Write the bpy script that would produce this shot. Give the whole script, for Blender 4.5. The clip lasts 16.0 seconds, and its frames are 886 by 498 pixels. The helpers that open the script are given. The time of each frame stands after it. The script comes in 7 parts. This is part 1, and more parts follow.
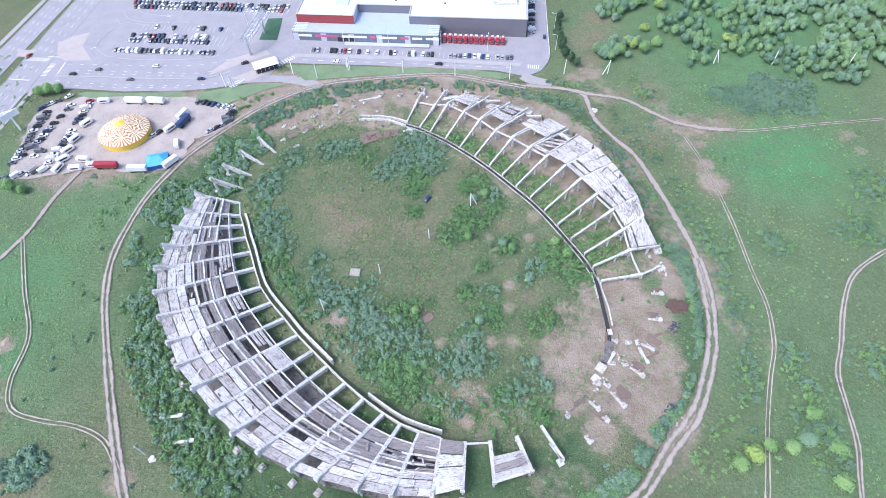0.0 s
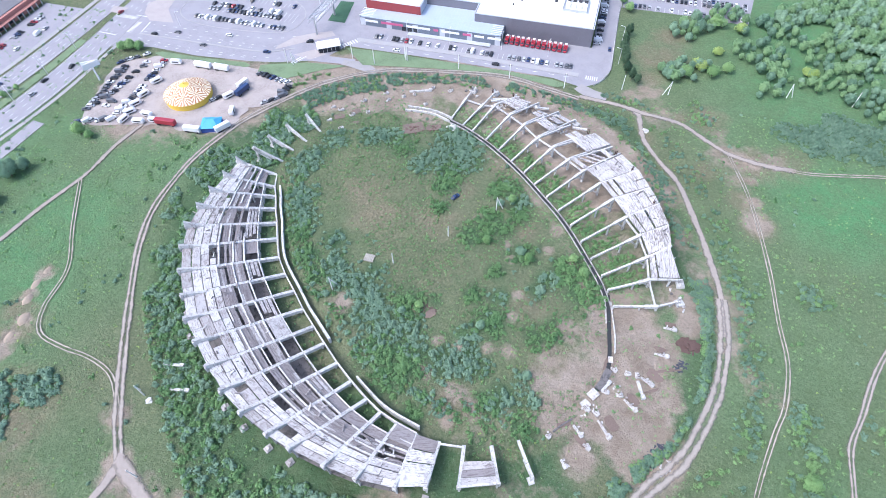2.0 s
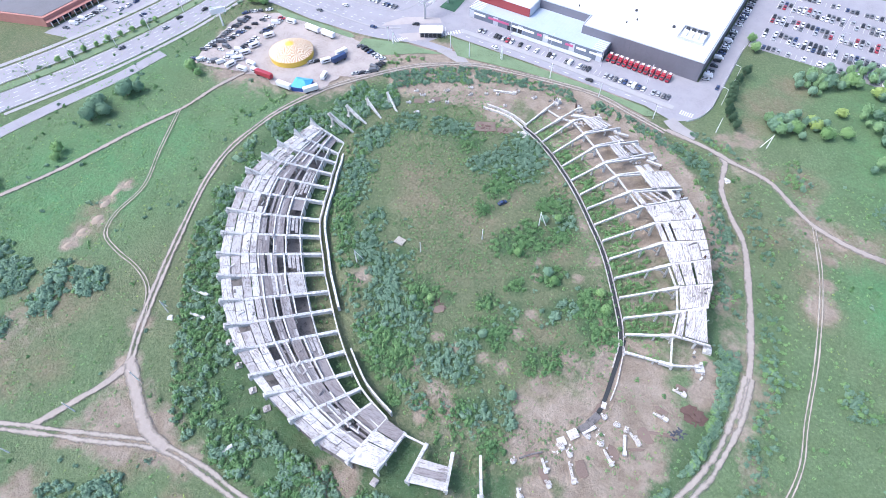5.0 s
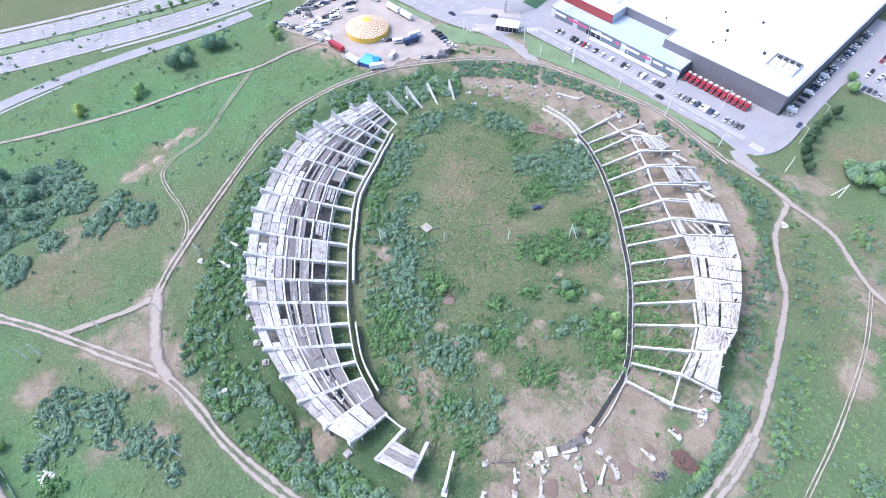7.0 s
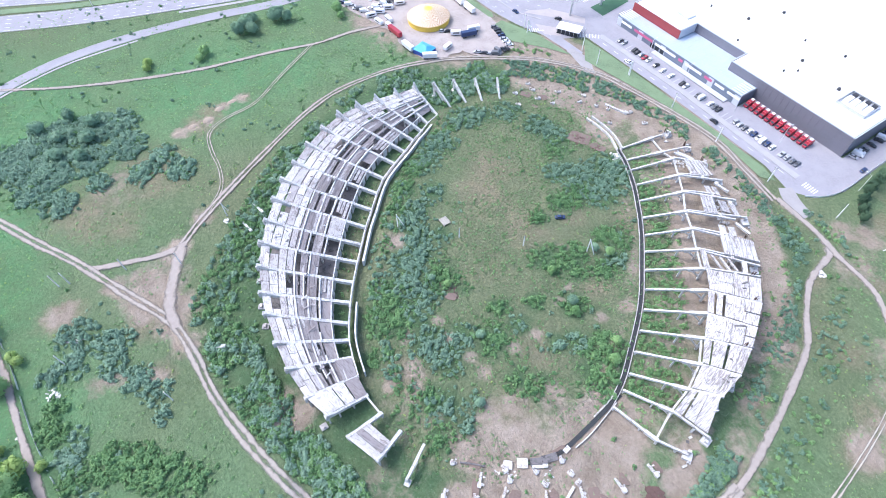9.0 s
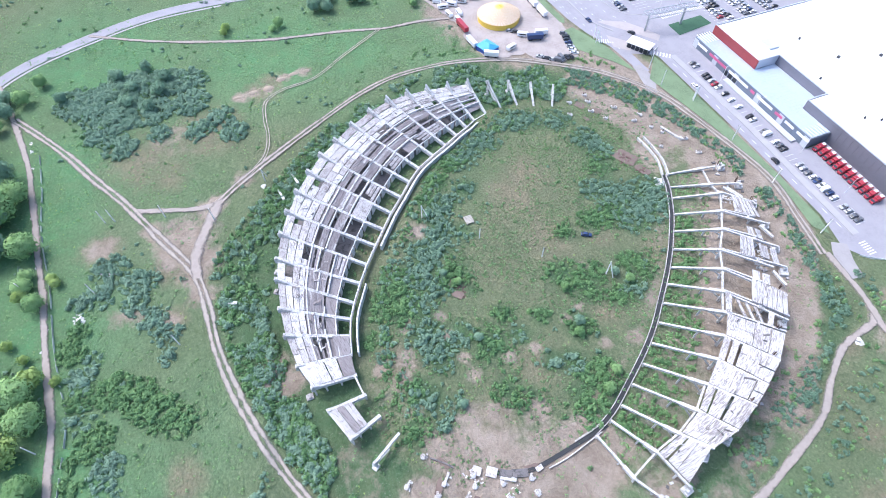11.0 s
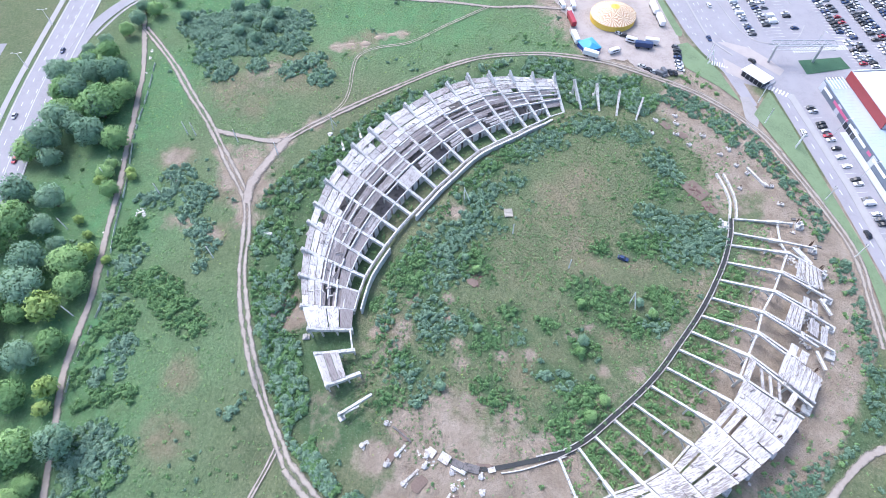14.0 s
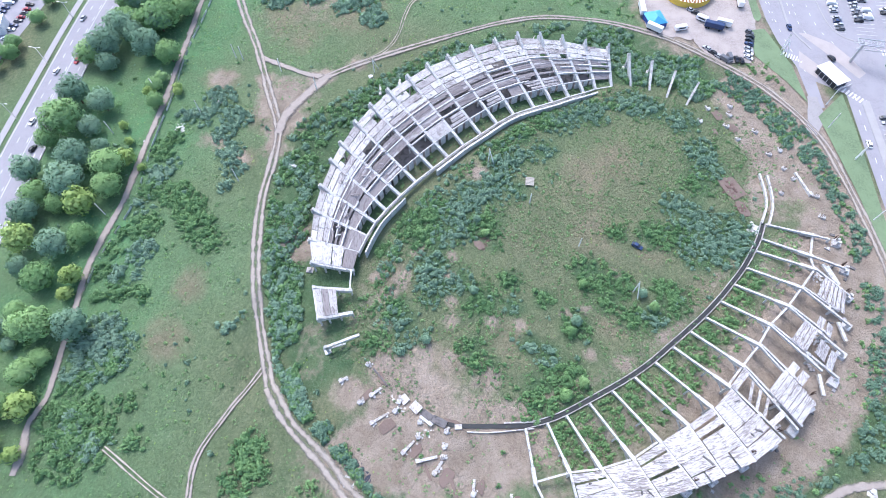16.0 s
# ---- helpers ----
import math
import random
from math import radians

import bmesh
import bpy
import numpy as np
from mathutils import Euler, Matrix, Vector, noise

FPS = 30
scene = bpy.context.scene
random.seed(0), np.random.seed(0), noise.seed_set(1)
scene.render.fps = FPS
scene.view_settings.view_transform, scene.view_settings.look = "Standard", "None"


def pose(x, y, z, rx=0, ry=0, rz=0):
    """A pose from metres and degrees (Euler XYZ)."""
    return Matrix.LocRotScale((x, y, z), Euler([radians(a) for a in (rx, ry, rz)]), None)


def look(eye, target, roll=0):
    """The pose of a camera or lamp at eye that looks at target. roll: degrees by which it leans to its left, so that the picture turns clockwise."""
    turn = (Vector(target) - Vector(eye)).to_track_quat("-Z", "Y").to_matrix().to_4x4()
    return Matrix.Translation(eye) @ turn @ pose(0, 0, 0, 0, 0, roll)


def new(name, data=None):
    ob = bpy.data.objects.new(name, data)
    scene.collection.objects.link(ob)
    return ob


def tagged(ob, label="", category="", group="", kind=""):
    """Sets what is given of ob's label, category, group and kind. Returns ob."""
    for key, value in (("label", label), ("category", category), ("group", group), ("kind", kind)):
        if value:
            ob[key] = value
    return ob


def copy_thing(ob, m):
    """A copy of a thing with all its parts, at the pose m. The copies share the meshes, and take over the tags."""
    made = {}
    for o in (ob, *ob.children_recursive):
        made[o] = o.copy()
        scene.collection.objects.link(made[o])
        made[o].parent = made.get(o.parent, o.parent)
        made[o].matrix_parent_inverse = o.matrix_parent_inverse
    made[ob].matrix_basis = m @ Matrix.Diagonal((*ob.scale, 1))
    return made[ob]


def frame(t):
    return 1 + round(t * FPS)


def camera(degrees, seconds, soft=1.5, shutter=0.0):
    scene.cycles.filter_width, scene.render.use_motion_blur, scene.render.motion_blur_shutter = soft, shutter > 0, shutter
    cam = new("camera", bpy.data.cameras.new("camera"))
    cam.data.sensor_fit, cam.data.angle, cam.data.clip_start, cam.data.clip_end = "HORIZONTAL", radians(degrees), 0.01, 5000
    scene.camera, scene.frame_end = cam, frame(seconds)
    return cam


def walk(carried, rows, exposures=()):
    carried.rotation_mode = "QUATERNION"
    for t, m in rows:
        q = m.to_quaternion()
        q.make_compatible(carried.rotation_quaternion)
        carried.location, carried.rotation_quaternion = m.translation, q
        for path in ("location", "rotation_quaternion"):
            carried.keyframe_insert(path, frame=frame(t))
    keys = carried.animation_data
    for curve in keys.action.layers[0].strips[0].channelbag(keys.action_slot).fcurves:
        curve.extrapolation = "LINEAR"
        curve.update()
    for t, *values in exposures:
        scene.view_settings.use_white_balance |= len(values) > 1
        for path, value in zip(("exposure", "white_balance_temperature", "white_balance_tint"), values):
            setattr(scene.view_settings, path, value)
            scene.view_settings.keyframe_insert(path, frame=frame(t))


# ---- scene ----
cam = camera(77.7, 16.0, soft=0.5)
METRES, EYE, TILT, LEAN, TURN = 154.9, 185.0, 0.0, 0.0, 6.6
ROWS = [
    (0.0, 0.0, 0.0, 0.0, -1.56, -52.89, 1.18),
    (0.5, 0.0314, 0.0004, 0.0005, 1.02, -52.92, 1.16),
    (1.0, 0.0631, 0.0025, 0.0007, 3.75, -52.96, 1.11),
    (1.5, 0.0942, 0.0067, 0.0022, 6.57, -53.04, 1.07),
    (2.0, 0.1254, 0.0119, 0.003, 9.47, -53.08, 1.03),
    (2.5, 0.1553, 0.0183, 0.0036, 12.26, -53.13, 0.99),
    (3.0, 0.1858, 0.0262, 0.004, 15.34, -53.15, 0.93),
    (3.5, 0.2162, 0.0357, 0.0043, 18.44, -53.18, 0.87),
    (4.0, 0.2456, 0.0469, 0.0048, 21.38, -53.24, 0.82),
    (6.5, 0.3865, 0.1234, 0.0031, 36.15, -53.51, 0.73),
    (7.0, 0.4124, 0.1432, 0.0033, 39.56, -53.89, 0.67),
    (7.5, 0.4354, 0.1642, 0.0041, 42.19, -54.23, 0.64),
    (8.0, 0.4585, 0.185, 0.0037, 44.78, -54.27, 0.62),
    (8.5, 0.4812, 0.2069, 0.0031, 47.45, -54.29, 0.61),
    (9.0, 0.5014, 0.2312, 0.0039, 50.24, -54.37, 0.6),
    (11.5, 0.5869, 0.3618, 0.0051, 64.87, -54.7, 0.53),
    (12.0, 0.5996, 0.3901, 0.0054, 67.93, -54.76, 0.52),
    (12.5, 0.6116, 0.4199, 0.0054, 71.11, -54.82, 0.55),
    (13.0, 0.6209, 0.4495, 0.006, 74.0, -54.9, 0.55),
    (13.5, 0.6308, 0.4783, 0.0052, 76.97, -55.22, 0.53),
    (14.0, 0.638, 0.5086, 0.0058, 79.94, -56.27, 0.54),
    (14.5, 0.6442, 0.5381, 0.0063, 82.47, -57.47, 0.55),
    (15.0, 0.6481, 0.5672, 0.0065, 85.13, -58.69, 0.56),
    (15.5, 0.6504, 0.5953, 0.0075, 88.11, -59.67, 0.5),
    (16.0, 0.6521, 0.6252, 0.0075, 90.85, -60.52, 0.57),
]
walk(cam, [(t, pose(0, 0, EYE, TILT, LEAN, TURN) @ pose(METRES * x, METRES * y, METRES * z, 90 + pitch, roll, yaw)) for t, x, y, z, yaw, pitch, roll in ROWS],
     exposures=((0.0, 0.58, 5700, 10), (8.0, 0.77, 5700, 10), (16.0, 0.69, 5700, 10)))


# ---- light ----
SUN_DIR = Vector((-0.45, -0.35, 0.82)).normalized()
world = bpy.data.worlds.new("sky")
scene.world = world
world.use_nodes = True
wn = world.node_tree.nodes
sky = wn.new("ShaderNodeTexSky")
sky.sky_type, sky.sun_disc = "NISHITA", False
sky.sun_elevation = math.asin(SUN_DIR.z)
sky.sun_rotation = math.atan2(SUN_DIR.x, SUN_DIR.y)
sky.air_density, sky.dust_density, sky.ozone_density = 1.0, 4.0, 1.0
wn["Background"].inputs["Strength"].default_value = 0.205
world.node_tree.links.new(sky.outputs[0], wn["Background"].inputs["Color"])
sun = new("sun", bpy.data.lights.new("sun", "SUN"))
sun.data.energy, sun.data.angle, sun.data.color = 1.05, radians(15), (1.0, 0.96, 0.92)
sun.matrix_world = look((0, 0, 300), Vector((0, 0, 300)) - SUN_DIR * 10)


# ---- terrain shape ----
CENTRE, AXIS_U, AXIS_V, RAD_U, RAD_V = (-31.7, 141.3), (-0.716, 0.698), (0.698, 0.716), 100.0, 59.7


def band(v, lo, hi, soft):
    return np.clip((v - lo) / soft, 0, 1) * np.clip((hi - v) / soft, 0, 1)


def ground_z(x, y):
    """Height of the gently sloping site."""
    plane = np.clip(-3.48 - 0.0122 * x + 0.0114 * y, -5.5, 1.0)
    r, a = oval(x, y)
    pit = band(r, 0.87, 1.45, 0.05) * band(a, -168, -50, 6.0)
    return plane + 1.8 * np.exp(-((x + 42.0) ** 2 + (y - 132.0) ** 2) / 2000.0) - 1.7 * pit


def oval(x, y):
    """Place in the arena's oval: radius (1 on the inner rim) and angle in degrees (0 at the north-west tip)."""
    dx, dy = x - CENTRE[0], y - CENTRE[1]
    u = (dx * AXIS_U[0] + dy * AXIS_U[1]) / RAD_U
    v = (dx * AXIS_V[0] + dy * AXIS_V[1]) / RAD_V
    return np.hypot(u, v), np.degrees(np.arctan2(v, u))


def track_radius(a):
    """Radius of the ring track at an angle, in the oval's measure."""
    return np.interp(a, (-180, -165, -135, -107, -79, -58, -19, 3, 25, 62, 87, 98, 118, 170, 180), (1.27, 1.31, 1.5, 2.1, 1.97, 1.70, 1.25, 1.22, 1.28, 1.69, 2.2, 1.96, 1.69, 1.27, 1.27))


def stand_edge(a):
    """Radius of the outer edge of the west stand."""
    return np.interp(a, (-150, -131, -118, -95, -75, -57, -40, -20), (1.2, 1.32, 1.53, 1.68, 1.62, 1.34, 1.0, 0.95))


def gz(x, y):
    return float(ground_z(x, y))


def on_oval(r, a):
    u, v = r * RAD_U * math.cos(radians(a)), r * RAD_V * math.sin(radians(a))
    return CENTRE[0] + u * AXIS_U[0] + v * AXIS_V[0], CENTRE[1] + u * AXIS_U[1] + v * AXIS_V[1]


# ---- materials ----
def nodes_of(name, rough=0.8, metal=0.0):
    m = bpy.data.materials.new(name)
    m.use_nodes = True
    t = m.node_tree
    b = t.nodes["Principled BSDF"]
    b.inputs["Roughness"].default_value, b.inputs["Metallic"].default_value = rough, metal
    return m, t, b


def add(t, kind, **sets):
    n = t.nodes.new(kind)
    for k, v in sets.items():
        n.inputs[k].default_value = v
    return n


def place_coords(t):
    return t.nodes.new("ShaderNodeNewGeometry").outputs["Position"]


def noise_of(t, scale, detail=4.0, rough=0.6, coords=None, distort=0.0):
    n = add(t, "ShaderNodeTexNoise", Scale=scale, Detail=detail, Roughness=rough, Distortion=distort)
    t.links.new(coords if coords is not None else place_coords(t), n.inputs["Vector"])
    return n.outputs["Fac"]


def ramp_of(t, fac, lo, hi):
    n = t.nodes.new("ShaderNodeMapRange")
    n.inputs["From Min"].default_value, n.inputs["From Max"].default_value = lo, hi
    n.clamp = True
    t.links.new(fac, n.inputs["Value"])
    return n.outputs["Result"]


def mixc(t, fac, a, b):
    n = t.nodes.new("ShaderNodeMix")
    n.data_type = "RGBA"
    for sock, val in ((0, fac), (6, a), (7, b)):
        if isinstance(val, (int, float)):
            n.inputs[sock].default_value = val
        elif isinstance(val, tuple):
            n.inputs[sock].default_value = (*val, 1.0) if len(val) == 3 else val
        else:
            t.links.new(val, n.inputs[sock])
    return n.outputs[2]


def mathn(t, op, a, b=0.0):
    n = t.nodes.new("ShaderNodeMath")
    n.operation = op
    for i, val in enumerate((a, b)):
        if isinstance(val, (int, float)):
            n.inputs[i].default_value = val
        else:
            t.links.new(val, n.inputs[i])
    return n.outputs[0]


def bump_of(t, b, height, strength=0.5, distance=0.1):
    n = add(t, "ShaderNodeBump", Strength=strength, Distance=distance)
    t.links.new(height, n.inputs["Height"])
    t.links.new(n.outputs[0], b.inputs["Normal"])


def attr(t, name):
    n = t.nodes.new("ShaderNodeAttribute")
    n.attribute_name = name
    return n.outputs["Fac"]


def simple(name, colour, rough=0.7, metal=0.0, vary=0.25, scale=1.2, bump=0.0, by_object=0.0):
    """A material of one base colour with grime at two scales, and a shade of its own for each object."""
    m, t, b = nodes_of(name, rough, metal)
    big = ramp_of(t, noise_of(t, scale * 0.25, 3.0), 0.35, 0.7)
    fine = ramp_of(t, noise_of(t, scale * 2.5, 5.0), 0.3, 0.75)
    dark = tuple(c * (1 - vary) for c in colour)
    light = tuple(min(1.0, c * (1 + vary * 0.5)) for c in colour)
    c = mixc(t, mathn(t, "MULTIPLY", big, fine), light, dark)
    if by_object:
        info = t.nodes.new("ShaderNodeObjectInfo")
        c = mixc(t, mathn(t, "MULTIPLY", info.outputs["Random"], by_object), c, tuple(v * 0.45 for v in colour))
    t.links.new(c, b.inputs["Base Color"])
    if bump:
        bump_of(t, b, fine, bump, 0.05)
    return m


def round_coords(t, along, away):
    """Coordinates that run round the arena and outward from it, for wear that follows the rows."""
    n = t.nodes.new("ShaderNodeSeparateXYZ")
    t.links.new(place_coords(t), n.inputs[0])
    dx, dy = mathn(t, "ADD", n.outputs[0], -CENTRE[0]), mathn(t, "ADD", n.outputs[1], -CENTRE[1])
    ang = mathn(t, "MULTIPLY", mathn(t, "ARCTAN2", dy, dx), 90.0 * along)
    rad = mathn(t, "MULTIPLY", mathn(t, "SQRT", mathn(t, "ADD", mathn(t, "MULTIPLY", dx, dx), mathn(t, "MULTIPLY", dy, dy))), away)
    c = t.nodes.new("ShaderNodeCombineXYZ")
    t.links.new(ang, c.inputs[0])
    t.links.new(rad, c.inputs[1])
    t.links.new(mathn(t, "MULTIPLY", n.outputs[2], along), c.inputs[2])
    return c.outputs[0]


def concrete(name, light, stain, dirty=0.5, scale=0.6, by_object=0.0, streaks=False, flecks=0.0):
    """Weathered concrete: pale cement, grey-brown stains with ragged edges, streaks and pits."""
    m, t, b = nodes_of(name, 0.9)
    p = round_coords(t, 0.4, 2.2) if streaks else place_coords(t)
    blot = ramp_of(t, noise_of(t, scale, 6.0, 0.65, p, 0.6), 0.62 - 0.25 * dirty, 0.74 - 0.2 * dirty)
    fine = ramp_of(t, noise_of(t, scale * 6, 4.0, 0.7, p), 0.3, 0.75)
    c = mixc(t, fine, light, tuple(v * 0.78 for v in light))
    c = mixc(t, mathn(t, "MULTIPLY", blot, 0.85), c, stain)
    if by_object:
        info = t.nodes.new("ShaderNodeObjectInfo")
        c = mixc(t, mathn(t, "MULTIPLY", info.outputs["Random"], by_object), c, stain)
    if flecks:
        q = round_coords(t, 0.42, 2.8)
        bits = ramp_of(t, mathn(t, "ADD", noise_of(t, 1.0, 5.0, 0.72, q, 0.5), mathn(t, "MULTIPLY", mathn(t, "SUBTRACT", noise_of(t, 0.12, 3.0), 0.5), 0.35)), 0.7 - 0.2 * flecks, 0.76 - 0.2 * flecks)
        spots = ramp_of(t, noise_of(t, 0.55, 4.0, 0.7), 0.66, 0.7)
        c = mixc(t, mathn(t, "MULTIPLY", bits, 0.8), c, (0.19, 0.16, 0.15))
        c = mixc(t, mathn(t, "MULTIPLY", spots, 0.7), c, (0.12, 0.095, 0.09))
    t.links.new(c, b.inputs["Base Color"])
    bump_of(t, b, fine, 0.4, 0.06)
    return m


def earth_colour(t, dirt_fac, lush_fac, bright_fac, dry_fac):
    """Meadow, weeds and bare sandy soil, mixed by the three given factors."""
    p = place_coords(t)
    wide = ramp_of(t, noise_of(t, 0.018, 5.0, 0.6, p), 0.36, 0.64)
    mid = ramp_of(t, noise_of(t, 0.11, 5.0, 0.65, p, 0.4), 0.35, 0.68)
    fine = ramp_of(t, noise_of(t, 0.9, 6.0, 0.75, p), 0.36, 0.66)
    speck = ramp_of(t, noise_of(t, 1.3, 3.0, 0.7, p), 0.61, 0.67)
    blotch = ramp_of(t, noise_of(t, 0.06, 6.0, 0.7, p, 0.8), 0.34, 0.66)
    c = mixc(t, mid, (0.26, 0.235, 0.155), (0.19, 0.215, 0.125))
    c = mixc(t, wide, c, mixc(t, mid, (0.22, 0.24, 0.14), (0.175, 0.21, 0.115)))
    c = mixc(t, bright_fac, c, mixc(t, mid, (0.125, 0.325, 0.14), (0.165, 0.29, 0.135)))
    c = mixc(t, mathn(t, "MULTIPLY", blotch, 0.45), c, (0.13, 0.18, 0.095))
    parched = mathn(t, "ADD", dry_fac, mathn(t, "MULTIPLY", mathn(t, "SUBTRACT", noise_of(t, 0.09, 6.0, 0.72, p, 0.6), 0.5), 1.5))
    c = mixc(t, mathn(t, "MULTIPLY", ramp_of(t, parched, 0.25, 0.95), 0.9), c, mixc(t, mid, (0.31, 0.255, 0.185), (0.24, 0.215, 0.14)))
    lush_fac = ramp_of(t, mathn(t, "ADD", lush_fac, mathn(t, "MULTIPLY", mathn(t, "SUBTRACT", noise_of(t, 0.13, 6.0, 0.7, p, 0.5), 0.5), 1.2)), 0.15, 0.85)
    c = mixc(t, lush_fac, c, mixc(t, mid, (0.11, 0.18, 0.09), (0.075, 0.14, 0.07)))
    c = mixc(t, mathn(t, "MULTIPLY", fine, mathn(t, "SUBTRACT", 0.62, mathn(t, "MULTIPLY", bright_fac, 0.2))), c, (0.055, 0.085, 0.04))
    c = mixc(t, mathn(t, "MULTIPLY", speck, 0.3), c, (0.4, 0.42, 0.32))
    soil = mixc(t, mid, (0.42, 0.35, 0.29), (0.28, 0.23, 0.18))
    stain = ramp_of(t, noise_of(t, 0.22, 6.0, 0.72, p, 0.7), 0.52, 0.66)
    soil = mixc(t, mathn(t, "MULTIPLY", stain, 0.6), soil, (0.21, 0.165, 0.13))
    soil = mixc(t, mathn(t, "MULTIPLY", fine, 0.4), soil, (0.2, 0.16, 0.12))
    edge = mathn(t, "ADD", dirt_fac, mathn(t, "MULTIPLY", mathn(t, "SUBTRACT", noise_of(t, 0.16, 6.0, 0.7, p), 0.5), 1.3))
    return mixc(t, ramp_of(t, edge, 0.38, 0.72), c, soil), fine


def ground_material():
    m, t, b = nodes_of("meadow", 0.95)
    c, fine = earth_colour(t, attr(t, "dirt"), attr(t, "lush"), attr(t, "bright"), attr(t, "dry"))
    t.links.new(c, b.inputs["Base Color"])
    b.inputs["Specular IOR Level"].default_value = 0.1
    bump_of(t, b, fine, 0.7, 0.5)
    return m


def track_material(name, soil, ruts, narrow=1.75):
    """A worn track: bare wheel lines, weeds between them and at the ragged edges."""
    m, t, b = nodes_of(name, 0.95)
    p = place_coords(t)
    fine = noise_of(t, 0.9, 5.0, 0.7, p)
    across = attr(t, "across")
    d = mathn(t, "ABSOLUTE", across)
    if ruts:
        bare = mathn(t, "SUBTRACT", 1.0, mathn(t, "MULTIPLY", mathn(t, "ABSOLUTE", mathn(t, "SUBTRACT", d, 0.42)), narrow))
    else:
        bare = mathn(t, "SUBTRACT", 1.35, mathn(t, "MULTIPLY", d, 1.35))
    wob = mathn(t, "MULTIPLY", mathn(t, "SUBTRACT", noise_of(t, 0.3, 5.0, 0.7, p), 0.5), 1.9)
    fac = ramp_of(t, mathn(t, "ADD", bare, wob), 0.0, 0.8)
    s = mixc(t, noise_of(t, 0.5, 5.0, 0.7, p), tuple(v * 1.2 for v in soil), tuple(v * 0.7 for v in soil))
    t.links.new(s, b.inputs["Base Color"])
    bump_of(t, b, fine, 0.5, 0.2)
    clear, both = t.nodes.new("ShaderNodeBsdfTransparent"), t.nodes.new("ShaderNodeMixShader")
    t.links.new(fac, both.inputs[0])
    t.links.new(clear.outputs[0], both.inputs[1])
    t.links.new(b.outputs[0], both.inputs[2])
    t.links.new(both.outputs[0], t.nodes["Material Output"].inputs["Surface"])
    return m


def leaf_material(name, dark, light):
    m, t, b = nodes_of(name, 0.75)
    g = t.nodes.new("ShaderNodeNewGeometry")
    info = t.nodes.new("ShaderNodeObjectInfo")
    big = ramp_of(t, noise_of(t, 0.16, 4.0, 0.65, g.outputs["Position"]), 0.35, 0.65)
    f = mathn(t, "MULTIPLY", mathn(t, "ADD", mathn(t, "ADD", mathn(t, "MULTIPLY", g.outputs["Random Per Island"], 0.9), big), mathn(t, "MULTIPLY", info.outputs["Random"], 1.3)), 0.36)
    col = mixc(t, f, dark, light)
    t.links.new(col, b.inputs["Base Color"])
    b.inputs["Specular IOR Level"].default_value = 0.15
    thin, both = t.nodes.new("ShaderNodeBsdfTranslucent"), add(t, "ShaderNodeMixShader", Fac=0.2)
    t.links.new(col, thin.inputs["Color"])
    t.links.new(b.outputs[0], both.inputs[1])
    t.links.new(thin.outputs[0], both.inputs[2])
    t.links.new(both.outputs[0], t.nodes["Material Output"].inputs["Surface"])
    return m


MEADOW = ground_material()
TRACK = track_material("worn_track", (0.37, 0.325, 0.285), True, 2.3)
TWIN = track_material("twin_ruts", (0.4, 0.36, 0.3), True, 3.6)
FOOTPATH = track_material("sandy_path", (0.36, 0.31, 0.275), False)
ASPHALT = simple("asphalt", (0.3, 0.288, 0.315), 0.9, 0.0, 0.18, 0.5, 0.1)
ASPHALT_OLD = simple("old_asphalt", (0.31, 0.29, 0.29), 0.9, 0.0, 0.25, 0.5, 0.1)
PAVING = simple("paving", (0.36, 0.345, 0.35), 0.9, 0.0, 0.15, 1.0, 0.1)
MARKING = simple("road_paint", (0.6, 0.6, 0.61), 0.7, 0.0, 0.2, 3.0)
VERGE = simple("mown_verge", (0.155, 0.215, 0.12), 0.95, 0.0, 0.4, 0.5, 0.4)
PAVING_WARM = simple("warm_paving", (0.4, 0.355, 0.345), 0.9, 0.0, 0.15, 1.0, 0.1)
GRAVEL = simple("trodden_gravel", (0.35, 0.305, 0.285), 0.95, 0.0, 0.4, 0.5, 0.3)
PLANTED = simple("planted_bed", (0.045, 0.105, 0.06), 0.95, 0.0, 0.4, 1.0, 0.4)
CONC = concrete("pale_concrete", (0.68, 0.665, 0.655), (0.33, 0.305, 0.29), 0.48, 0.8, 0.12, False, 0.5)
CONC_DECK = concrete("deck_concrete", (0.7, 0.68, 0.675), (0.38, 0.345, 0.34), 0.46, 0.45, 0.22, False, 0.8)
CONC_PLANK = concrete("seat_concrete", (0.58, 0.55, 0.545), (0.28, 0.25, 0.245), 0.52, 0.5, 0.4, False, 0.85)
CONC_SLAB = concrete("streaked_slab_concrete", (0.62, 0.6, 0.6), (0.37, 0.335, 0.325), 0.45, 0.7, 0.22, True, 0.95)
CONC_SEAT = concrete("stained_seat_concrete", (0.36, 0.325, 0.325), (0.165, 0.14, 0.14), 0.5, 0.9, 0.45, True, 0.7)
# dark tone of stained pieces; on the west stand's floor it stands in for shade
CONC_DARK = concrete("dark_stain_shade_concrete", (0.19, 0.175, 0.175), (0.05, 0.05, 0.05), 0.5, 0.4)
# near-black floor colour that stands in for the shade of an uncut trench
TRENCH_SHADE = simple("trench_shade_black", (0.03, 0.032, 0.034), 0.7, 0.0, 0.4, 1.0, 0.2)
RUST = simple("rusty_steel", (0.105, 0.065, 0.05), 0.9, 0.2, 0.5, 1.5, 0.3)
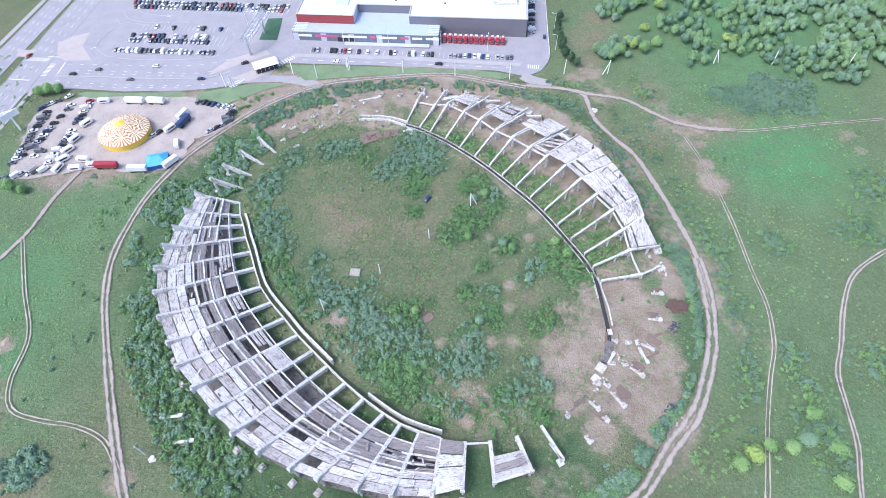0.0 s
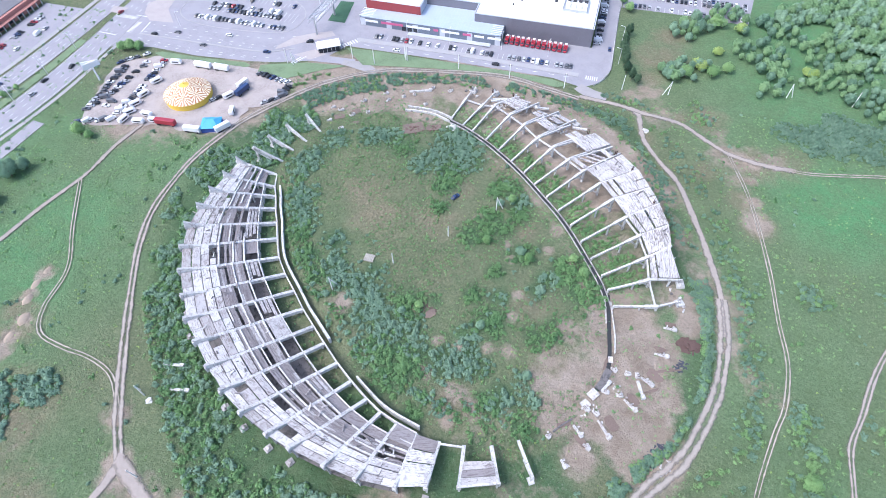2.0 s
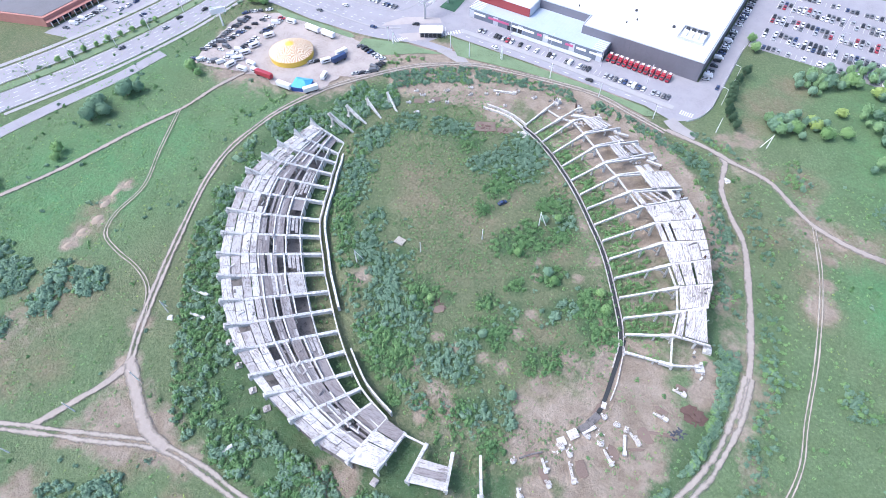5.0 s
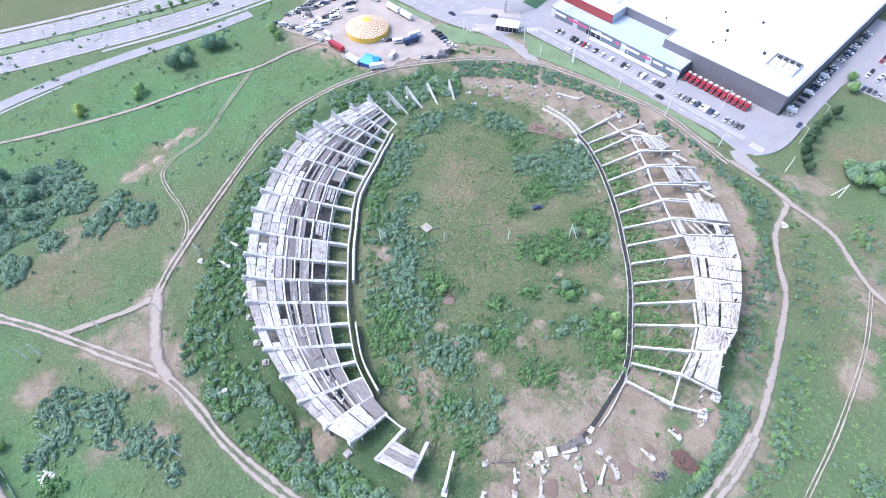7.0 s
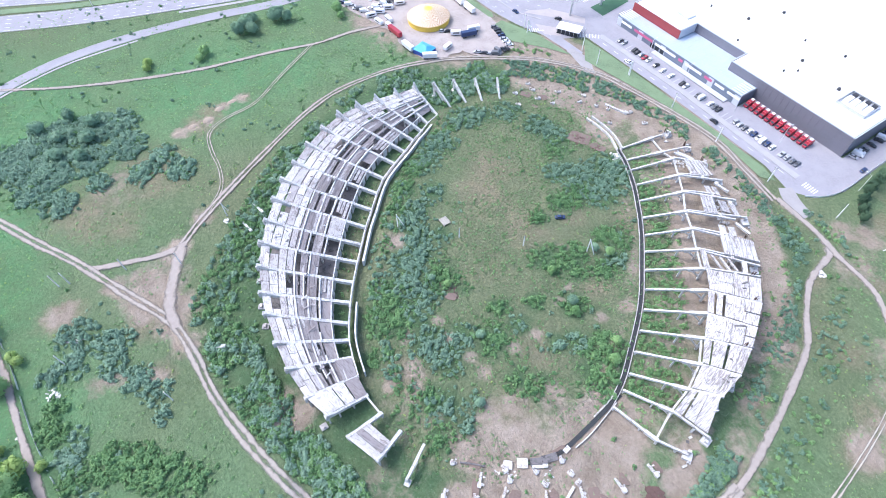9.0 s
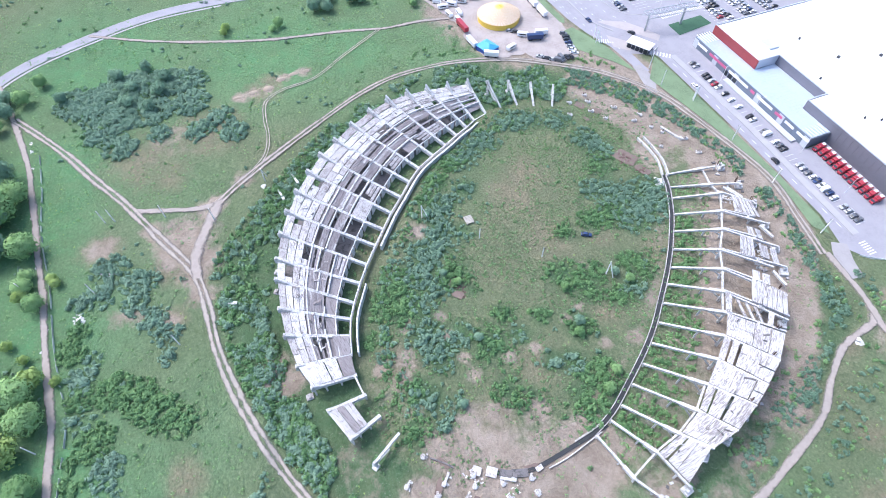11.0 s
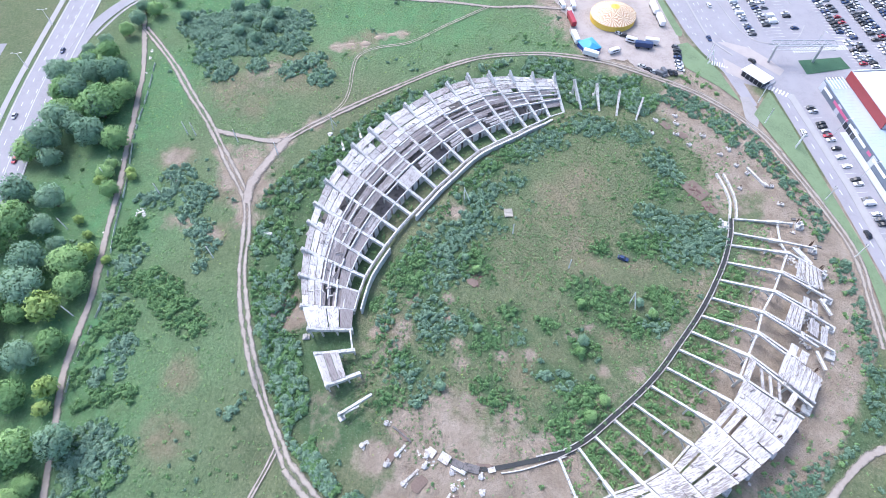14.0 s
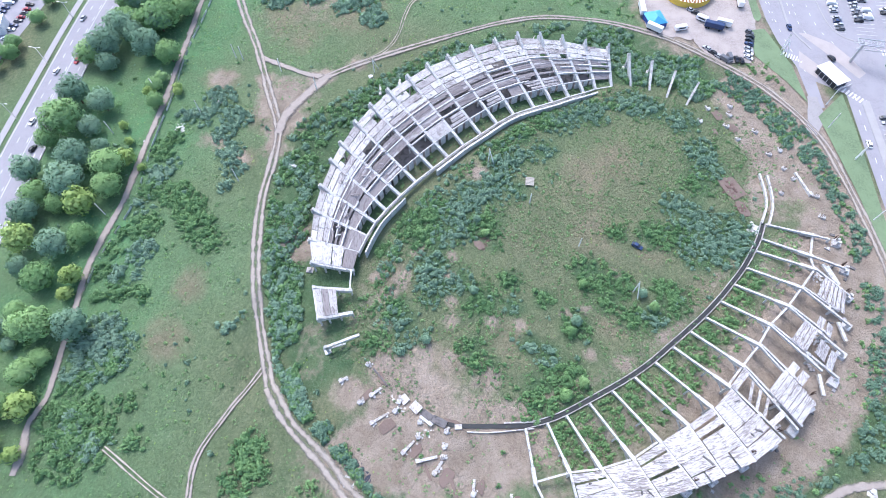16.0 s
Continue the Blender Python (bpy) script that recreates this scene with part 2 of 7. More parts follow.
LEAF = [leaf_material("leaf_grey_green", (0.105, 0.195, 0.13), (0.27, 0.395, 0.28)),
        leaf_material("leaf_green", (0.1, 0.205, 0.09), (0.28, 0.44, 0.19)),
        leaf_material("leaf_yellow_green", (0.24, 0.36, 0.1), (0.46, 0.58, 0.21)),
        leaf_material("leaf_dark", (0.04, 0.085, 0.05), (0.12, 0.19, 0.11))]
TREE_LEAF = [leaf_material("tree_leaf_grey_green", (0.135, 0.245, 0.165), (0.33, 0.475, 0.32)), leaf_material("tree_leaf_green", (0.14, 0.28, 0.11), (0.38, 0.55, 0.24)), leaf_material("tree_leaf_birch", (0.17, 0.3, 0.15), (0.36, 0.52, 0.27))]
BARK = simple("bark", (0.13, 0.1, 0.075), 0.95, 0.0, 0.4, 4.0, 0.5)


# ---- mesh helpers ----
class Build:
    """Collects vertices and faces of one mesh."""

    def __init__(self):
        self.v, self.f = [], []

    def hexa(self, pts):
        n = len(self.v)
        self.v += [tuple(p) for p in pts]
        self.f += [tuple(n + i for i in q) for q in ((3, 2, 1, 0), (4, 5, 6, 7), (0, 1, 5, 4), (1, 2, 6, 5), (2, 3, 7, 6), (3, 0, 4, 7))]
        return self

    def box(self, c, size, turn=0.0):
        x, y, z = c
        a, b, h = size[0] / 2, size[1] / 2, size[2]
        co, si = math.cos(radians(turn)), math.sin(radians(turn))
        q = [(x + u * co - w * si, y + u * si + w * co) for u, w in ((-a, -b), (a, -b), (a, b), (-a, b))]
        return self.hexa([(*p, z) for p in q] + [(*p, z + h) for p in q])

    def beam(self, p, q, wide, deep):
        """A bar whose top runs from p to q."""
        p, q = Vector(p), Vector(q)
        d = q - p
        side = Vector((-d.y, d.x, 0))
        side = side.normalized() * wide / 2 if side.length > 1e-6 else Vector((wide / 2, 0, 0))
        up = side.cross(d).normalized() * deep
        if up.z < 0 or (abs(up.z) < 1e-6 and up.x < 0):
            up = -up
        t = [p - side, p + side, q + side, q - side]
        return self.hexa([v - up for v in t] + t)

    def post(self, x, y, z0, z1, w, d=None, turn=0.0):
        return self.box((x, y, z0), (w, d or w, z1 - z0), turn)

    def tube(self, p, q, r0, r1, n=8):
        p, q = Vector(p), Vector(q)
        d = (q - p).normalized()
        a = d.orthogonal().normalized()
        b = d.cross(a)
        s = len(self.v)
        for c, r in ((p, r0), (q, r1)):
            self.v += [tuple(c + (a * math.cos(i * math.tau / n) + b * math.sin(i * math.tau / n)) * r) for i in range(n)]
        self.f += [(s + i, s + (i + 1) % n, s + n + (i + 1) % n, s + n + i) for i in range(n)]
        self.f += [tuple(s + i for i in reversed(range(n))), tuple(s + n + i for i in range(n))]
        return self

    def prism(self, poly, z0, z1):
        """An upright block over a plan polygon."""
        s, n = len(self.v), len(poly)
        area = sum(poly[i][0] * poly[(i + 1) % n][1] - poly[(i + 1) % n][0] * poly[i][1] for i in range(n))
        poly = poly if area > 0 else poly[::-1]
        self.v += [(x, y, z0) for x, y in poly] + [(x, y, z1) for x, y in poly]
        self.f += [(s + i, s + (i + 1) % n, s + n + (i + 1) % n, s + n + i) for i in range(n)]
        self.f += [tuple(s + i for i in reversed(range(n))), tuple(s + n + i for i in range(n))]
        return self

    def mesh(self, name, material):
        me = bpy.data.meshes.new(name)
        me.from_pydata(self.v, [], self.f)
        me.materials.append(material)
        return me


def thing(name, at, label, category, group="", kind=""):
    ob = new(name)
    ob.location = at
    ob.empty_display_size = 0.5
    return tagged(ob, label, category, group, kind)


def origin_of(ob):
    at = Vector((0, 0, 0))
    while ob:
        at += ob.location
        ob = ob.parent
    return at


def part(name, b, material, parent, label="", world=True):
    """Links a Build as one mesh object under a thing; world: its vertices are given in the world's metres."""
    if world and parent:
        o = origin_of(parent)
        b.v = [(x - o.x, y - o.y, z - o.z) for x, y, z in b.v]
    ob = new(name, b.mesh(name, material))
    ob.parent = parent
    return tagged(ob, label) if label else ob


def solid(name, b, material, label, category, group="", kind=""):
    return tagged(new(name, b.mesh(name, material)), label, category, group, kind)


# ---- ground ----
def lines(lo, hi, fine_lo, fine_hi, step, far):
    mid = np.arange(fine_lo, fine_hi + step, step)
    left, right = [], []
    x, s = fine_lo, step
    while x > lo:
        s *= far
        x -= s
        left.append(x)
    x, s = fine_hi, step
    while x < hi:
        s *= far
        x += s
        right.append(x)
    return np.array(left[::-1] + list(mid) + right)


def blobs(x, y, rows):
    """Soft round patches: x, y, radius, strength."""
    out = np.zeros_like(x)
    for cx, cy, r, s in rows:
        out = np.maximum(out, s * np.clip(1.4 - np.hypot(x - cx, y - cy) / r, 0, 1))
    return out


# shrub patches in the arena, grey-leaved and green: x, y, radius
ARENA_GREY = [(-93, 145, 7), (-91, 152, 5), (-86, 136, 7), (-69, 129, 6), (-64, 119, 5), (-61, 114, 6), (-52, 110, 7), (-43, 107, 7), (-42, 100, 7), (-46, 118, 5), (-101, 168, 7), (-98, 176, 6), (-93, 190, 7), (-76, 195, 7), (-69, 198, 7), (-45, 186, 8), (-37, 191, 10), (-36, 205, 9), (-27, 204, 8), (-27, 193, 9), (4, 172, 5), (-35, 96, 9), (-26, 95, 8), (-18, 90, 5), (-7, 88, 7), (0, 91, 7), (-3, 100, 5), (5, 121, 4), (22, 135, 5), (19, 128, 4), (22, 89, 4), (27, 84, 5), (16, 81, 6)]
ARENA_GREEN = [(-88, 130, 7), (-77, 119, 6), (-70, 111, 4), (-29, 108, 7), (-58, 193, 7), (-31, 182, 6), (-31, 173, 6), (-30, 160, 4), (-12, 149, 7), (-8, 160, 5), (-8, 177, 5), (-4, 180, 6), (-2, 154, 6), (5, 164, 5), (-30, 85, 9), (-25, 76, 6), (-21, 83, 6), (-19, 112, 3), (5, 109, 7), (-5, 119, 4), (1, 132, 4), (10, 144, 6), (32, 142, 7), (35, 133, 7), (39, 140, 5), (41, 132, 6), (23, 107, 5), (29, 112, 5), (10, 78, 4), (11, 65, 4), (24, 73, 5), (-14, 67, 4), (26, 143, 4)]
# brown, dry grass: x, y, radius
DRY = [(58, 300, 16), (64, 322, 12), (55, 280, 9), (-144, -8, 17), (-129, 7, 11), (-170, 59, 10), (-74, 1, 8), (-96, -24, 8), (-10, 42, 7), (-1, 76, 9), (-65, 158, 13), (-29, 151, 13), (7, 158, 10), (37, 227, 7), (55, 232, 5), (83, 215, 7), (99, 200, 7), (71, 250, 4), (-152, 27, 18), (11, -3, 8), (33, -4, 10), (-96, -26, 8), (-51, 0, 6), (-19, 31, 4), (-54, 148, 14), (-8, 193, 11), (-26, 173, 8), (105, 226, 12), (123, 231, 11), (105, 187, 9), (84, 254, 11), (93, 137, 5), (-177, 64, 8), (18, 121, 7), (31, 98, 9)]
# bare trodden soil on the arena floor: x, y, radius
ARENA_BARE = [(-13, 96, 3), (-5, 96, 3), (6, 98, 3), (13, 99, 4), (12, 114, 4), (12, 124, 3), (6, 140, 3), (3, 147, 3), (12, 174, 3), (22, 161, 4), (20, 149, 3), (-13, 158, 3), (-14, 83, 4), (-1, 78, 5), (5, 75, 5), (-2, 69, 5), (-55, 101, 6), (30, 101, 7), (30, 91, 7), (33, 111, 4), (43, 109, 6), (44, 120, 5), (34, 84, 8), (40, 98, 8)]


def build_ground():
    xs, ys = lines(-2600, 2600, -330, 190, 1.9, 1.25), lines(-2200, 3200, -130, 380, 1.9, 1.25)
    X, Y = np.meshgrid(xs, ys)
    X, Y = X.ravel(), Y.ravel()
    r, a = oval(X, Y)
    wave = np.array([noise.noise((x * 0.045, y * 0.045, 5.0)) for x, y in zip(X, Y)])
    rw, aw = r + 0.09 * wave, a + 9 * wave
    dirt = np.maximum.reduce([
        band(aw, -14, 56, 9) * band(rw, 0.86, 1.5, 0.1) * 0.95,
        band(a, 44, 106, 6) * band(r, 1.12, 1.98, 0.1) * 0.92,
        band(a, 90, 142, 6) * band(rw, 1.5, 1.86, 0.12) * 0.55,
        band(a, 50, 132, 4) * band(r, 1.02, 1.55, 0.05) * 0.5,
        band(aw, 122, 181, 8) * band(rw, 0.78, 1.4, 0.2) * 1.0,
        band(a, 60, 150, 8) * band(r, 0.80, 1.02, 0.1) * 0.55,
        band(a, -176, -140, 8) * band(r, 0.72, 1.3, 0.1) * 0.4,
        blobs(X, Y, [(x, y, q * 1.1, 0.74) for x, y, q in ARENA_BARE]),
        blobs(X, Y, [(105, 226, 8, 0.75), (103, 214, 5, 0.7), (104, 200, 6, 0.75), (106, 187, 8, 0.8), (115, 229, 8, 0.7)]),
        blobs(X, Y, [(x, y, 6.0, 0.85) for x, y in [(-87, 0), (-82, 8), (-81, 14), (-70, 10), (-59, 11), (-98, -4), (-78, 2), (-73, 17)]]),
        blobs(X, Y, [(x, y, 7.5, 0.9) for x, y in [(59, 127), (75, 139), (58, 112), (71, 113), (65, 98), (55, 88), (48, 79), (56, 76), (71, 96), (44, 68), (38, 87), (46, 111), (45, 99), (35, 79), (78, 130)]]),
        blobs(X, Y, [(-12, 33, 12, 0.8), (-75, 12, 13, 0.75), (95, 228, 15, 0.68), (98, 212, 9, 0.55), (102, 200, 7, 0.55), (85, 256, 9, 0.5), (54, 268, 9, 0.7), (46, 262, 8, 0.7), (178, 226, 7, 0.6), (181, 216, 5, 0.6), (-88, 8, 17, 0.8), (-97, -25, 9, 0.72), (-52, -2, 6, 0.72), (-57, -14, 6, 0.6), (-100, 20, 9, 0.7), (10, 240, 14, 0.7), (30, 228, 14, 0.7), (48, 214, 10, 0.5), (-190, 195, 36, 1.0), (-212, 200, 26, 1.0),
                     (-165, 205, 36, 1.0), (-225, 212, 14, 1.0), (-200, 182, 26, 1.0), (60, 250, 14, 0.6), (72, 72, 9, 0.7), (33, 77, 9, 0.7), (40, 94, 10, 0.9), (44, 112, 7, 0.85), (36, 87, 7, 0.8), (26, 90, 9, 0.6), (34, 114, 9, 0.7), (-150, 7, 20, 0.46), (-92, -23, 9, 0.5), (-185, -7, 9, 0.4), (-85, 3, 11, 0.8), (-70, 10, 10, 0.85), (-103, 24, 7, 0.8), (-113, 38, 7, 0.75), (-58, 12, 7, 0.7), (-95, -2, 8, 0.6),
                     (-171, 46, 6, 0.75), (-172, 53, 5, 0.8), (-172, 61, 5, 0.7), (-178, 71, 5, 0.7), (-179, 82, 6, 0.75), (105, 190, 9, 0.65), (-60, -20, 8, 0.5), (88, 240, 12, 0.5)])])
    lush = np.maximum.reduce([
        band(r / track_radius(a), 0.5, 0.97, 0.06) * band(a, -178, -8, 6) * (r > 1.0) * 0.75,
        band(r / track_radius(a), 0.86, 0.98, 0.03) * band(a, -10, 178, 6) * 0.7,
        blobs(X, Y, [(x, y, q * 1.25, 0.8) for x, y, q in ARENA_GREY + ARENA_GREEN]),
        blobs(X, Y, [(140, 300, 90, 0.15), (-250, -30, 40, 0.3)])])
    bright = blobs(X, Y, [(-230, -20, 60, 0.9), (-180, 20, 40, 0.5), (-205, 70, 60, 0.85), (-120, -55, 36, 0.95), (-60, -45, 30, 0.9), (0, -50, 40, 0.9), (-150, -40, 40, 0.85), (-60, -62, 60, 0.85), (30, -50, 60, 0.8), (-140, -75, 50, 0.85), (0, -5, 40, 0.5), (-230, 30, 80, 0.55), (110, 140, 60, 0.45), (-120, 0, 40, 0.35), (140, 290, 70, 0.8), (148, 208, 36, 1.0), (-190, 110, 40, 0.8), (-235, 60, 50, 0.6), (120, 120, 50, 0.35), (70, 300, 50, 0.45), (-175, 150, 40, 0.6), (-160, 90, 30, 0.5), (-240, 140, 50, 0.6), (100, 260, 40, 0.5), (140, 208, 40, 1.0), (160, 180, 40, 0.5), (105, 105, 40, 0.4), (130, 60, 50, 0.5), (-120, -50, 40, 0.5), (100, -30, 60, 0.6), (150, 340, 90, 0.9),
                          (-260, -30, 50, 0.7), (-60, -70, 30, 0.6), (60, -5, 30, 0.5)])
    dry = blobs(X, Y, [(x, y, q * 1.1, 0.85) for x, y, q in DRY])
    Z = ground_z(X, Y)
    rough = np.array([noise.noise((x * 0.06, y * 0.06, 3.0)) + 0.5 * noise.noise((x * 0.21, y * 0.21, 7.0)) for x, y in zip(X, Y)])
    flat = np.clip((np.hypot(X + 160, Y - 290) - 90) / 40, 0, 1) * np.clip((np.abs(X + 275) - 30) / 20, 0, 1)
    flat = flat * np.clip((np.abs(Y + 102) - 16) / 10, 0, 1)
    Z = Z + 0.17 * rough * flat * (Y < 250)
    nx, ny = len(xs), len(ys)
    i = np.arange(nx * ny).reshape(ny, nx)
    quads = np.stack([i[:-1, :-1], i[:-1, 1:], i[1:, 1:], i[1:, :-1]], -1).reshape(-1, 4)
    me = bpy.data.meshes.new("ground")
    me.from_pydata(np.stack([X, Y, Z], -1), [], quads)
    for name, values in (("dirt", dirt), ("lush", lush), ("bright", bright), ("dry", dry)):
        me.attributes.new(name, "FLOAT", "POINT").data.foreach_set("value", values.astype(np.float32))
    me.shade_smooth()
    me.materials.append(MEADOW)
    return tagged(new("ground", me), "overgrown green meadow with bare sandy patches", "ground", kind="structure")


build_ground()


def smooth_line(pts, step=3.0):
    """Points along a soft curve through pts."""
    p = [Vector((*q, 0)) for q in pts]
    p = [p[0] * 2 - p[1]] + p + [p[-1] * 2 - p[-2]]
    out = []
    for a, b, c, d in zip(p, p[1:], p[2:], p[3:]):
        n = max(2, int((c - b).length / step))
        for k in range(n):
            t = k / n
            out.append(0.5 * (2 * b + (c - a) * t + (2 * a - 5 * b + 4 * c - d) * t * t + (3 * b - a - 3 * c + d) * t ** 3))
    out.append(p[-2])
    return out


WAYS = []


def strip(name, pts, width, lift, material, label, category, curve=True, ragged=0.0, across=False, thick=0.0):
    """A way laid on the ground along pts."""
    line = smooth_line(pts) if curve else [Vector((*q, 0)) for q in pts]
    n = 8 if across else 2
    if across:
        WAYS.extend((p.x, p.y, width / 2) for p in line)
    v, f, acr = [], [], []
    for i, p in enumerate(line):
        d = (line[min(i + 1, len(line) - 1)] - line[max(i - 1, 0)]).normalized()
        s = Vector((-d.y, d.x, 0))
        w = width * (1 + ragged * noise.noise((p.x * 0.09, p.y * 0.09, 1.7)))
        for k in range(n):
            u = -1 + 2 * k / (n - 1)
            q = p + s * u * w / 2
            v.append((q.x, q.y, gz(q.x, q.y) + (lift if not across else lift + 0.18 if abs(u) < 0.99 else -0.3)))
            acr.append(u)
    for i in range(len(line) - 1):
        for k in range(n - 1):
            a = i * n + k
            f.append((a + 1, a, a + n, a + n + 1))
    if thick:
        m = len(v)
        v += [(x, y, z - thick) for x, y, z in v]
        for i in range(len(line) - 1):
            a, b2 = i * n, i * n + n - 1
            f += [(a, a + m, a + n + m, a + n), (b2, b2 + n, b2 + n + m, b2 + m)]
    me = bpy.data.meshes.new(name)
    me.from_pydata(v, [], f)
    if across:
        me.attributes.new("across", "FLOAT", "POINT").data.foreach_set("value", acr + ([0.0] * (len(v) - len(acr))))
    me.materials.append(material)
    return tagged(new(name, me), label, category, kind="structure")


def track(pts, width=3.4, lift=0.3):
    return strip("dirt_track", pts, width, lift, TRACK, "rutted sandy dirt track through weeds", "track", ragged=0.3, across=True)


def ruts(pts, width=2.6, lift=0.28):
    return strip("dirt_track", pts, width, lift, TWIN, "two faint wheel ruts through green grass", "track", ragged=0.2, across=True)


def footpath(pts, width=2.2, lift=0.26):
    return strip("dirt_path", pts, width, lift, FOOTPATH, "narrow trodden sandy path through grass", "path", ragged=0.4, across=True)


track([(-103, 25), (-110, 34), (-117, 45), (-127, 62), (-139, 84), (-149, 104), (-155, 123), (-156, 142), (-154, 162), (-146, 186), (-134, 206),
       (-116, 229), (-92, 246), (-68, 253), (-25, 260), (0, 256), (19, 252)], 4.6)
footpath([(46, 251), (50, 247), (51, 243), (54, 229), (62, 216), (71, 204), (77, 189), (83, 171), (87, 157), (90, 144), (91, 127)], 3.6, 0.32)
track([(90, 144), (91, 127), (89, 107), (84, 91), (77, 76), (67, 64), (57, 50), (45, 39)], 6.4, 0.33)
footpath([(19, 254), (40, 252), (52, 249), (70, 246), (83, 237), (93, 230), (109, 226), (124, 226)], 3.4, 0.34)
ruts([(120, 226), (132, 226), (164, 233), (200, 240)], 3.2, 0.34)
ruts([(94, 229), (101, 208), (105, 190), (109, 163), (111, 139), (113, 122), (111, 105), (107, 94), (101, 75), (95, 51), (86, 20), (72, -10)], 3.0)
track([(200, 172), (169, 154), (152, 141), (143, 126), (136, 108), (131, 96), (130, 84), (129, 70), (125, 55), (118, 20)], 3.0)
footpath([(-193, 174), (-197, 157), (-198, 145), (-199, 133), (-206, 108), (-214, 70), (-226, 36), (-240, 5), (-258, -26)], 2.8)
ruts([(-199, 131), (-184, 106), (-171, 86), (-168, 68), (-162, 58), (-150, 55), (-136, 54), (-124, 50), (-114, 40)], 3.0, 0.28)
track([(-197, -63), (-180, -51), (-160, -38), (-140, -27), (-118, -14), (-92, -1), (-70, 10), (-52, 13), (-31, 14), (-6, 19), (16, 26), (30, 32), (45, 39)], 5.4, 0.33)
footpath([(-112, -10), (-107, 4), (-103, 17), (-103, 27)], 4.0, 0.31)
footpath([(-103, 25), (-92, 19), (-78, 12), (-66, 11)], 6.0, 0.35)
track([(38, 35), (57, 27), (71, 22), (86, 24), (120, 30)], 3.0, 0.29)
footpath([(-229, -72), (-190, -62), (-156, -55)] + [(-143, -54), (-126, -52), (-102, -50), (-84, -48), (-64, -47), (-48, -46), (-24, -44), (-6, -45), (9, -45), (27, -42), (46, -39), (59, -37), (67, -39), (76, -37), (84, -36)], 3.8, 0.3)


# ---- roads ----
def lot(name, poly, lift, material, label, category):
    """A paved area laid on the ground within a plan polygon."""
    bm = bmesh.new()
    face = bm.faces.new([bm.verts.new((x, y, 0)) for x, y in poly])
    if face.normal.z < 0 or face.calc_area() == 0:
        face.normal_update()
    lo = [min(p[i] for p in poly) for i in (0, 1)]
    hi = [max(p[i] for p in poly) for i in (0, 1)]
    for axis in (0, 1):
        k = lo[axis] + 10
        while k < hi[axis]:
            no = Vector((1, 0, 0)) if axis == 0 else Vector((0, 1, 0))
            bmesh.ops.bisect_plane(bm, geom=bm.verts[:] + bm.edges[:] + bm.faces[:], plane_co=no * k, plane_no=no)
            k += 10
    for v in bm.verts:
        v.co.z = gz(v.co.x, v.co.y) + lift
    bmesh.ops.recalc_face_normals(bm, faces=bm.faces)
    if sum(f.normal.z for f in bm.faces) < 0:
        bmesh.ops.reverse_faces(bm, faces=bm.faces)
    me = bpy.data.meshes.new(name)
    bm.to_mesh(me)
    bm.free()
    me.materials.append(material)
    return tagged(new(name, me), label, category, kind="structure")


def ragged_edge(poly, step=2.0, rough=1.6):
    """The same outline with an uneven edge."""
    out = []
    for (x0, y0), (x1, y1) in zip(poly, poly[1:] + poly[:1]):
        d = math.hypot(x1 - x0, y1 - y0)
        n = max(1, int(d / step))
        for k in range(n):
            x, y = x0 + (x1 - x0) * k / n, y0 + (y1 - y0) * k / n
            q = rough * (noise.noise((x * 0.13, y * 0.13, 4.0)) + 0.6 * noise.noise((x * 0.5, y * 0.5, 9.0)))
            out.append((x - (y1 - y0) / d * q, y + (x1 - x0) / d * q))
    return out


def kerb(pts, lift=0.06, high=0.15, width=0.35, curve=True):
    return strip("kerb", pts, width, lift + high, PAVING, "pale concrete kerb beside the road", "kerb", curve=curve, thick=high + 0.3)


def dashes(pts, lift, length=3.0, gap=6.0, width=0.35, name="lane_marking"):
    """Painted lane dashes along a line, as one mesh."""
    line = smooth_line(pts, 1.0)
    b, run, i = Build(), 0.0, 0
    for p, q in zip(line, line[1:]):
        seg = (q - p).length
        if run % (length + gap) < length:
            s = Vector((-(q - p).y, (q - p).x, 0)).normalized() * width / 2
            k = len(b.v)
            b.v += [(c.x, c.y, gz(c.x, c.y) + lift) for c in (p + s, p - s, q - s, q + s)]
            b.f.append((k, k + 1, k + 2, k + 3))
        run += seg
    return solid(name, b, MARKING, "worn white painted lane dashes on asphalt", "road marking", kind="structure")


def offset(pts, d):
    line = [Vector((*p, 0)) for p in pts]
    out = []
    for i, p in enumerate(line):
        t = (line[min(i + 1, len(line) - 1)] - line[max(i - 1, 0)]).normalized()
        out.append((p.x - t.y * d, p.y + t.x * d))
    return out


BOULEVARD_E = [(-345, -70), (-325, -20), (-305, 25), (-285, 82), (-271, 130), (-263, 180), (-262, 230), (-265, 300), (-266, 420)]
BOULEVARD_W = [(-370, -60), (-350, -10), (-328, 35), (-309, 88), (-296, 134), (-288, 182), (-285, 230), (-284, 300), (-284, 420)]
SOUTH_ROAD = [(140, -82), (60, -88), (-11, -97), (-80, -103), (-146, -107), (-220, -106), (-290, -104), (-400, -100)]
SLIP_ROAD = [(-150, -101), (-195, -95), (-222, -82), (-242, -60), (-256, -25), (-265, 10), (-265, 50), (-259, 90), (-250, 130), (-247, 160)]
strip("road", BOULEVARD_E, 17, 0.12, ASPHALT, "grey asphalt four-lane road with faded markings", "road")
strip("road", BOULEVARD_W, 15, 0.12, ASPHALT, "grey asphalt road carriageway beside a grass median", "road")
strip("road", SOUTH_ROAD, 19, 0.14, ASPHALT, "wide grey asphalt road beside woods", "road")
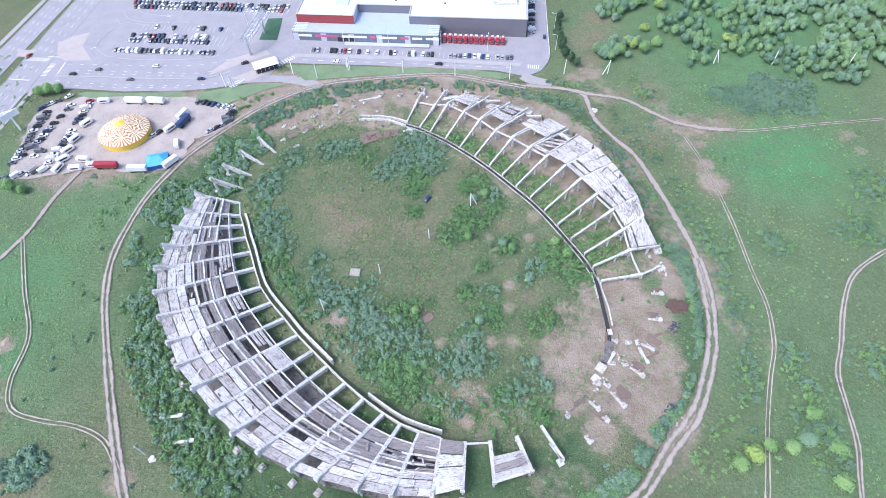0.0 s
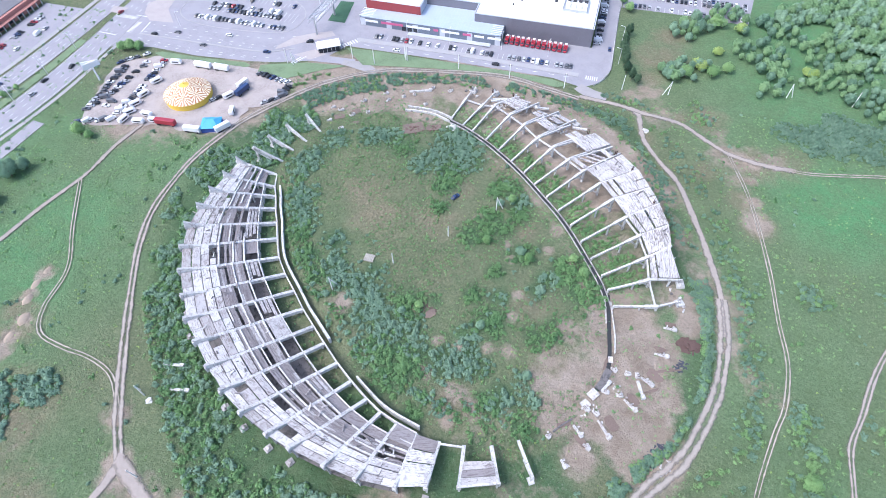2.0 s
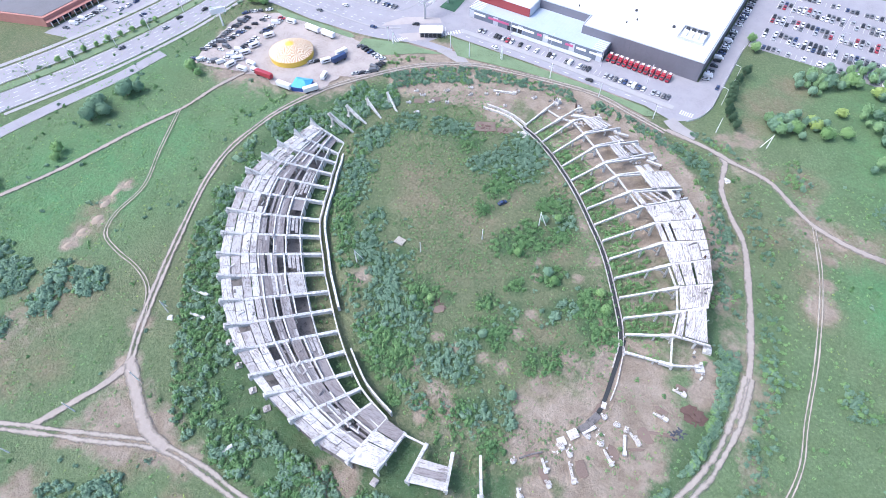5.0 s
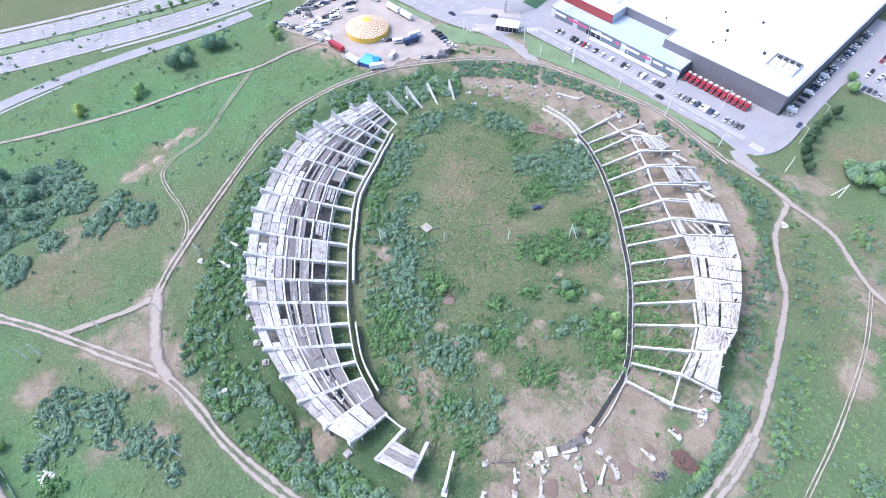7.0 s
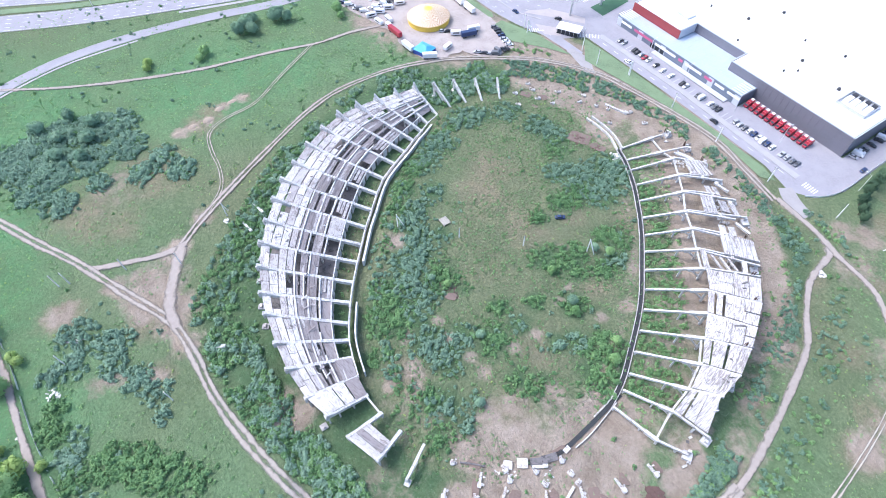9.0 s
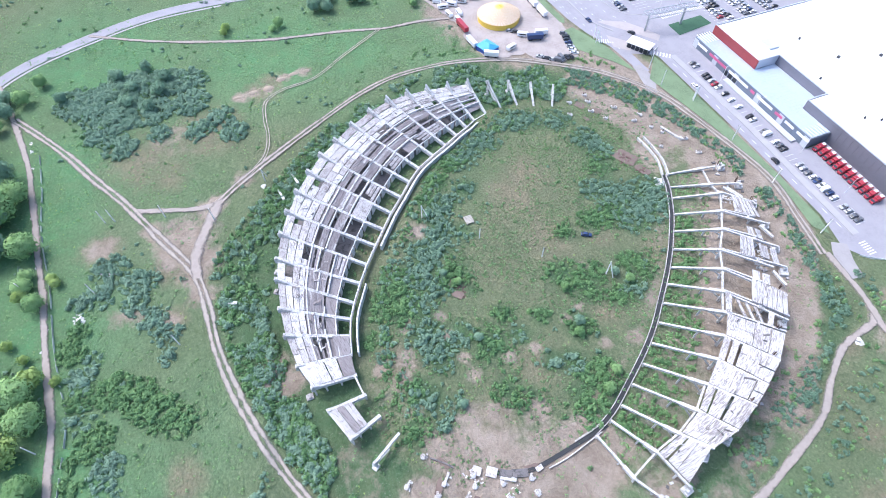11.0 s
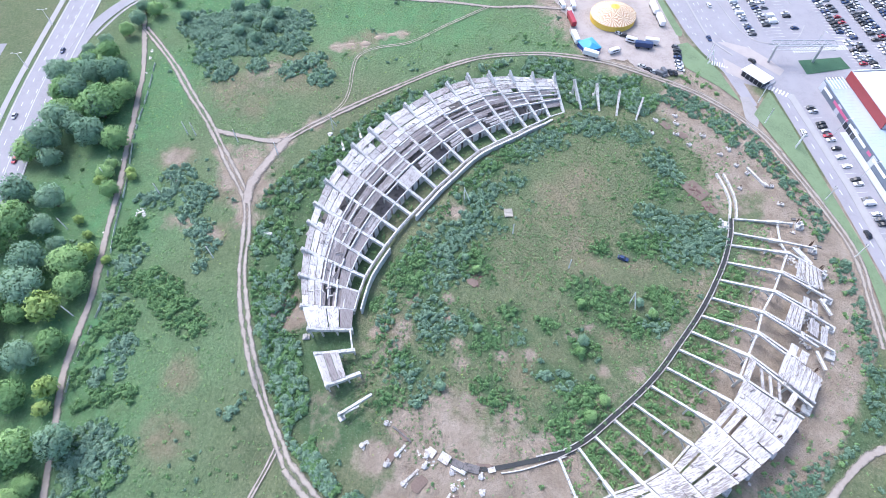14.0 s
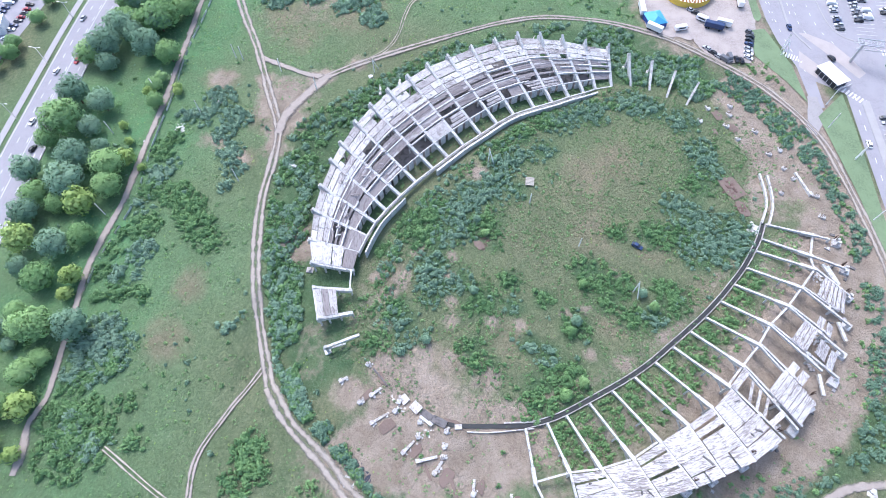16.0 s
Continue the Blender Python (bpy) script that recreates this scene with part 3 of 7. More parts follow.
strip("road", SLIP_ROAD, 7, 0.17, ASPHALT, "narrow grey asphalt slip road", "road")
for line, offs, lift in ((BOULEVARD_E, (-4.3, 0.0, 4.3), 0.16), (BOULEVARD_W, (-3.7, 0.0, 3.7), 0.16), (SOUTH_ROAD, (-6.0, 0.5, 5.0), 0.18)):
    for o in offs:
        dashes(offset(line, o), lift)
for line, w in ((BOULEVARD_E, 8.5), (BOULEVARD_W, 7.5), (SOUTH_ROAD, 9.5), (SLIP_ROAD, 3.6)):
    for side in (-1, 1):
        kerb(offset(line, side * w), 0.1)
strip("pavement", offset(BOULEVARD_W, 11.0), 3.0, 0.2, PAVING, "pale paved footway beside the road", "pavement")
strip("pavement", offset(BOULEVARD_E[3:7], -11.5), 2.2, 0.2, PAVING, "pale paved footway beside the road", "pavement")
strip("pavement", offset(SOUTH_ROAD, 13.5), 3.2, 0.2, PAVING, "pale paved footway beside the road", "pavement")
strip("pavement", offset(SLIP_ROAD[1:7], -5.5), 1.4, 0.2, PAVING, "pale paved footway beside the slip road", "pavement")

lot("plaza_road", [(-262, 219), (-250, 231), (-228, 234), (-199, 233), (-165, 236), (-150, 239), (-133, 245), (-106, 248), (-108, 253), (-124, 252), (-118, 263), (-114, 282),
                   (-118, 330), (-120, 420), (-240, 420), (-243, 330), (-258, 330), (-259, 290), (-262, 240)], 0.15, ASPHALT, "broad grey asphalt crossing and car park", "road")
lot("service_yard", [(-120, 264), (-54, 266), (3, 266), (19, 262), (28, 268), (33, 282), (32, 340), (36, 420), (20, 420), (20, 299.4), (-31, 299.4), (-31, 288), (-118, 288)], 0.13, ASPHALT,
    "grey asphalt service road and parking beside the shopping hall", "road")
lot("car_park", [(33, 347), (80, 348), (107, 346), (112, 380), (118, 440), (33, 440)], 0.15, ASPHALT, "grey asphalt car park full of painted bays", "car park")
lot("gravel_yard", ragged_edge([(-225, 163), (-232, 181), (-238, 210), (-234, 222), (-225, 223), (-217, 229), (-196, 230), (-171, 231), (-152, 229), (-133, 224), (-131, 210), (-139, 202), (-147, 199), (-147, 179), (-168, 173), (-183, 175), (-204, 169)]), 0.28, GRAVEL, "pale trodden gravel yard of the circus", "yard")
strip("road", [(17, 262), (24, 258), (33, 256)], 7, 0.34, ASPHALT_OLD, "worn old asphalt road running into dirt", "road", ragged=0.5)
strip("road", [(-114, 248.5), (-102, 248), (-92, 244)], 6, 0.3, ASPHALT_OLD, "worn old asphalt road running into dirt", "road", ragged=0.5)
dashes([(-118, 267.5), (-54, 268.5), (12, 269)], 0.2)
strip("pavement", [(-114, 271.5), (-55, 273.5), (-7, 272.5), (16, 272)], 3.4, 0.3, PAVING, "pale paved strip between road and parking", "pavement", curve=False, thick=0.4)
lot("verge", [(-102, 249), (-117, 262), (-99, 263.5), (-54, 264.3), (-22, 265), (3, 264.3), (12, 262), (6, 258), (-20, 262), (-60, 257), (-92, 251)], 0.34, VERGE, "bright mown grass verge beside the road", "verge")
lot("verge", [(-224, 229), (-220, 231.5), (-199, 231.5), (-167, 234), (-163, 232), (-165, 230), (-182, 229), (-201, 228.5), (-215, 226)], 0.3, VERGE, "bright mown grass verge beside the road", "verge")
lot("verge", [(-158, 234), (-150, 237), (-133, 243), (-110, 246), (-122, 239), (-138, 227), (-156, 226)], 0.3, VERGE, "bright mown grass verge beside the road", "verge")
lot("verge", [(-139, 286), (-128, 286), (-131, 310), (-140, 309)], 0.3, PLANTED, "dark green planted island in the asphalt", "verge")
strip("verge", [((a[0] + b[0]) / 2, (a[1] + b[1]) / 2) for a, b in zip(BOULEVARD_E, BOULEVARD_W)][:7], 5.0, 0.2, VERGE, "mown grass median between carriageways", "verge")


# markings, kerbs and paved islands of the crossing and the car park
for pts in ([(-225, 265), (-209, 262.5), (-187, 263), (-165, 266), (-156, 272), (-154, 284), (-158, 294), (-168, 302)], [(-236, 313), (-232, 308), (-228, 304), (-215, 301), (-188, 303)],
            [(-233, 325), (-226, 314), (-216, 310), (-200, 309)], [(-236, 304), (-231, 298), (-229, 300), (-212, 298)], [(-225, 265), (-233, 271), (-236, 280), (-233, 292)]):
    kerb(pts, 0.1, 0.16, 0.5)
kerb([(-245, 244.5), (-211, 245), (-178, 245.5), (-160, 247), (-146, 254)], 0.1, 0.2, 1.0)
for pts in ([(-243, 255.5), (-183, 257.5), (-163, 260), (-150, 266)], [(-243, 250), (-181, 251), (-162, 252), (-146, 259)], [(-243, 240.5), (-226, 238.8), (-176, 239.5), (-150, 243), (-128, 249)],
            [(-243, 236.5), (-200, 236.5), (-165, 239)], [(-243, 247), (-200, 248), (-170, 248.5)]):
    dashes(pts, 0.2, 2.0, 5.0, 0.3)
for a, b in (((-245.5, 257), (-244.5, 246)), ((-258, 239.5), (-270, 240)), ((-259, 262), (-250, 262))):
    dashes([a, b], 0.22, 99.0, 1.0, 0.7, "stop_line")


def zebra(a, b, wide, n):
    """White bars across a road, from a to b."""
    mark = Build()
    a, b = Vector((*a, 0)), Vector((*b, 0))
    d = (b - a) / n
    s = Vector((-d.y, d.x, 0)).normalized() * wide / 2
    for j in range(n):
        p, q = a + d * j, a + d * (j + 0.5)
        k = len(mark.v)
        mark.v += [(c.x, c.y, gz(c.x, c.y) + 0.24) for c in (p - s, q - s, q + s, p + s)]
        mark.f.append((k, k + 1, k + 2, k + 3))
    return solid("zebra_crossing", mark, MARKING, "worn white zebra crossing on grey asphalt", "road marking", kind="structure")


zebra((-148, 316), (-147, 286), 4.0, 22)
zebra((-121, 262), (-112, 272), 3.5, 8)
zebra((-141, 240), (-137, 249), 3.5, 8)
zebra((-252, 244), (-252, 256), 3.5, 10)
zebra((-272, 259), (-256, 259), 3.5, 12)
zebra((20, 271), (27, 271), 3.5, 6)
for poly in ([(-260, 276), (-255, 283), (-246, 288), (-243, 273), (-231, 260), (-247, 258.5), (-255, 265)], [(-280, 268), (-269, 268), (-269, 261), (-278, 261)],
             [(-151, 265), (-142, 271), (-132, 276), (-128, 272), (-142, 262), (-157, 250), (-157, 254)], [(-144, 248), (-134, 256), (-126, 253), (-133, 246)]):
    lot("pavement", poly, 0.26, PAVING_WARM, "warm grey paved island beside the crossing", "pavement")
lane = Build()
for x in [-228 + 2.65 * j for j in range(38)]:
    lane.box((x, 318, gz(x, 318) + 0.16), (0.16, 9.5, 0.02))
    lane.box((x, 335, gz(x, 335) + 0.16), (0.16, 9.5, 0.02))
for x in [-215 + 2.65 * j for j in range(22)]:
    lane.box((x, 283, gz(x, 283) + 0.16), (0.14, 9.5, 0.02))
    lane.box((x, 270.5, gz(x, 270.5) + 0.16), (0.14, 4.8, 0.02))
solid("bay_marking", lane, MARKING, "white painted parking bay lines on asphalt", "road marking", kind="structure")
for off in (-9.0, 9.0):
    dashes(offset(SOUTH_ROAD, off), 0.2, 99.0, 0.5, 0.3, "edge_line")
dashes(offset(SOUTH_ROAD, -0.6), 0.2, 99.0, 0.5, 0.25, "centre_line")
for line, off in ((BOULEVARD_E, 7.6), (BOULEVARD_E, -7.6), (BOULEVARD_W, 6.7), (BOULEVARD_W, -6.7)):
    dashes(offset(line[:7], off), 0.2, 60.0, 3.0, 0.25, "edge_line")


# ---- the ruined stadium ----
# inner foot and outer head of each raking frame of the west stand: x, y, x, y, height of the head
WEST = [(-102.7, 192, -111, 196, 5.5), (-106.6, 183.6, -117, 186.3, 5.6), (-110.2, 176.1, -121.5, 176, 6.4), (-111.7, 167.7, -123, 165, 8.2),
        (-110.8, 158.9, -127, 155.4, 8.2), (-108.3, 151.6, -127.2, 144.4, 9.3), (-105.3, 146.3, -127.3, 133.4, 10.7), (-102, 139.5, -126.8, 123, 11.5),
        (-97.6, 132, -126.5, 112.6, 11.0), (-93.5, 124, -123, 102.5, 10.5), (-88.3, 115, -117, 92, 10.5), (-82, 108, -109.6, 82, 10.5),
        (-74.8, 101.4, -103, 73.5, 10.5), (-67.8, 94.6, -94, 66, 11.2), (-60.5, 88.6, -85, 58.7, 11.0), (-53.6, 83, -76.5, 52.5, 10.0),
        (-45.8, 76.9, -66.7, 47.7, 9.2), (-38.2, 71.7, -55.5, 43.8, 8.6), (-30.4, 67, -46.5, 41.7, 8.0), (-24.1, 63.8, -34, 40.1, 7.0), (-17.2, 61.7, -23.2, 39.5, 5.4),
        (-9.8, 60.1, -10.7, 40.7, 3.6), (-1.7, 59.7, -1.5, 43.7, 2.6), (6.6, 60.7, 8.5, 46.9, 2.1), (15.4, 63, 20.2, 51.4, 1.8), (23.6, 67.1, 30.2, 56.5, 0.8)]
W_FOOT = -0.3


def raker(a, za, b, zb, parent, wide=0.95, deep=1.7, step=0.95):
    """A raking beam with a stepped top, from its inner foot a to its outer head b."""
    a, b = Vector((*a, 0)), Vector((*b, 0))
    run = (b - a).length
    d = (b - a).normalized()
    s = Vector((-d.y, d.x, 0)) * wide / 2
    n = max(4, int(run / step))
    top = []
    for k in range(n):
        z = [za + (zb - za) * (k + f) / n for f in (0.0, 0.55, 0.9)]
        top += [(run * k / n, z[0] - 0.02), (run * (k + 0.55) / n, z[1] + 0.09), (run * (k + 0.9) / n, z[2] + 0.06)]
    low = [(u, za - deep + (zb - za) * u / run) for u in (run, 0.0)]
    prof = top + low
    bd = Build()
    m = len(prof)
    for side in (-1, 1):
        bd.v += [tuple(a + d * u + s * side + Vector((0, 0, z))) for u, z in prof]
    bd.f = [(i, (i + 1) % m, m + (i + 1) % m, m + i) for i in range(m)]
    # side cheeks as quads between the stepped top and the straight soffit
    for side in (0, 1):
        base = side * m
        for i in range(len(top) - 1):
            k = len(bd.v)
            off = s * (1 if side else -1)
            for u in (prof[i][0], prof[i + 1][0]):
                bd.v.append(tuple(a + d * u + off + Vector((0, 0, za - deep + (zb - za) * u / run))))
            q = (base + i, base + i + 1, k + 1, k)
            bd.f.append(q if side == 0 else q[::-1])
    return part("raking_beam", bd, CONC, parent)


def column(x, y, z1, parent, w=0.6, turn=0.0, sink=0.6):
    return part("column", Build().post(x, y, gz(x, y) - sink, z1, w, w, turn), CONC, parent)


def lerp2(p, q, t):
    return (p[0] + (q[0] - p[0]) * t, p[1] + (q[1] - p[1]) * t)


class Rib:
    def __init__(self, row, foot):
        self.i, self.o, self.z0, self.z1 = (row[0], row[1]), (row[2], row[3]), foot, row[4]
        self.turn = math.degrees(math.atan2(row[3] - row[1], row[2] - row[0]))
        self.run = math.hypot(row[3] - row[1], row[2] - row[0])

    def at(self, s, dz=0.0):
        x, y = lerp2(self.i, self.o, s)
        return Vector((x, y, self.z0 + (self.z1 - self.z0) * s + dz))


RIBS = [Rib(row, W_FOOT) for row in WEST]


def span(r, q, s, w, dz=0.0):
    """A point between two ribs: s along them, w across."""
    return r.at(s, dz).lerp(q.at(s, dz), w)


def panel(b, r, q, s0, s1, w0=0.03, w1=0.97, dz=0.3, thick=0.3, tilt=0.0):
    """A slab spanning from one rib to the next."""
    t = [span(r, q, s0, w0, dz), span(r, q, s1, w0, dz + tilt), span(r, q, s1, w1, dz + tilt), span(r, q, s0, w1, dz)]
    if (t[1] - t[0]).cross(t[3] - t[0]).z < 0:
        t = [t[0], t[3], t[2], t[1]]
    return b.hexa([p - Vector((0, 0, thick)) for p in t] + t)


def build_frame(rib, label, group):
    base = thing("concrete_frame", (*rib.at(0.6).to_2d(), gz(*rib.at(0.6).to_2d())), label, "concrete frame", group)
    part("raking_beam", Build().beam(rib.at(0.0, 0.3), rib.at(1.0, 0.5), 0.9, 1.2), CONC, base)
    p = rib.at(0.98)
    column(p.x, p.y, p.z + 0.3, base, 0.9, rib.turn)
    part("gusset", Build().beam(rib.at(0.8, 0.1), rib.at(1.02, 1.0), 0.9, 1.8), CONC, base)
    a, c = rib.at(0.45), rib.at(0.97)
    part("brace", Build().beam((c.x, c.y, c.z - 1.6), (a.x, a.y, gz(a.x, a.y) + 1.2), 0.5, 0.6), CONC, base)
    p = rib.at(1.0)
    part("footing", Build().box((p.x, p.y, gz(p.x, p.y) - 0.5), (2.4, 2.0, 1.3), rib.turn), CONC, base)
    return base


for k in (0, 1, 2, 3, 25):
    build_frame(RIBS[k], "freestanding pale concrete raking frame among bushes", "freestanding frames")

rnd = random.Random(7)
west = thing("west_stand", (-70, 75, gz(-70, 75)), "ruined pale concrete grandstand skeleton with raking beams and broken decks", "grandstand")
MAIN = list(range(4, 25))
for k in MAIN:
    r = RIBS[k]
    raker(r.i, r.z0, r.o, r.z1, west, 1.2)
    for s in (0.03, 0.22, 0.38, 0.55, 0.72, 0.97):
        if r.run * 0.17 < 3.2 and s in (0.22, 0.55):
            continue
        p = r.at(s)
        if p.z - 1.0 - gz(p.x, p.y) > 0.4:
            column(p.x, p.y, p.z - 0.6, west, 0.6, r.turn)
    p = r.at(1.0)
    high = 2.3 if k < 9 else 1.2 if k < 17 else 0.7
    u = (r.at(1.0) - r.at(0.0)).to_2d().normalized()
    cross = Vector((-u.y, u.x, 0)) * 0.5
    low, peak, toe = r.at(0.83, 0.0), r.at(1.0, 0.35 + high), r.at(1.0, -1.2)
    head = Build().hexa([low - cross, toe - cross, toe + cross, low + cross, low - cross + Vector((0, 0, 0.4)), peak - cross, peak + cross, low + cross + Vector((0, 0, 0.4))])
    head.beam(r.at(0.8, 0.15), r.at(1.0, 0.35), 1.25, 1.4)
    tip = r.at(1.005)
    head.box((tip.x, tip.y, tip.z - 2.4), (0.7, 1.5, 2.5 + rnd.uniform(0, 0.6)), r.turn + rnd.uniform(-12, 12))
    part("beam_head", head, CONC, west)
    if rnd.random() < 0.45:
        f = p + u.to_3d() * 2.0
        ft = Build().box((f.x, f.y, gz(f.x, f.y) - 0.3), (2.6, 2.2, 1.0), r.turn)
        ft.box((f.x, f.y, gz(f.x, f.y) + 0.7), (0.9, 1.6, 0.9), r.turn)
        part("footing", ft, CONC_PLANK, west)

for k in MAIN[:-1]:
    r, q = RIBS[k], RIBS[k + 1]
    run = (r.run + q.run) / 2
    bay = k - 4
    if k == 22:      # open bay with a single tie beam
        part("tie_beam", Build().beam(r.at(0.06, 0.2), q.at(0.06, 0.2), 0.6, 0.7), CONC, west)
        continue
    if k == 23:      # three slabs left on the isolated pair of frames
        for s0, s1 in ((0.42, 0.62), (0.63, 0.8), (0.81, 1.0)):
            part("deck_slab", panel(Build(), r, q, s0, s1), CONC_SEAT if s0 > 0.6 and s0 < 0.8 else CONC_PLANK, west)
        part("tie_beam", Build().beam(r.at(1.0, 0.35), q.at(1.0, 0.35), 0.7, 0.9), CONC, west)
        continue
    if k == 21:
        for s0, s1 in ((0.3, 0.52), (0.54, 0.98)):
            part("deck_slab", panel(Build(), r, q, s0, s1), CONC_DECK, west)
        continue
    # ring strips across the ribs, broken here and there
    for s in (0.375, 0.5, 0.63):
        if rnd.random() < 0.95:
            lo, hi = (0.0, 1.0) if rnd.random() < 0.88 else sorted((rnd.choice((0.0, 1.0)), rnd.uniform(0.45, 0.75)))
            d = rnd.uniform(-0.03, 0.03)
            part("ring_beam", Build().beam(span(r, q, s + d, lo, 0.36), span(r, q, s + d, hi, 0.36), rnd.uniform(0.45, 0.7), 0.8), CONC, west)
    # cross wall with door openings under the ring beam
    if run > 20:
        p0, p1 = r.at(0.215), q.at(0.215)
        z1 = (p0.z + p1.z) / 2 + 0.15
        wall = Build()
        base = min(gz(p0.x, p0.y), gz(p1.x, p1.y)) - 0.4
        for w0, w1, lo in ((0.0, 0.22, base), (0.22, 0.38, None), (0.38, 0.64, base), (0.64, 0.8, None), (0.8, 1.0, base)):
            a, c = p0.lerp(p1, w0), p0.lerp(p1, w1)
            zz = base if lo is not None else z1 - 0.55
            d = (p1 - p0).normalized()
            s = Vector((-d.y, d.x, 0)) * 0.2
            qd = [(a - s), (c - s), (c + s), (a + s)]
            wall.hexa([(v.x, v.y, zz) for v in qd] + [(v.x, v.y, z1) for v in qd])
        part("cross_wall", wall, CONC, west)
        # floor coloured dark to stand in for shade in the voids and deck holes
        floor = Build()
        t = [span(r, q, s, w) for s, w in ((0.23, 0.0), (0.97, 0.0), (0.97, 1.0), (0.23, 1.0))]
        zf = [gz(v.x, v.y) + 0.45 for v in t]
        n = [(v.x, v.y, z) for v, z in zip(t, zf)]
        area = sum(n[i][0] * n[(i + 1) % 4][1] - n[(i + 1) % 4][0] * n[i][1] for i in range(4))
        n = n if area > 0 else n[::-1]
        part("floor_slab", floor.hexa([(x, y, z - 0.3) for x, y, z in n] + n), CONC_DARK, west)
    # inner rim: a rail above a low parapet, on short posts
    part("rim_beam", Build().beam(r.at(0.0, 0.35), q.at(0.0, 0.35), 0.5, 0.55), CONC, west)
    part("rim_sill", Build().beam(r.at(0.0, -1.0), q.at(0.0, -1.0), 0.4, 1.2), CONC, west)
    for w in (0.2, 0.4, 0.6, 0.8):
        p = span(r, q, 0.0, w)
        part("rim_post", Build().post(p.x, p.y, p.z - 1.05, p.z - 0.15, 0.45, 0.4, r.turn), CONC, west)
    # stepped seat planks: pale, stained and missing ones
    rows = max(4, int(0.27 * run / 0.9))
    hole = rnd.uniform(0.38, 0.6)
    for j in range(rows):
        s0 = 0.385 + 0.255 * j / rows
        if abs(s0 - hole) < 0.03 and rnd.random() < 0.5 or rnd.random() < 0.03:
            continue
        cuts = [0.06, 0.94] if rnd.random() < 0.5 else [0.06, rnd.uniform(0.3, 0.7), 0.94]
        for w0, w1 in zip(cuts, cuts[1:]):
            if rnd.random() < 0.05:
                continue
            mat = CONC_SEAT if rnd.random() < 0.82 else CONC_PLANK
            b = panel(Build(), r, q, s0, s0 + 0.255 / rows * rnd.uniform(0.86, 0.97), w0, w1 - 0.01, 0.05 + rnd.uniform(-0.1, 0.08), 0.22, rnd.uniform(-0.06, 0.06))
            part("seat_plank", b, mat, west)
    # broad deck slabs of the upper concourse, settled towards the outer edge
    fall = lambda s: 0.25 - 1.1 * max(0.0, s - 0.68) / 0.32
    edges = [0.645, 0.715, 0.8, 0.895, 0.995] if run > 25 else [0.65, 0.75, 0.87, 0.995]
    gone = rnd.uniform(0.64, 0.9)
    for s0, s1 in zip(edges, edges[1:]):
        cuts = [0.05, 0.95] if rnd.random() < 0.3 else [0.05, rnd.uniform(0.3, 0.7), 0.95]
        lift = rnd.uniform(-0.06, 0.06)
        for w0, w1 in zip(cuts, cuts[1:]):
            if s1 < 0.94 and s0 < gone < s1 and w1 < 0.9 and rnd.random() < 0.5:
                continue
            far = rnd.uniform(0.006, 0.014)
            mat = CONC_DECK if rnd.random() < (0.6 if bay > 9 else 0.8 if bay > 4 else 0.6) else CONC_PLANK
            part("deck_slab", panel(Build(), r, q, s0, s1 - far, w0, w1 - 0.015, fall(s0) + lift, 0.3, fall(s1) - fall(s0) + rnd.uniform(-0.15, 0.15)), mat, west)
    for _ in range(3):
        s, w, a = rnd.uniform(0.42, 0.96), rnd.uniform(0.1, 0.75), rnd.uniform(0, 3.14)
        p = span(r, q, s, w, fall(s) + 0.35)
        long, wide = rnd.uniform(1.0, 3.2), rnd.uniform(0.25, 0.6)
        e = Vector((math.cos(a), math.sin(a), rnd.uniform(-0.1, 0.2))) * long
        part("loose_plank", Build().beam(p, p + e, wide, 0.25), rnd.choice((CONC_DARK, CONC_SEAT, CONC_PLANK, CONC)), west)
    if bay in (0, 5, 9, 12, 13, 14, 15, 16):
        part("deck_slab", panel(Build(), r, q, 0.225, 0.365, 0.05, 0.95 if bay != 5 else 0.6, -0.5 if bay != 9 else 0.1, 0.25), CONC_SEAT if bay != 9 else CONC_PLANK, west)
    if bay in (3, 4, 6, 8, 12):
        for j in range(3):
            s = 0.24 + 0.04 * j
            part("seat_plank", panel(Build(), r, q, s, s + 0.03, 0.05, rnd.uniform(0.6, 0.95), rnd.uniform(-0.4, 0.1), 0.22), CONC_PLANK, west)
for k in (19, 20):
    part("deck_slab", panel(Build(), RIBS[k + 1], RIBS[k + 2], 0.02, 0.28, 0.03, 0.97, 0.2, 0.25), CONC_SEAT, west)


def inner_wall(ribs, away, name="retaining_wall"):
    pts = []
    for r in ribs:
        d = (Vector(r.i) - Vector(r.o)).normalized()
        pts.append((r.i[0] + d.x * away, r.i[1] + d.y * away))
    return pts


def wall_run(name, pts, z_top, thick, material, label):
    """A wall along a bent line, standing in the ground."""
    line = smooth_line(pts, 4.0)
    b = Build()
    for p, q in zip(line, line[1:]):
        d = (q - p).normalized()
        s = Vector((-d.y, d.x, 0)) * thick / 2
        quad = [p - s, q - s, q + s, p + s]
        b.hexa([(v.x, v.y, gz(v.x, v.y) - 0.5) for v in quad] + [(v.x, v.y, z_top(v.x, v.y)) for v in quad])
    return solid(name, b, material, label, "wall", kind="structure")


wall_run("wall_west", inner_wall(RIBS[5:16], 2.4), lambda x, y: 0.35, 0.9, CONC, "long pale concrete retaining wall below the stand")
wall_run("wall_west", inner_wall(RIBS[17:22], 2.5), lambda x, y: 0.0, 0.6, CONC, "pale concrete retaining wall below the stand")

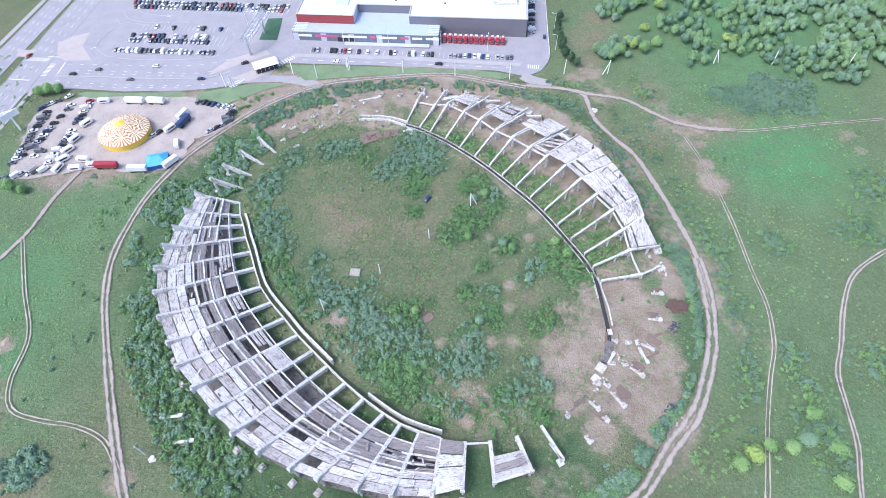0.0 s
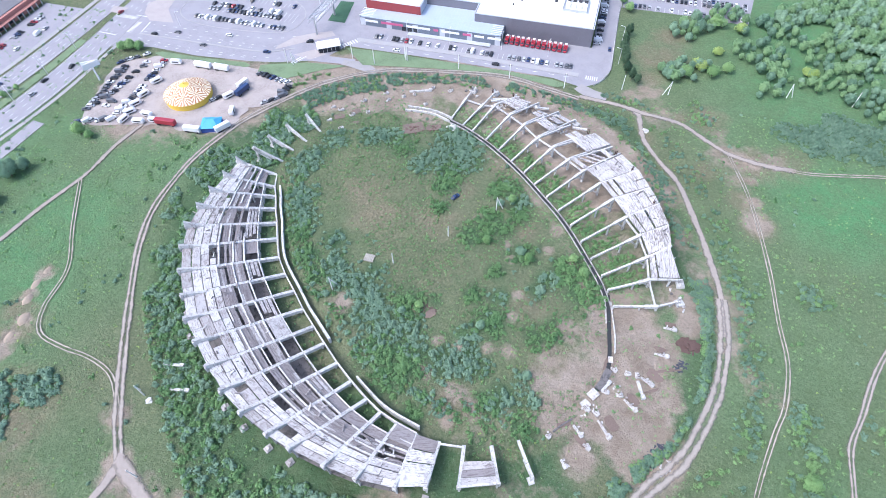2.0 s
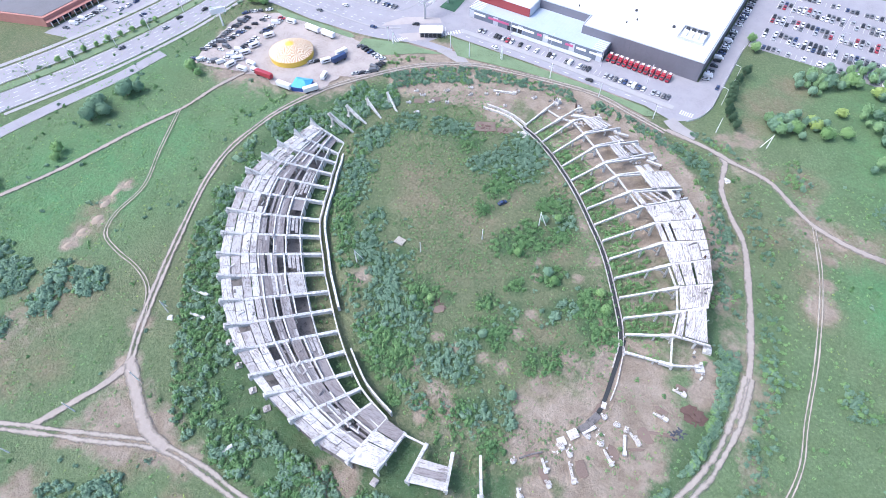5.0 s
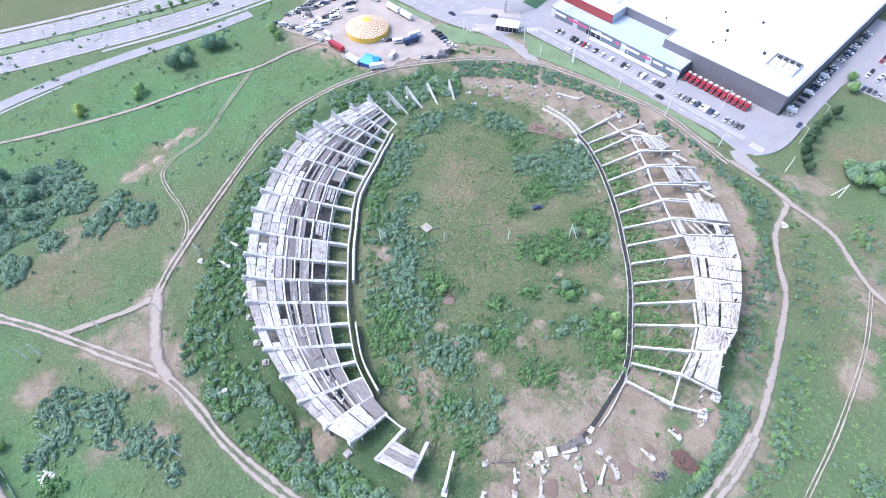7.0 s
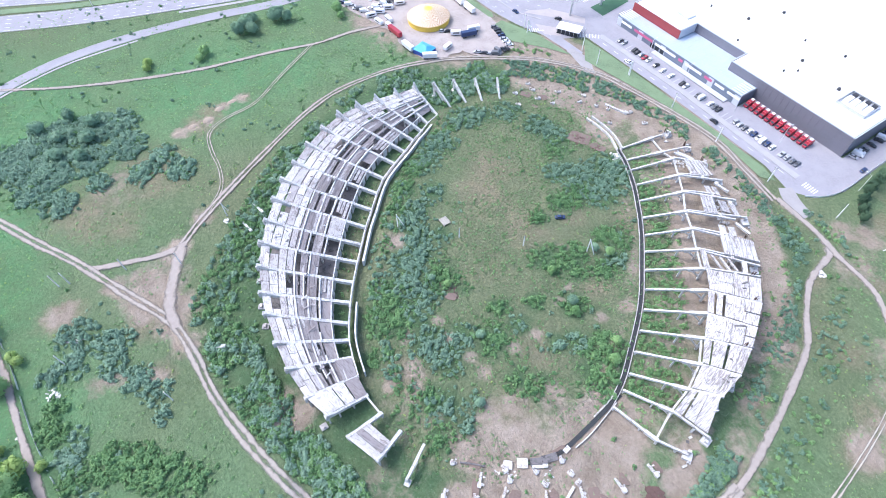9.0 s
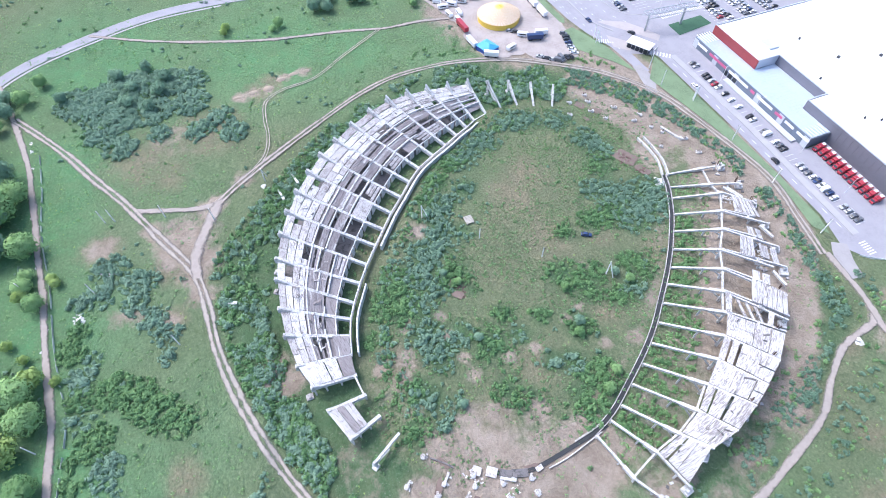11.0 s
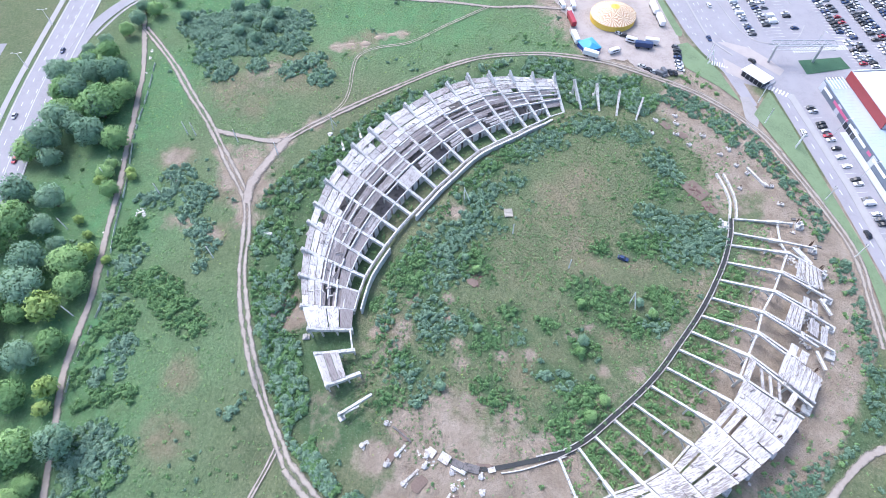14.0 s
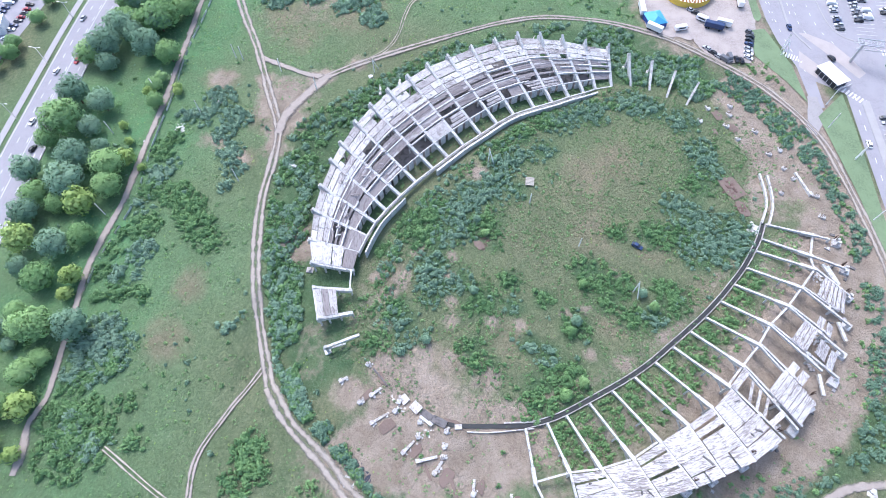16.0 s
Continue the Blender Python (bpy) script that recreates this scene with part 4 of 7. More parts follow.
# east stand: inner end, joint, outer end of each frame: x, y, x, y, z, x, y, z
EAST = [(-42, 218, -38, 235, 1.6, -36, 243, 2.0), (-34.8, 215.5, -28, 232, 2.2, -24, 243.5, 2.2), (-29, 212.5, -21.5, 231.5, 3.6, -12.4, 242, 2.4),
        (-21, 208, -12.4, 224.6, 4.6, -1.5, 239.5, 2.8), (-13.3, 202.5, -4, 218, 5.4, 9.7, 235.4, 2.8), (-5.7, 196.7, 4.2, 210.5, 5.4, 20.3, 230.5, 2.6),
        (1.5, 190.5, 12.3, 205.5, 5.6, 30, 221, 4.6), (7.7, 184.6, 20.7, 198.8, 5.8, 38.5, 214.2, 4.6), (14.3, 178, 28.3, 193, 6.2, 43.6, 207, 6.6),
        (20.8, 171.5, 36, 186.3, 6.4, 51.4, 197, 8.0), (27, 164.2, 42.6, 178.2, 6.6, 57, 187, 8.4), (32.6, 156.5, 49, 169.3, 6.8, 61.3, 178.6, 8.4),
        (37.8, 148.8, 55.4, 161, 6.6, 65.7, 167.8, 8.2), (42.9, 141.2, 59.4, 151.4, 5.6, 67.4, 157.6, 7.6), (46.1, 135, 61.3, 142.2, 3.2, 74, 146.4, 1.6),
        (48.7, 128, 65.2, 132, 0.6, 74, 137.6, -0.6)]
E_FOOT = 0.1
east = thing("east_stand", (35, 180, gz(35, 180)), "ruined low concrete grandstand with slender raking beams and fallen slabs", "grandstand")
E_IN, E_OUT = [], []
for x0, y0, x1, y1, z1, x2, y2, z2 in EAST:
    E_IN.append(Rib((x0, y0, x1, y1, z1), E_FOOT))
    e = Rib((x1, y1, x2, y2, z2), z1)
    E_OUT.append(e)
def spikes(p, turn, n=5, high=2.4):
    """Rusty bars standing out of a broken column."""
    for j in range(n):
        x, y = p.x + rnd.uniform(-0.5, 0.5), p.y + rnd.uniform(-0.5, 0.5)
        b = Build().tube((x, y, p.z - 0.4), (x + rnd.uniform(-0.2, 0.2), y + rnd.uniform(-0.2, 0.2), p.z + high * rnd.uniform(0.7, 1.1)), 0.11, 0.09, 5)
        part("rebar", b, RUST, east)


for k, (a, e) in enumerate(zip(E_IN, E_OUT)):
    raker(a.i, a.z0, a.o, a.z1, east, 0.7, 1.0)
    part("haunch", Build().beam(a.at(0.72, 0.12), a.at(1.0, 0.2), 1.15, 1.5), CONC, east)
    if k < 9:        # paired outer beams with a slot between them
        d = Vector((-(e.o[1] - e.i[1]), e.o[0] - e.i[0], 0)).normalized() * (1.0 if k > 2 else 0.0)
        for side in ((-1, 1) if k > 2 else (0,)):
            end = 1.0 if rnd.random() < 0.7 else rnd.uniform(0.6, 0.85)
            part("outer_beam", Build().beam(e.at(0.0, 0.1) + d * side * 0.4, e.at(end, 0.1) + d * side, 0.65, 0.9), CONC, east)
        if k > 2:
            part("cross_beam", Build().beam(e.at(0.55, 0.15) - d * 1.2, e.at(0.55, 0.15) + d * 1.2, 1.0, 0.8), CONC, east)
    else:
        part("outer_beam", Build().beam(e.at(0.0, 0.1), e.at(1.0, 0.1), 0.7, 0.9), CONC, east)
    for s in (0.02, 0.62):
        p = a.at(s)
        column(p.x, p.y, p.z - 0.6, east, 0.55, a.turn)
    p = e.at(0.0)
    column(p.x, p.y, p.z - 0.5, east, 0.8, a.turn)
    p = e.at(0.62)
    column(p.x, p.y, p.z - 0.4, east, 0.7, e.turn)
    p = a.at(0.8)
    part("brace", Build().beam((e.at(0).x, e.at(0).y, gz(*e.at(0).to_2d()) + 2.0), (p.x, p.y, p.z - 0.9), 0.5, 0.5), CONC, east)
    p = e.at(1.0)
    g0 = gz(p.x, p.y)
    d = Vector((-(e.o[1] - e.i[1]), e.o[0] - e.i[0], 0)).normalized()
    head = Build().box((p.x, p.y, g0 - 0.4), (3.0, 3.0, 1.5 + rnd.uniform(0, 0.4)), e.turn + rnd.uniform(-8, 8))
    part("footing", head, CONC, east)
    for side in (-0.9, 0.9):
        if rnd.random() < 0.85:
            t = p + d * side
            part("stub_column", Build().box((t.x, t.y, g0 + 0.8), (1.1, 0.8, max(0.8, min(2.4, e.z1 - g0)) + rnd.uniform(-0.4, 0.5)), e.turn), CONC, east)
    if k in (0, 1, 2, 6, 8, 9, 11):
        t = e.at(0.86)
        spikes(Vector((t.x + d.x, t.y + d.y, max(t.z, g0 + 1.5))), e.turn, 6)
    for _ in range(4 if k < 9 else 2):
        t = e.at(rnd.uniform(0.5, 1.15)) + d * rnd.uniform(-4, 4)
        v = Vector((rnd.uniform(-1, 1), rnd.uniform(-1, 1), 0)).normalized() * rnd.uniform(0.8, 2.2)
        z = gz(t.x, t.y) + 0.5
        part("fallen_piece", Build().beam((t.x, t.y, z), (t.x + v.x, t.y + v.y, z + rnd.uniform(-0.2, 0.5)), rnd.uniform(0.5, 1.2), rnd.uniform(0.4, 0.7)), rnd.choice((CONC, CONC_PLANK, CONC_DARK)), east)
for k in range(15):
    a, c = E_IN[k], E_IN[k + 1]
    if k not in (8, 9, 10):
        part("tie_beam", Build().beam(a.at(0.97, -0.6), c.at(0.97, -0.6), 0.6, 0.7), CONC, east)
    r, q = E_OUT[k], E_OUT[k + 1]
    def slab(s0, s1, w0, w1, dz, tilt=0.0, mat=CONC_SLAB):
        part("deck_slab", panel(Build(), r, q, s0, s1, w0, w1, dz, 0.35, tilt), mat, east)

    if k == 6:
        for j in range(7):
            slab(0.42 + 0.08 * j, 0.492 + 0.08 * j, 0.03 + rnd.uniform(-0.02, 0.03), 0.97, 0.7 + rnd.uniform(-0.06, 0.06))
    elif k == 2:
        for j in range(6):
            slab(0.25 + 0.1 * j, 0.33 + 0.1 * j, 0.08, 0.92, 0.35 + rnd.uniform(0, 0.3), rnd.uniform(-0.2, 0.2))
    elif k == 4:
        for j in range(4):
            slab(0.28 + 0.06 * j, 0.33 + 0.06 * j, 0.1, 0.95, 0.4 + rnd.uniform(-0.2, 0.1))
        slab(0.62, 0.78, 0.2, 0.75, -0.2, -0.7)
        slab(0.8, 0.9, 0.3, 0.95, 0.2, -0.3)
    elif k == 1:
        for j in range(2):
            part("fallen_beam", Build().beam(span(r, q, 0.25 + 0.12 * j, 0.3, 0.3), span(r, q, 0.6 + 0.12 * j, 0.8, -0.6), 1.1, 0.8), CONC, east)
    elif k in (3, 5):
        for j in range(2):
            slab(0.45 + 0.16 * j, 0.56 + 0.16 * j, 0.55, 0.98, 0.3, rnd.uniform(-0.6, 0.3))
        part("fallen_beam", Build().beam(span(r, q, 0.8, 0.2, -0.8), span(r, q, 1.0, 0.6, -0.9), 1.0, 0.8), CONC, east)
    elif k == 7:
        for j in range(3):
            part("fallen_beam", Build().beam(span(r, q, 0.2 + 0.14 * j, 0.1, -0.4), span(r, q, 0.35 + 0.14 * j, 0.95, 0.1), 0.8, 0.6), CONC_PLANK, east)
        slab(0.0, 0.1, 0.04, 0.96, 0.4)
        slab(0.7, 0.78, 0.1, 0.9, -0.2, 0.4)
    elif 8 <= k <= 13:
        cuts = {8: (0.03, 0.5, 0.78, 1.0), 9: (0.0, 0.13, 0.17, 0.3, 0.34, 0.7, 1.0), 10: (0.0, 0.4, 0.52, 0.8, 1.0),
                11: (0.0, 0.17, 0.21, 0.5, 0.56, 0.78, 1.0), 12: (0.0, 0.45, 0.75, 1.0), 13: (0.02, 0.22, 0.27, 0.55, 0.92)}[k]
        miss = {8: (), 9: (1, 3), 10: (), 11: (1, 3), 12: (), 13: (1,)}[k]
        for j, (s0, s1) in enumerate(zip(cuts, cuts[1:])):
            if j in miss:
                continue
            mid = 0.5 if rnd.random() < 0.3 else 0.97
            for w0, w1 in ((0.02, mid), (mid + 0.01, 0.98))[:1 if mid > 0.9 else 2]:
                slab(s0, s1 - rnd.uniform(0.006, 0.02), w0 + rnd.uniform(0, 0.03), w1 - rnd.uniform(0, 0.03), 0.4 + rnd.uniform(-0.12, 0.14), rnd.uniform(-0.12, 0.12), CONC_SLAB if rnd.random() < 0.92 else CONC_PLANK)
        for _ in range(5):
            s, w, an = rnd.uniform(0.05, 0.9), rnd.uniform(0.1, 0.8), rnd.uniform(0, 3.1)
            p = span(r, q, s, w, 0.75)
            v = Vector((math.cos(an), math.sin(an), 0.03)) * rnd.uniform(0.8, 2.4)
            part("loose_plank", Build().beam(p, p + v, rnd.uniform(0.25, 0.6), 0.25), rnd.choice((CONC_DARK, CONC_PLANK, CONC)), east)

# the narrow drain channel along the east rim
for away, h, name in ((0.3, 0.8, "wall_east"), (2.1, 0.6, "wall_east_inner")):
    wall_run(name, inner_wall(E_IN, away), lambda x, y, h=h: gz(x, y) + h, 0.3, CONC_PLANK, "pale concrete channel wall along the arena rim")
ch = [((a[0] + b[0]) / 2, (a[1] + b[1]) / 2) for a, b in zip(inner_wall(E_IN, 0.2), inner_wall(E_IN, 2.3))]
# strip laid above the ground; its black paints in the shade of a trench
strip("channel_floor", ch, 1.35, 0.3, TRENCH_SHADE, "near-black floor strip standing in for deep shade in a drain channel", "channel")
wall_run("wall_north", [(-66.5, 218.5), (-58, 219.5), (-50, 219), (-42, 216)], lambda x, y: gz(x, y) + 1.3, 0.7, CONC, "pale concrete wall stub at the arena rim")
wall_run("wall_north", [(-66, 221.5), (-58, 222), (-50, 221.5), (-41, 218.5)], lambda x, y: gz(x, y) + 1.3, 0.7, CONC, "pale concrete wall stub at the arena rim")


# ---- shopping hall ----
CLAD_GREY = simple("grey_cladding", (0.19, 0.185, 0.22), 0.5, 0.2, 0.12, 0.3)
CLAD_BLUE = simple("blue_grey_cladding", (0.17, 0.2, 0.25), 0.45, 0.3, 0.12, 0.3)
CLAD_LIGHT = simple("pale_cladding", (0.55, 0.57, 0.62), 0.5, 0.2, 0.1, 0.3)
ROOF_WHITE = simple("white_roof", (0.78, 0.78, 0.79), 0.6, 0.0, 0.06, 0.3)
ROOF_METAL = simple("metal_roof", (0.5, 0.57, 0.66), 0.45, 0.2, 0.1, 0.3)
RED = simple("red_panel", (0.27, 0.045, 0.05), 0.5, 0.0, 0.2, 0.8)
PINK = simple("pink_sign", (0.55, 0.12, 0.25), 0.5, 0.0, 0.2, 0.8)
WHITE = simple("white_paint", (0.8, 0.8, 0.8), 0.5, 0.0, 0.1, 0.8)
STEEL = simple("galvanised_steel", (0.5, 0.51, 0.53), 0.45, 0.6, 0.2, 1.0)
DARK = simple("dark_metal", (0.05, 0.05, 0.055), 0.6, 0.2, 0.3, 1.0)
GLASS = simple("dark_glass", (0.03, 0.035, 0.045), 0.1, 0.0, 0.1, 1.0)


def build_hall():
    hall = thing("shopping_hall", (-50, 310, 0), "large grey shopping hall with white flat roof and red corner block", "shopping hall")
    plan = [(-117, 298), (-83, 298), (-83, 311), (-50, 311), (-50, 299.5), (19, 299.5), (19, 470), (-117, 470)]
    part("main_block", Build().prism(plan, -2, 11.0), CLAD_GREY, hall)
    inset = [(-116.3, 298.7), (-83.7, 298.7), (-83.7, 311.7), (-49.3, 311.7), (-49.3, 300.2), (18.3, 300.2), (18.3, 469), (-116.3, 469)]
    part("roof", Build().prism(inset, 11.0, 11.15), ROOF_WHITE, hall)
    par = Build()
    for a, b in zip(plan, plan[1:] + plan[:1]):
        par.beam((*a, 11.5), (*b, 11.5), 0.5, 0.49)
    part("parapet", par, CLAD_LIGHT, hall)
    part("front_block", Build().prism([(-118, 287.5), (-31.5, 287.5), (-31.5, 299.4), (-49.9, 299.4), (-49.9, 310.9), (-82.9, 310.9), (-82.9, 297.9), (-118, 297.9)], -2, 6.0), CLAD_BLUE, hall)
    part("front_roof", Build().prism([(-117.5, 288), (-32, 288), (-32, 299.3), (-50.1, 299.3), (-50.1, 310.8), (-82.7, 310.8), (-82.7, 297.8), (-117.5, 297.8)], 6.0, 6.15), ROOF_METAL, hall)
    seams = Build()
    for k in range(43):
        x = -116.5 + k * 2.0
        y1 = 310.6 if -82.5 < x < -50.3 else 297.5
        seams.box((x, (288.2 + y1) / 2, 6.15), (0.1, y1 - 288.2, 0.07))
    part("roof_seams", seams, CLAD_LIGHT, hall)
    part("red_panel", Build().box((-100, 297.75, 6.4), (34.4, 0.4, 4.9)), RED, hall)
    part("red_panel", Build().box((-82.8, 304.4, 6.4), (0.36, 12.6, 4.9)), CLAD_LIGHT, hall)
    # facade panels
    for k in range(26):
        part("facade_panel", Build().box((-116.2 + 3.32 * k, 287.38, 0.2), (3.2, 0.2, 5.5)), CLAD_BLUE if k % 5 else CLAD_LIGHT, hall)
    for k in range(15):
        part("facade_panel", Build().box((-29 + 3.25 * k, 299.38, 3.6), (3.15, 0.2, 7.2)), CLAD_GREY, hall)
    # signs as plain bars
    x = -115.0
    for w, m in ((9, WHITE), (15, PINK), (16, WHITE), (4, PINK), (12, WHITE), (6, PINK), (7, WHITE), (9, WHITE)):
        part("sign", Build().box((x + w / 2, 287.2, 3.7), (w - 1.2, 0.25, 1.3)), m, hall)
        x += w + 0.9
    for x0 in (-90, -86.5, -83):
        part("entrance_glass", Build().box((x0, 287.2, 0.6), (2.6, 0.3, 3.0)), GLASS, hall)
    part("canopy", Build().box((-62, 285.4, 0.9), (50, 3.2, 0.3)), CLAD_LIGHT, hall)
    for k in range(6):
        part("roof_frame", Build().beam((-118.2, 288 + k * 1.6, 7.2), (-110, 288 + k * 1.6, 7.2), 0.3, 0.3), WHITE, hall)
        part("roof_frame", Build().beam((-38, 288 + k * 1.8, 7.0), (-31.6, 288 + k * 1.8, 7.0), 0.25, 0.3), WHITE, hall)
    for x, y, r in ((-70, 337, 0.9), (-63, 358, 0.9), (-30, 329, 0.9), (-6, 324, 1.0), (-30, 314, 0.5), (-26, 320, 0.5), (-40, 345, 0.5), (-90, 330, 0.6), (-20, 350, 0.7), (-60, 316, 0.5)):
        part("roof_vent", Build().tube((x, y, 11.15), (x, y, 12.1), r, r * 0.8, 10), DARK, hall)
    plant = thing("roof_plant", (6, 321, 11.15), "pale metal ventilation units in a low frame on the roof", "ventilation unit")
    fr = Build()
    for a, b in (((-1, 314.5), (13, 314.5)), ((13, 314.5), (13, 327.5)), ((13, 327.5), (-1, 327.5)), ((-1, 327.5), (-1, 314.5))):
        fr.beam((*a, 12.5), (*b, 12.5), 0.5, 1.35)
    part("frame", fr, STEEL, plant)
    for k in range(4):
        part("fan_unit", Build().box((1.4 + 3.3 * k, 320.5, 11.15), (2.4, 5.0, 1.6)), WHITE, plant)
        part("fan_unit", Build().box((1.4 + 3.3 * k, 325.5, 11.15), (2.0, 2.4, 1.2)), DARK, plant)
    box = thing("roof_box", (-92, 312, 11.15), "pale roof light box on the white roof", "roof box")
    part("body", Build().box((-92, 312, 11.15), (8, 6, 1.0)), CLAD_LIGHT, box)


build_hall()


# ---- circus ----
def build_tent():
    tent = thing("circus_tent", (-181.9, 198.7, gz(-182, 199)), "round cream and orange star-patterned circus tent with yellow sides", "circus tent")
    R, wall_h = 12.4, 3.3
    YEL = simple("yellow_canvas", (0.72, 0.5, 0.08), 0.7, 0.0, 0.15, 0.6)
    CREAM = simple("cream_canvas", (0.86, 0.79, 0.6), 0.7, 0.0, 0.12, 0.6)
    ORANGE = simple("orange_canvas", (0.34, 0.12, 0.03), 0.7, 0.0, 0.15, 0.6)
    cx, cy = -181.9, 198.7
    g0 = gz(cx, cy)
    n = 48
    side = Build()
    for i in range(n):
        a0, a1 = i * math.tau / n, (i + 1) * math.tau / n
        r0 = R - 0.25
        k = len(side.v)
        side.v += [(cx + r0 * math.cos(a), cy + r0 * math.sin(a), z) for a, z in ((a0, g0), (a1, g0), (a1, g0 + wall_h), (a0, g0 + wall_h))]
        side.f.append((k, k + 1, k + 2, k + 3))
    part("side_wall", side, YEL, tent)
    # the roof in eight sectors: rays round the top, a ring of stars below
    def at(i, r):
        z = wall_h + 5.4 * (1 - r) ** 0.85
        ang = i * math.tau / 32
        return (cx + R * r * math.cos(ang), cy + R * r * math.sin(ang), g0 + z)

    for sector in range(8):
        g, tint = Build(), []

        def tri(p, q, r, m):
            k = len(g.v)
            g.v += [p, q, r]
            up = (Vector(q) - Vector(p)).cross(Vector(r) - Vector(p)).z > 0
            g.f.append((k, k + 1, k + 2) if up else (k, k + 2, k + 1))
            tint.append(m)

        i0 = sector * 4
        for j in range(4):
            tri(at(i0 + j, 0.03), at(i0 + j, 0.2), at(i0 + j + 1, 0.2), 2)
            tri(at(i0 + j, 0.03), at(i0 + j + 1, 0.03), at(i0 + j + 1, 0.2), 2)
        mid = at(i0 + 2, 0.66)
        edge = [at(i0 + u, 0.2) for u in (0, 2, 4)] + [at(i0 + 4, r) for r in (0.4, 0.6, 0.8)] + [at(i0 + u, 1.0) for u in (4, 3.2, 2.4, 1.6, 0.8, 0)] + [at(i0, r) for r in (0.8, 0.6, 0.4)]
        for k in range(len(edge)):
            p, q = edge[k], edge[(k + 1) % len(edge)]
            h = tuple((Vector(p) + Vector(q)) / 2)
            tri(mid, p, h, 1)
            tri(mid, h, q, 0)
        gore = part("canvas_gore", g, CREAM, tent)
        gore.data.materials.append(ORANGE)
        gore.data.materials.append(YEL)
        gore.data.polygons.foreach_set("material_index", tint)
    val = Build()
    for i in range(n * 2):
        a0, a1 = i * math.pi / n, (i + 1) * math.pi / n
        k = len(val.v)
        val.v += [(cx + (R + 0.05) * math.cos(a), cy + (R + 0.05) * math.sin(a), g0 + z) for a, z in ((a0, wall_h), (a1, wall_h), ((a0 + a1) / 2, wall_h - 0.9))]
        val.f.append((k + 1, k, k + 2))
    part("valance", val, YEL, tent)


build_tent()


# ---- plants ----
def leaves(rng, n, rx, ry, rz, size, hollow=0.55, dome=True):
    """Corners of n small leaf tufts over one lumpy clump, and the way each one faces."""
    d = rng.normal(size=(n, 3))
    d /= np.linalg.norm(d, axis=1)[:, None]
    if dome:
        d[:, 2] = np.abs(d[:, 2]) * 1.0 - 0.15
    lump = 1 + 0.2 * np.sin(d[:, 0] * 5 + rng.uniform(0, 6)) * np.sin(d[:, 1] * 4 + rng.uniform(0, 6)) + 0.1 * np.sin(d[:, 2] * 7 + d[:, 0] * 6)
    r = (hollow + (1 - hollow) * rng.random(n) ** 0.6) * lump
    c = d * r[:, None] * np.array([rx, ry, rz])
    nrm = d + rng.normal(size=(n, 3)) * 0.35
    nrm[:, 2] += 0.25
    nrm /= np.linalg.norm(nrm, axis=1)[:, None]
    t = np.cross(nrm, rng.normal(size=(n, 3)))
    t /= np.linalg.norm(t, axis=1)[:, None]
    b = np.cross(nrm, t)
    s = size * rng.uniform(0.6, 1.4, n)[:, None]
    v = np.stack([c - t * s, c + t * s * 0.7 - b * s * 0.7, c + t * s * 0.6 + b * s * 0.75], 1)
    v[:, 2] += nrm * s * 0.25
    face = d * 0.65 + nrm * 0.4 + np.array([0, 0, 0.12])
    return v, face / np.linalg.norm(face, axis=1)[:, None]


def joined(lumps):
    return np.concatenate([v for v, _ in lumps]), np.concatenate([n for _, n in lumps])


def tufts_mesh(name, v, face, material):
    """A mesh of loose leaf tufts, shaded by the clump that they belong to."""
    n = len(v)
    me = bpy.data.meshes.new(name)
    me.from_pydata(v.reshape(-1, 3), [], np.arange(n * 3).reshape(n, 3))
    me.shade_smooth()
    me.attributes.new("custom_normal", "FLOAT_VECTOR", "POINT").data.foreach_set("vector", np.repeat(face, 3, axis=0).astype(np.float32).ravel())
    me.materials.append(material)
    return me


RNG = np.random.default_rng(11)


def bush_proto():
    """A shrub of unit radius: a few leafy lumps."""
    out = []
    for k in range(6):
        a, q = RNG.uniform(0, math.tau), RNG.uniform(0.1, 0.75)
        c = np.array([q * math.cos(a), q * math.sin(a), RNG.uniform(0.0, 0.55) * (1.1 - q)])
        s = RNG.uniform(0.3, 0.58)
        v, face = leaves(RNG, 19, s, s, s * 1.2, 0.2, 0.5)
        out.append((v + c, face))
    return joined(out)


BUSH = [bush_proto() for _ in range(10)]
WEED = [leaves(RNG, 14, 1.0, 1.0, 0.6, 0.36) for _ in range(6)]


def thicket(name, spots, material, label, protos=None):
    """Many shrubs as one mesh; spots: x, y, radius."""
    out = []
    protos = protos or BUSH
    for x, y, r in spots:
        p, face = protos[int(RNG.integers(len(protos)))]
        a = RNG.uniform(0, math.tau)
        rot = np.array([[math.cos(a), -math.sin(a), 0], [math.sin(a), math.cos(a), 0], [0, 0, 1]])
        q = (p.reshape(-1, 3) * np.array([r, r, r * RNG.uniform(0.8, 1.4)])) @ rot.T
        out.append(((q + np.array([x, y, gz(x, y) + 0.1])).reshape(-1, 3, 3), face @ rot.T))
    return tagged(new(name, tufts_mesh(name, *joined(out), material)), label, "shrubs", kind="stuff")


WAY_SPOTS = np.array(WAYS)


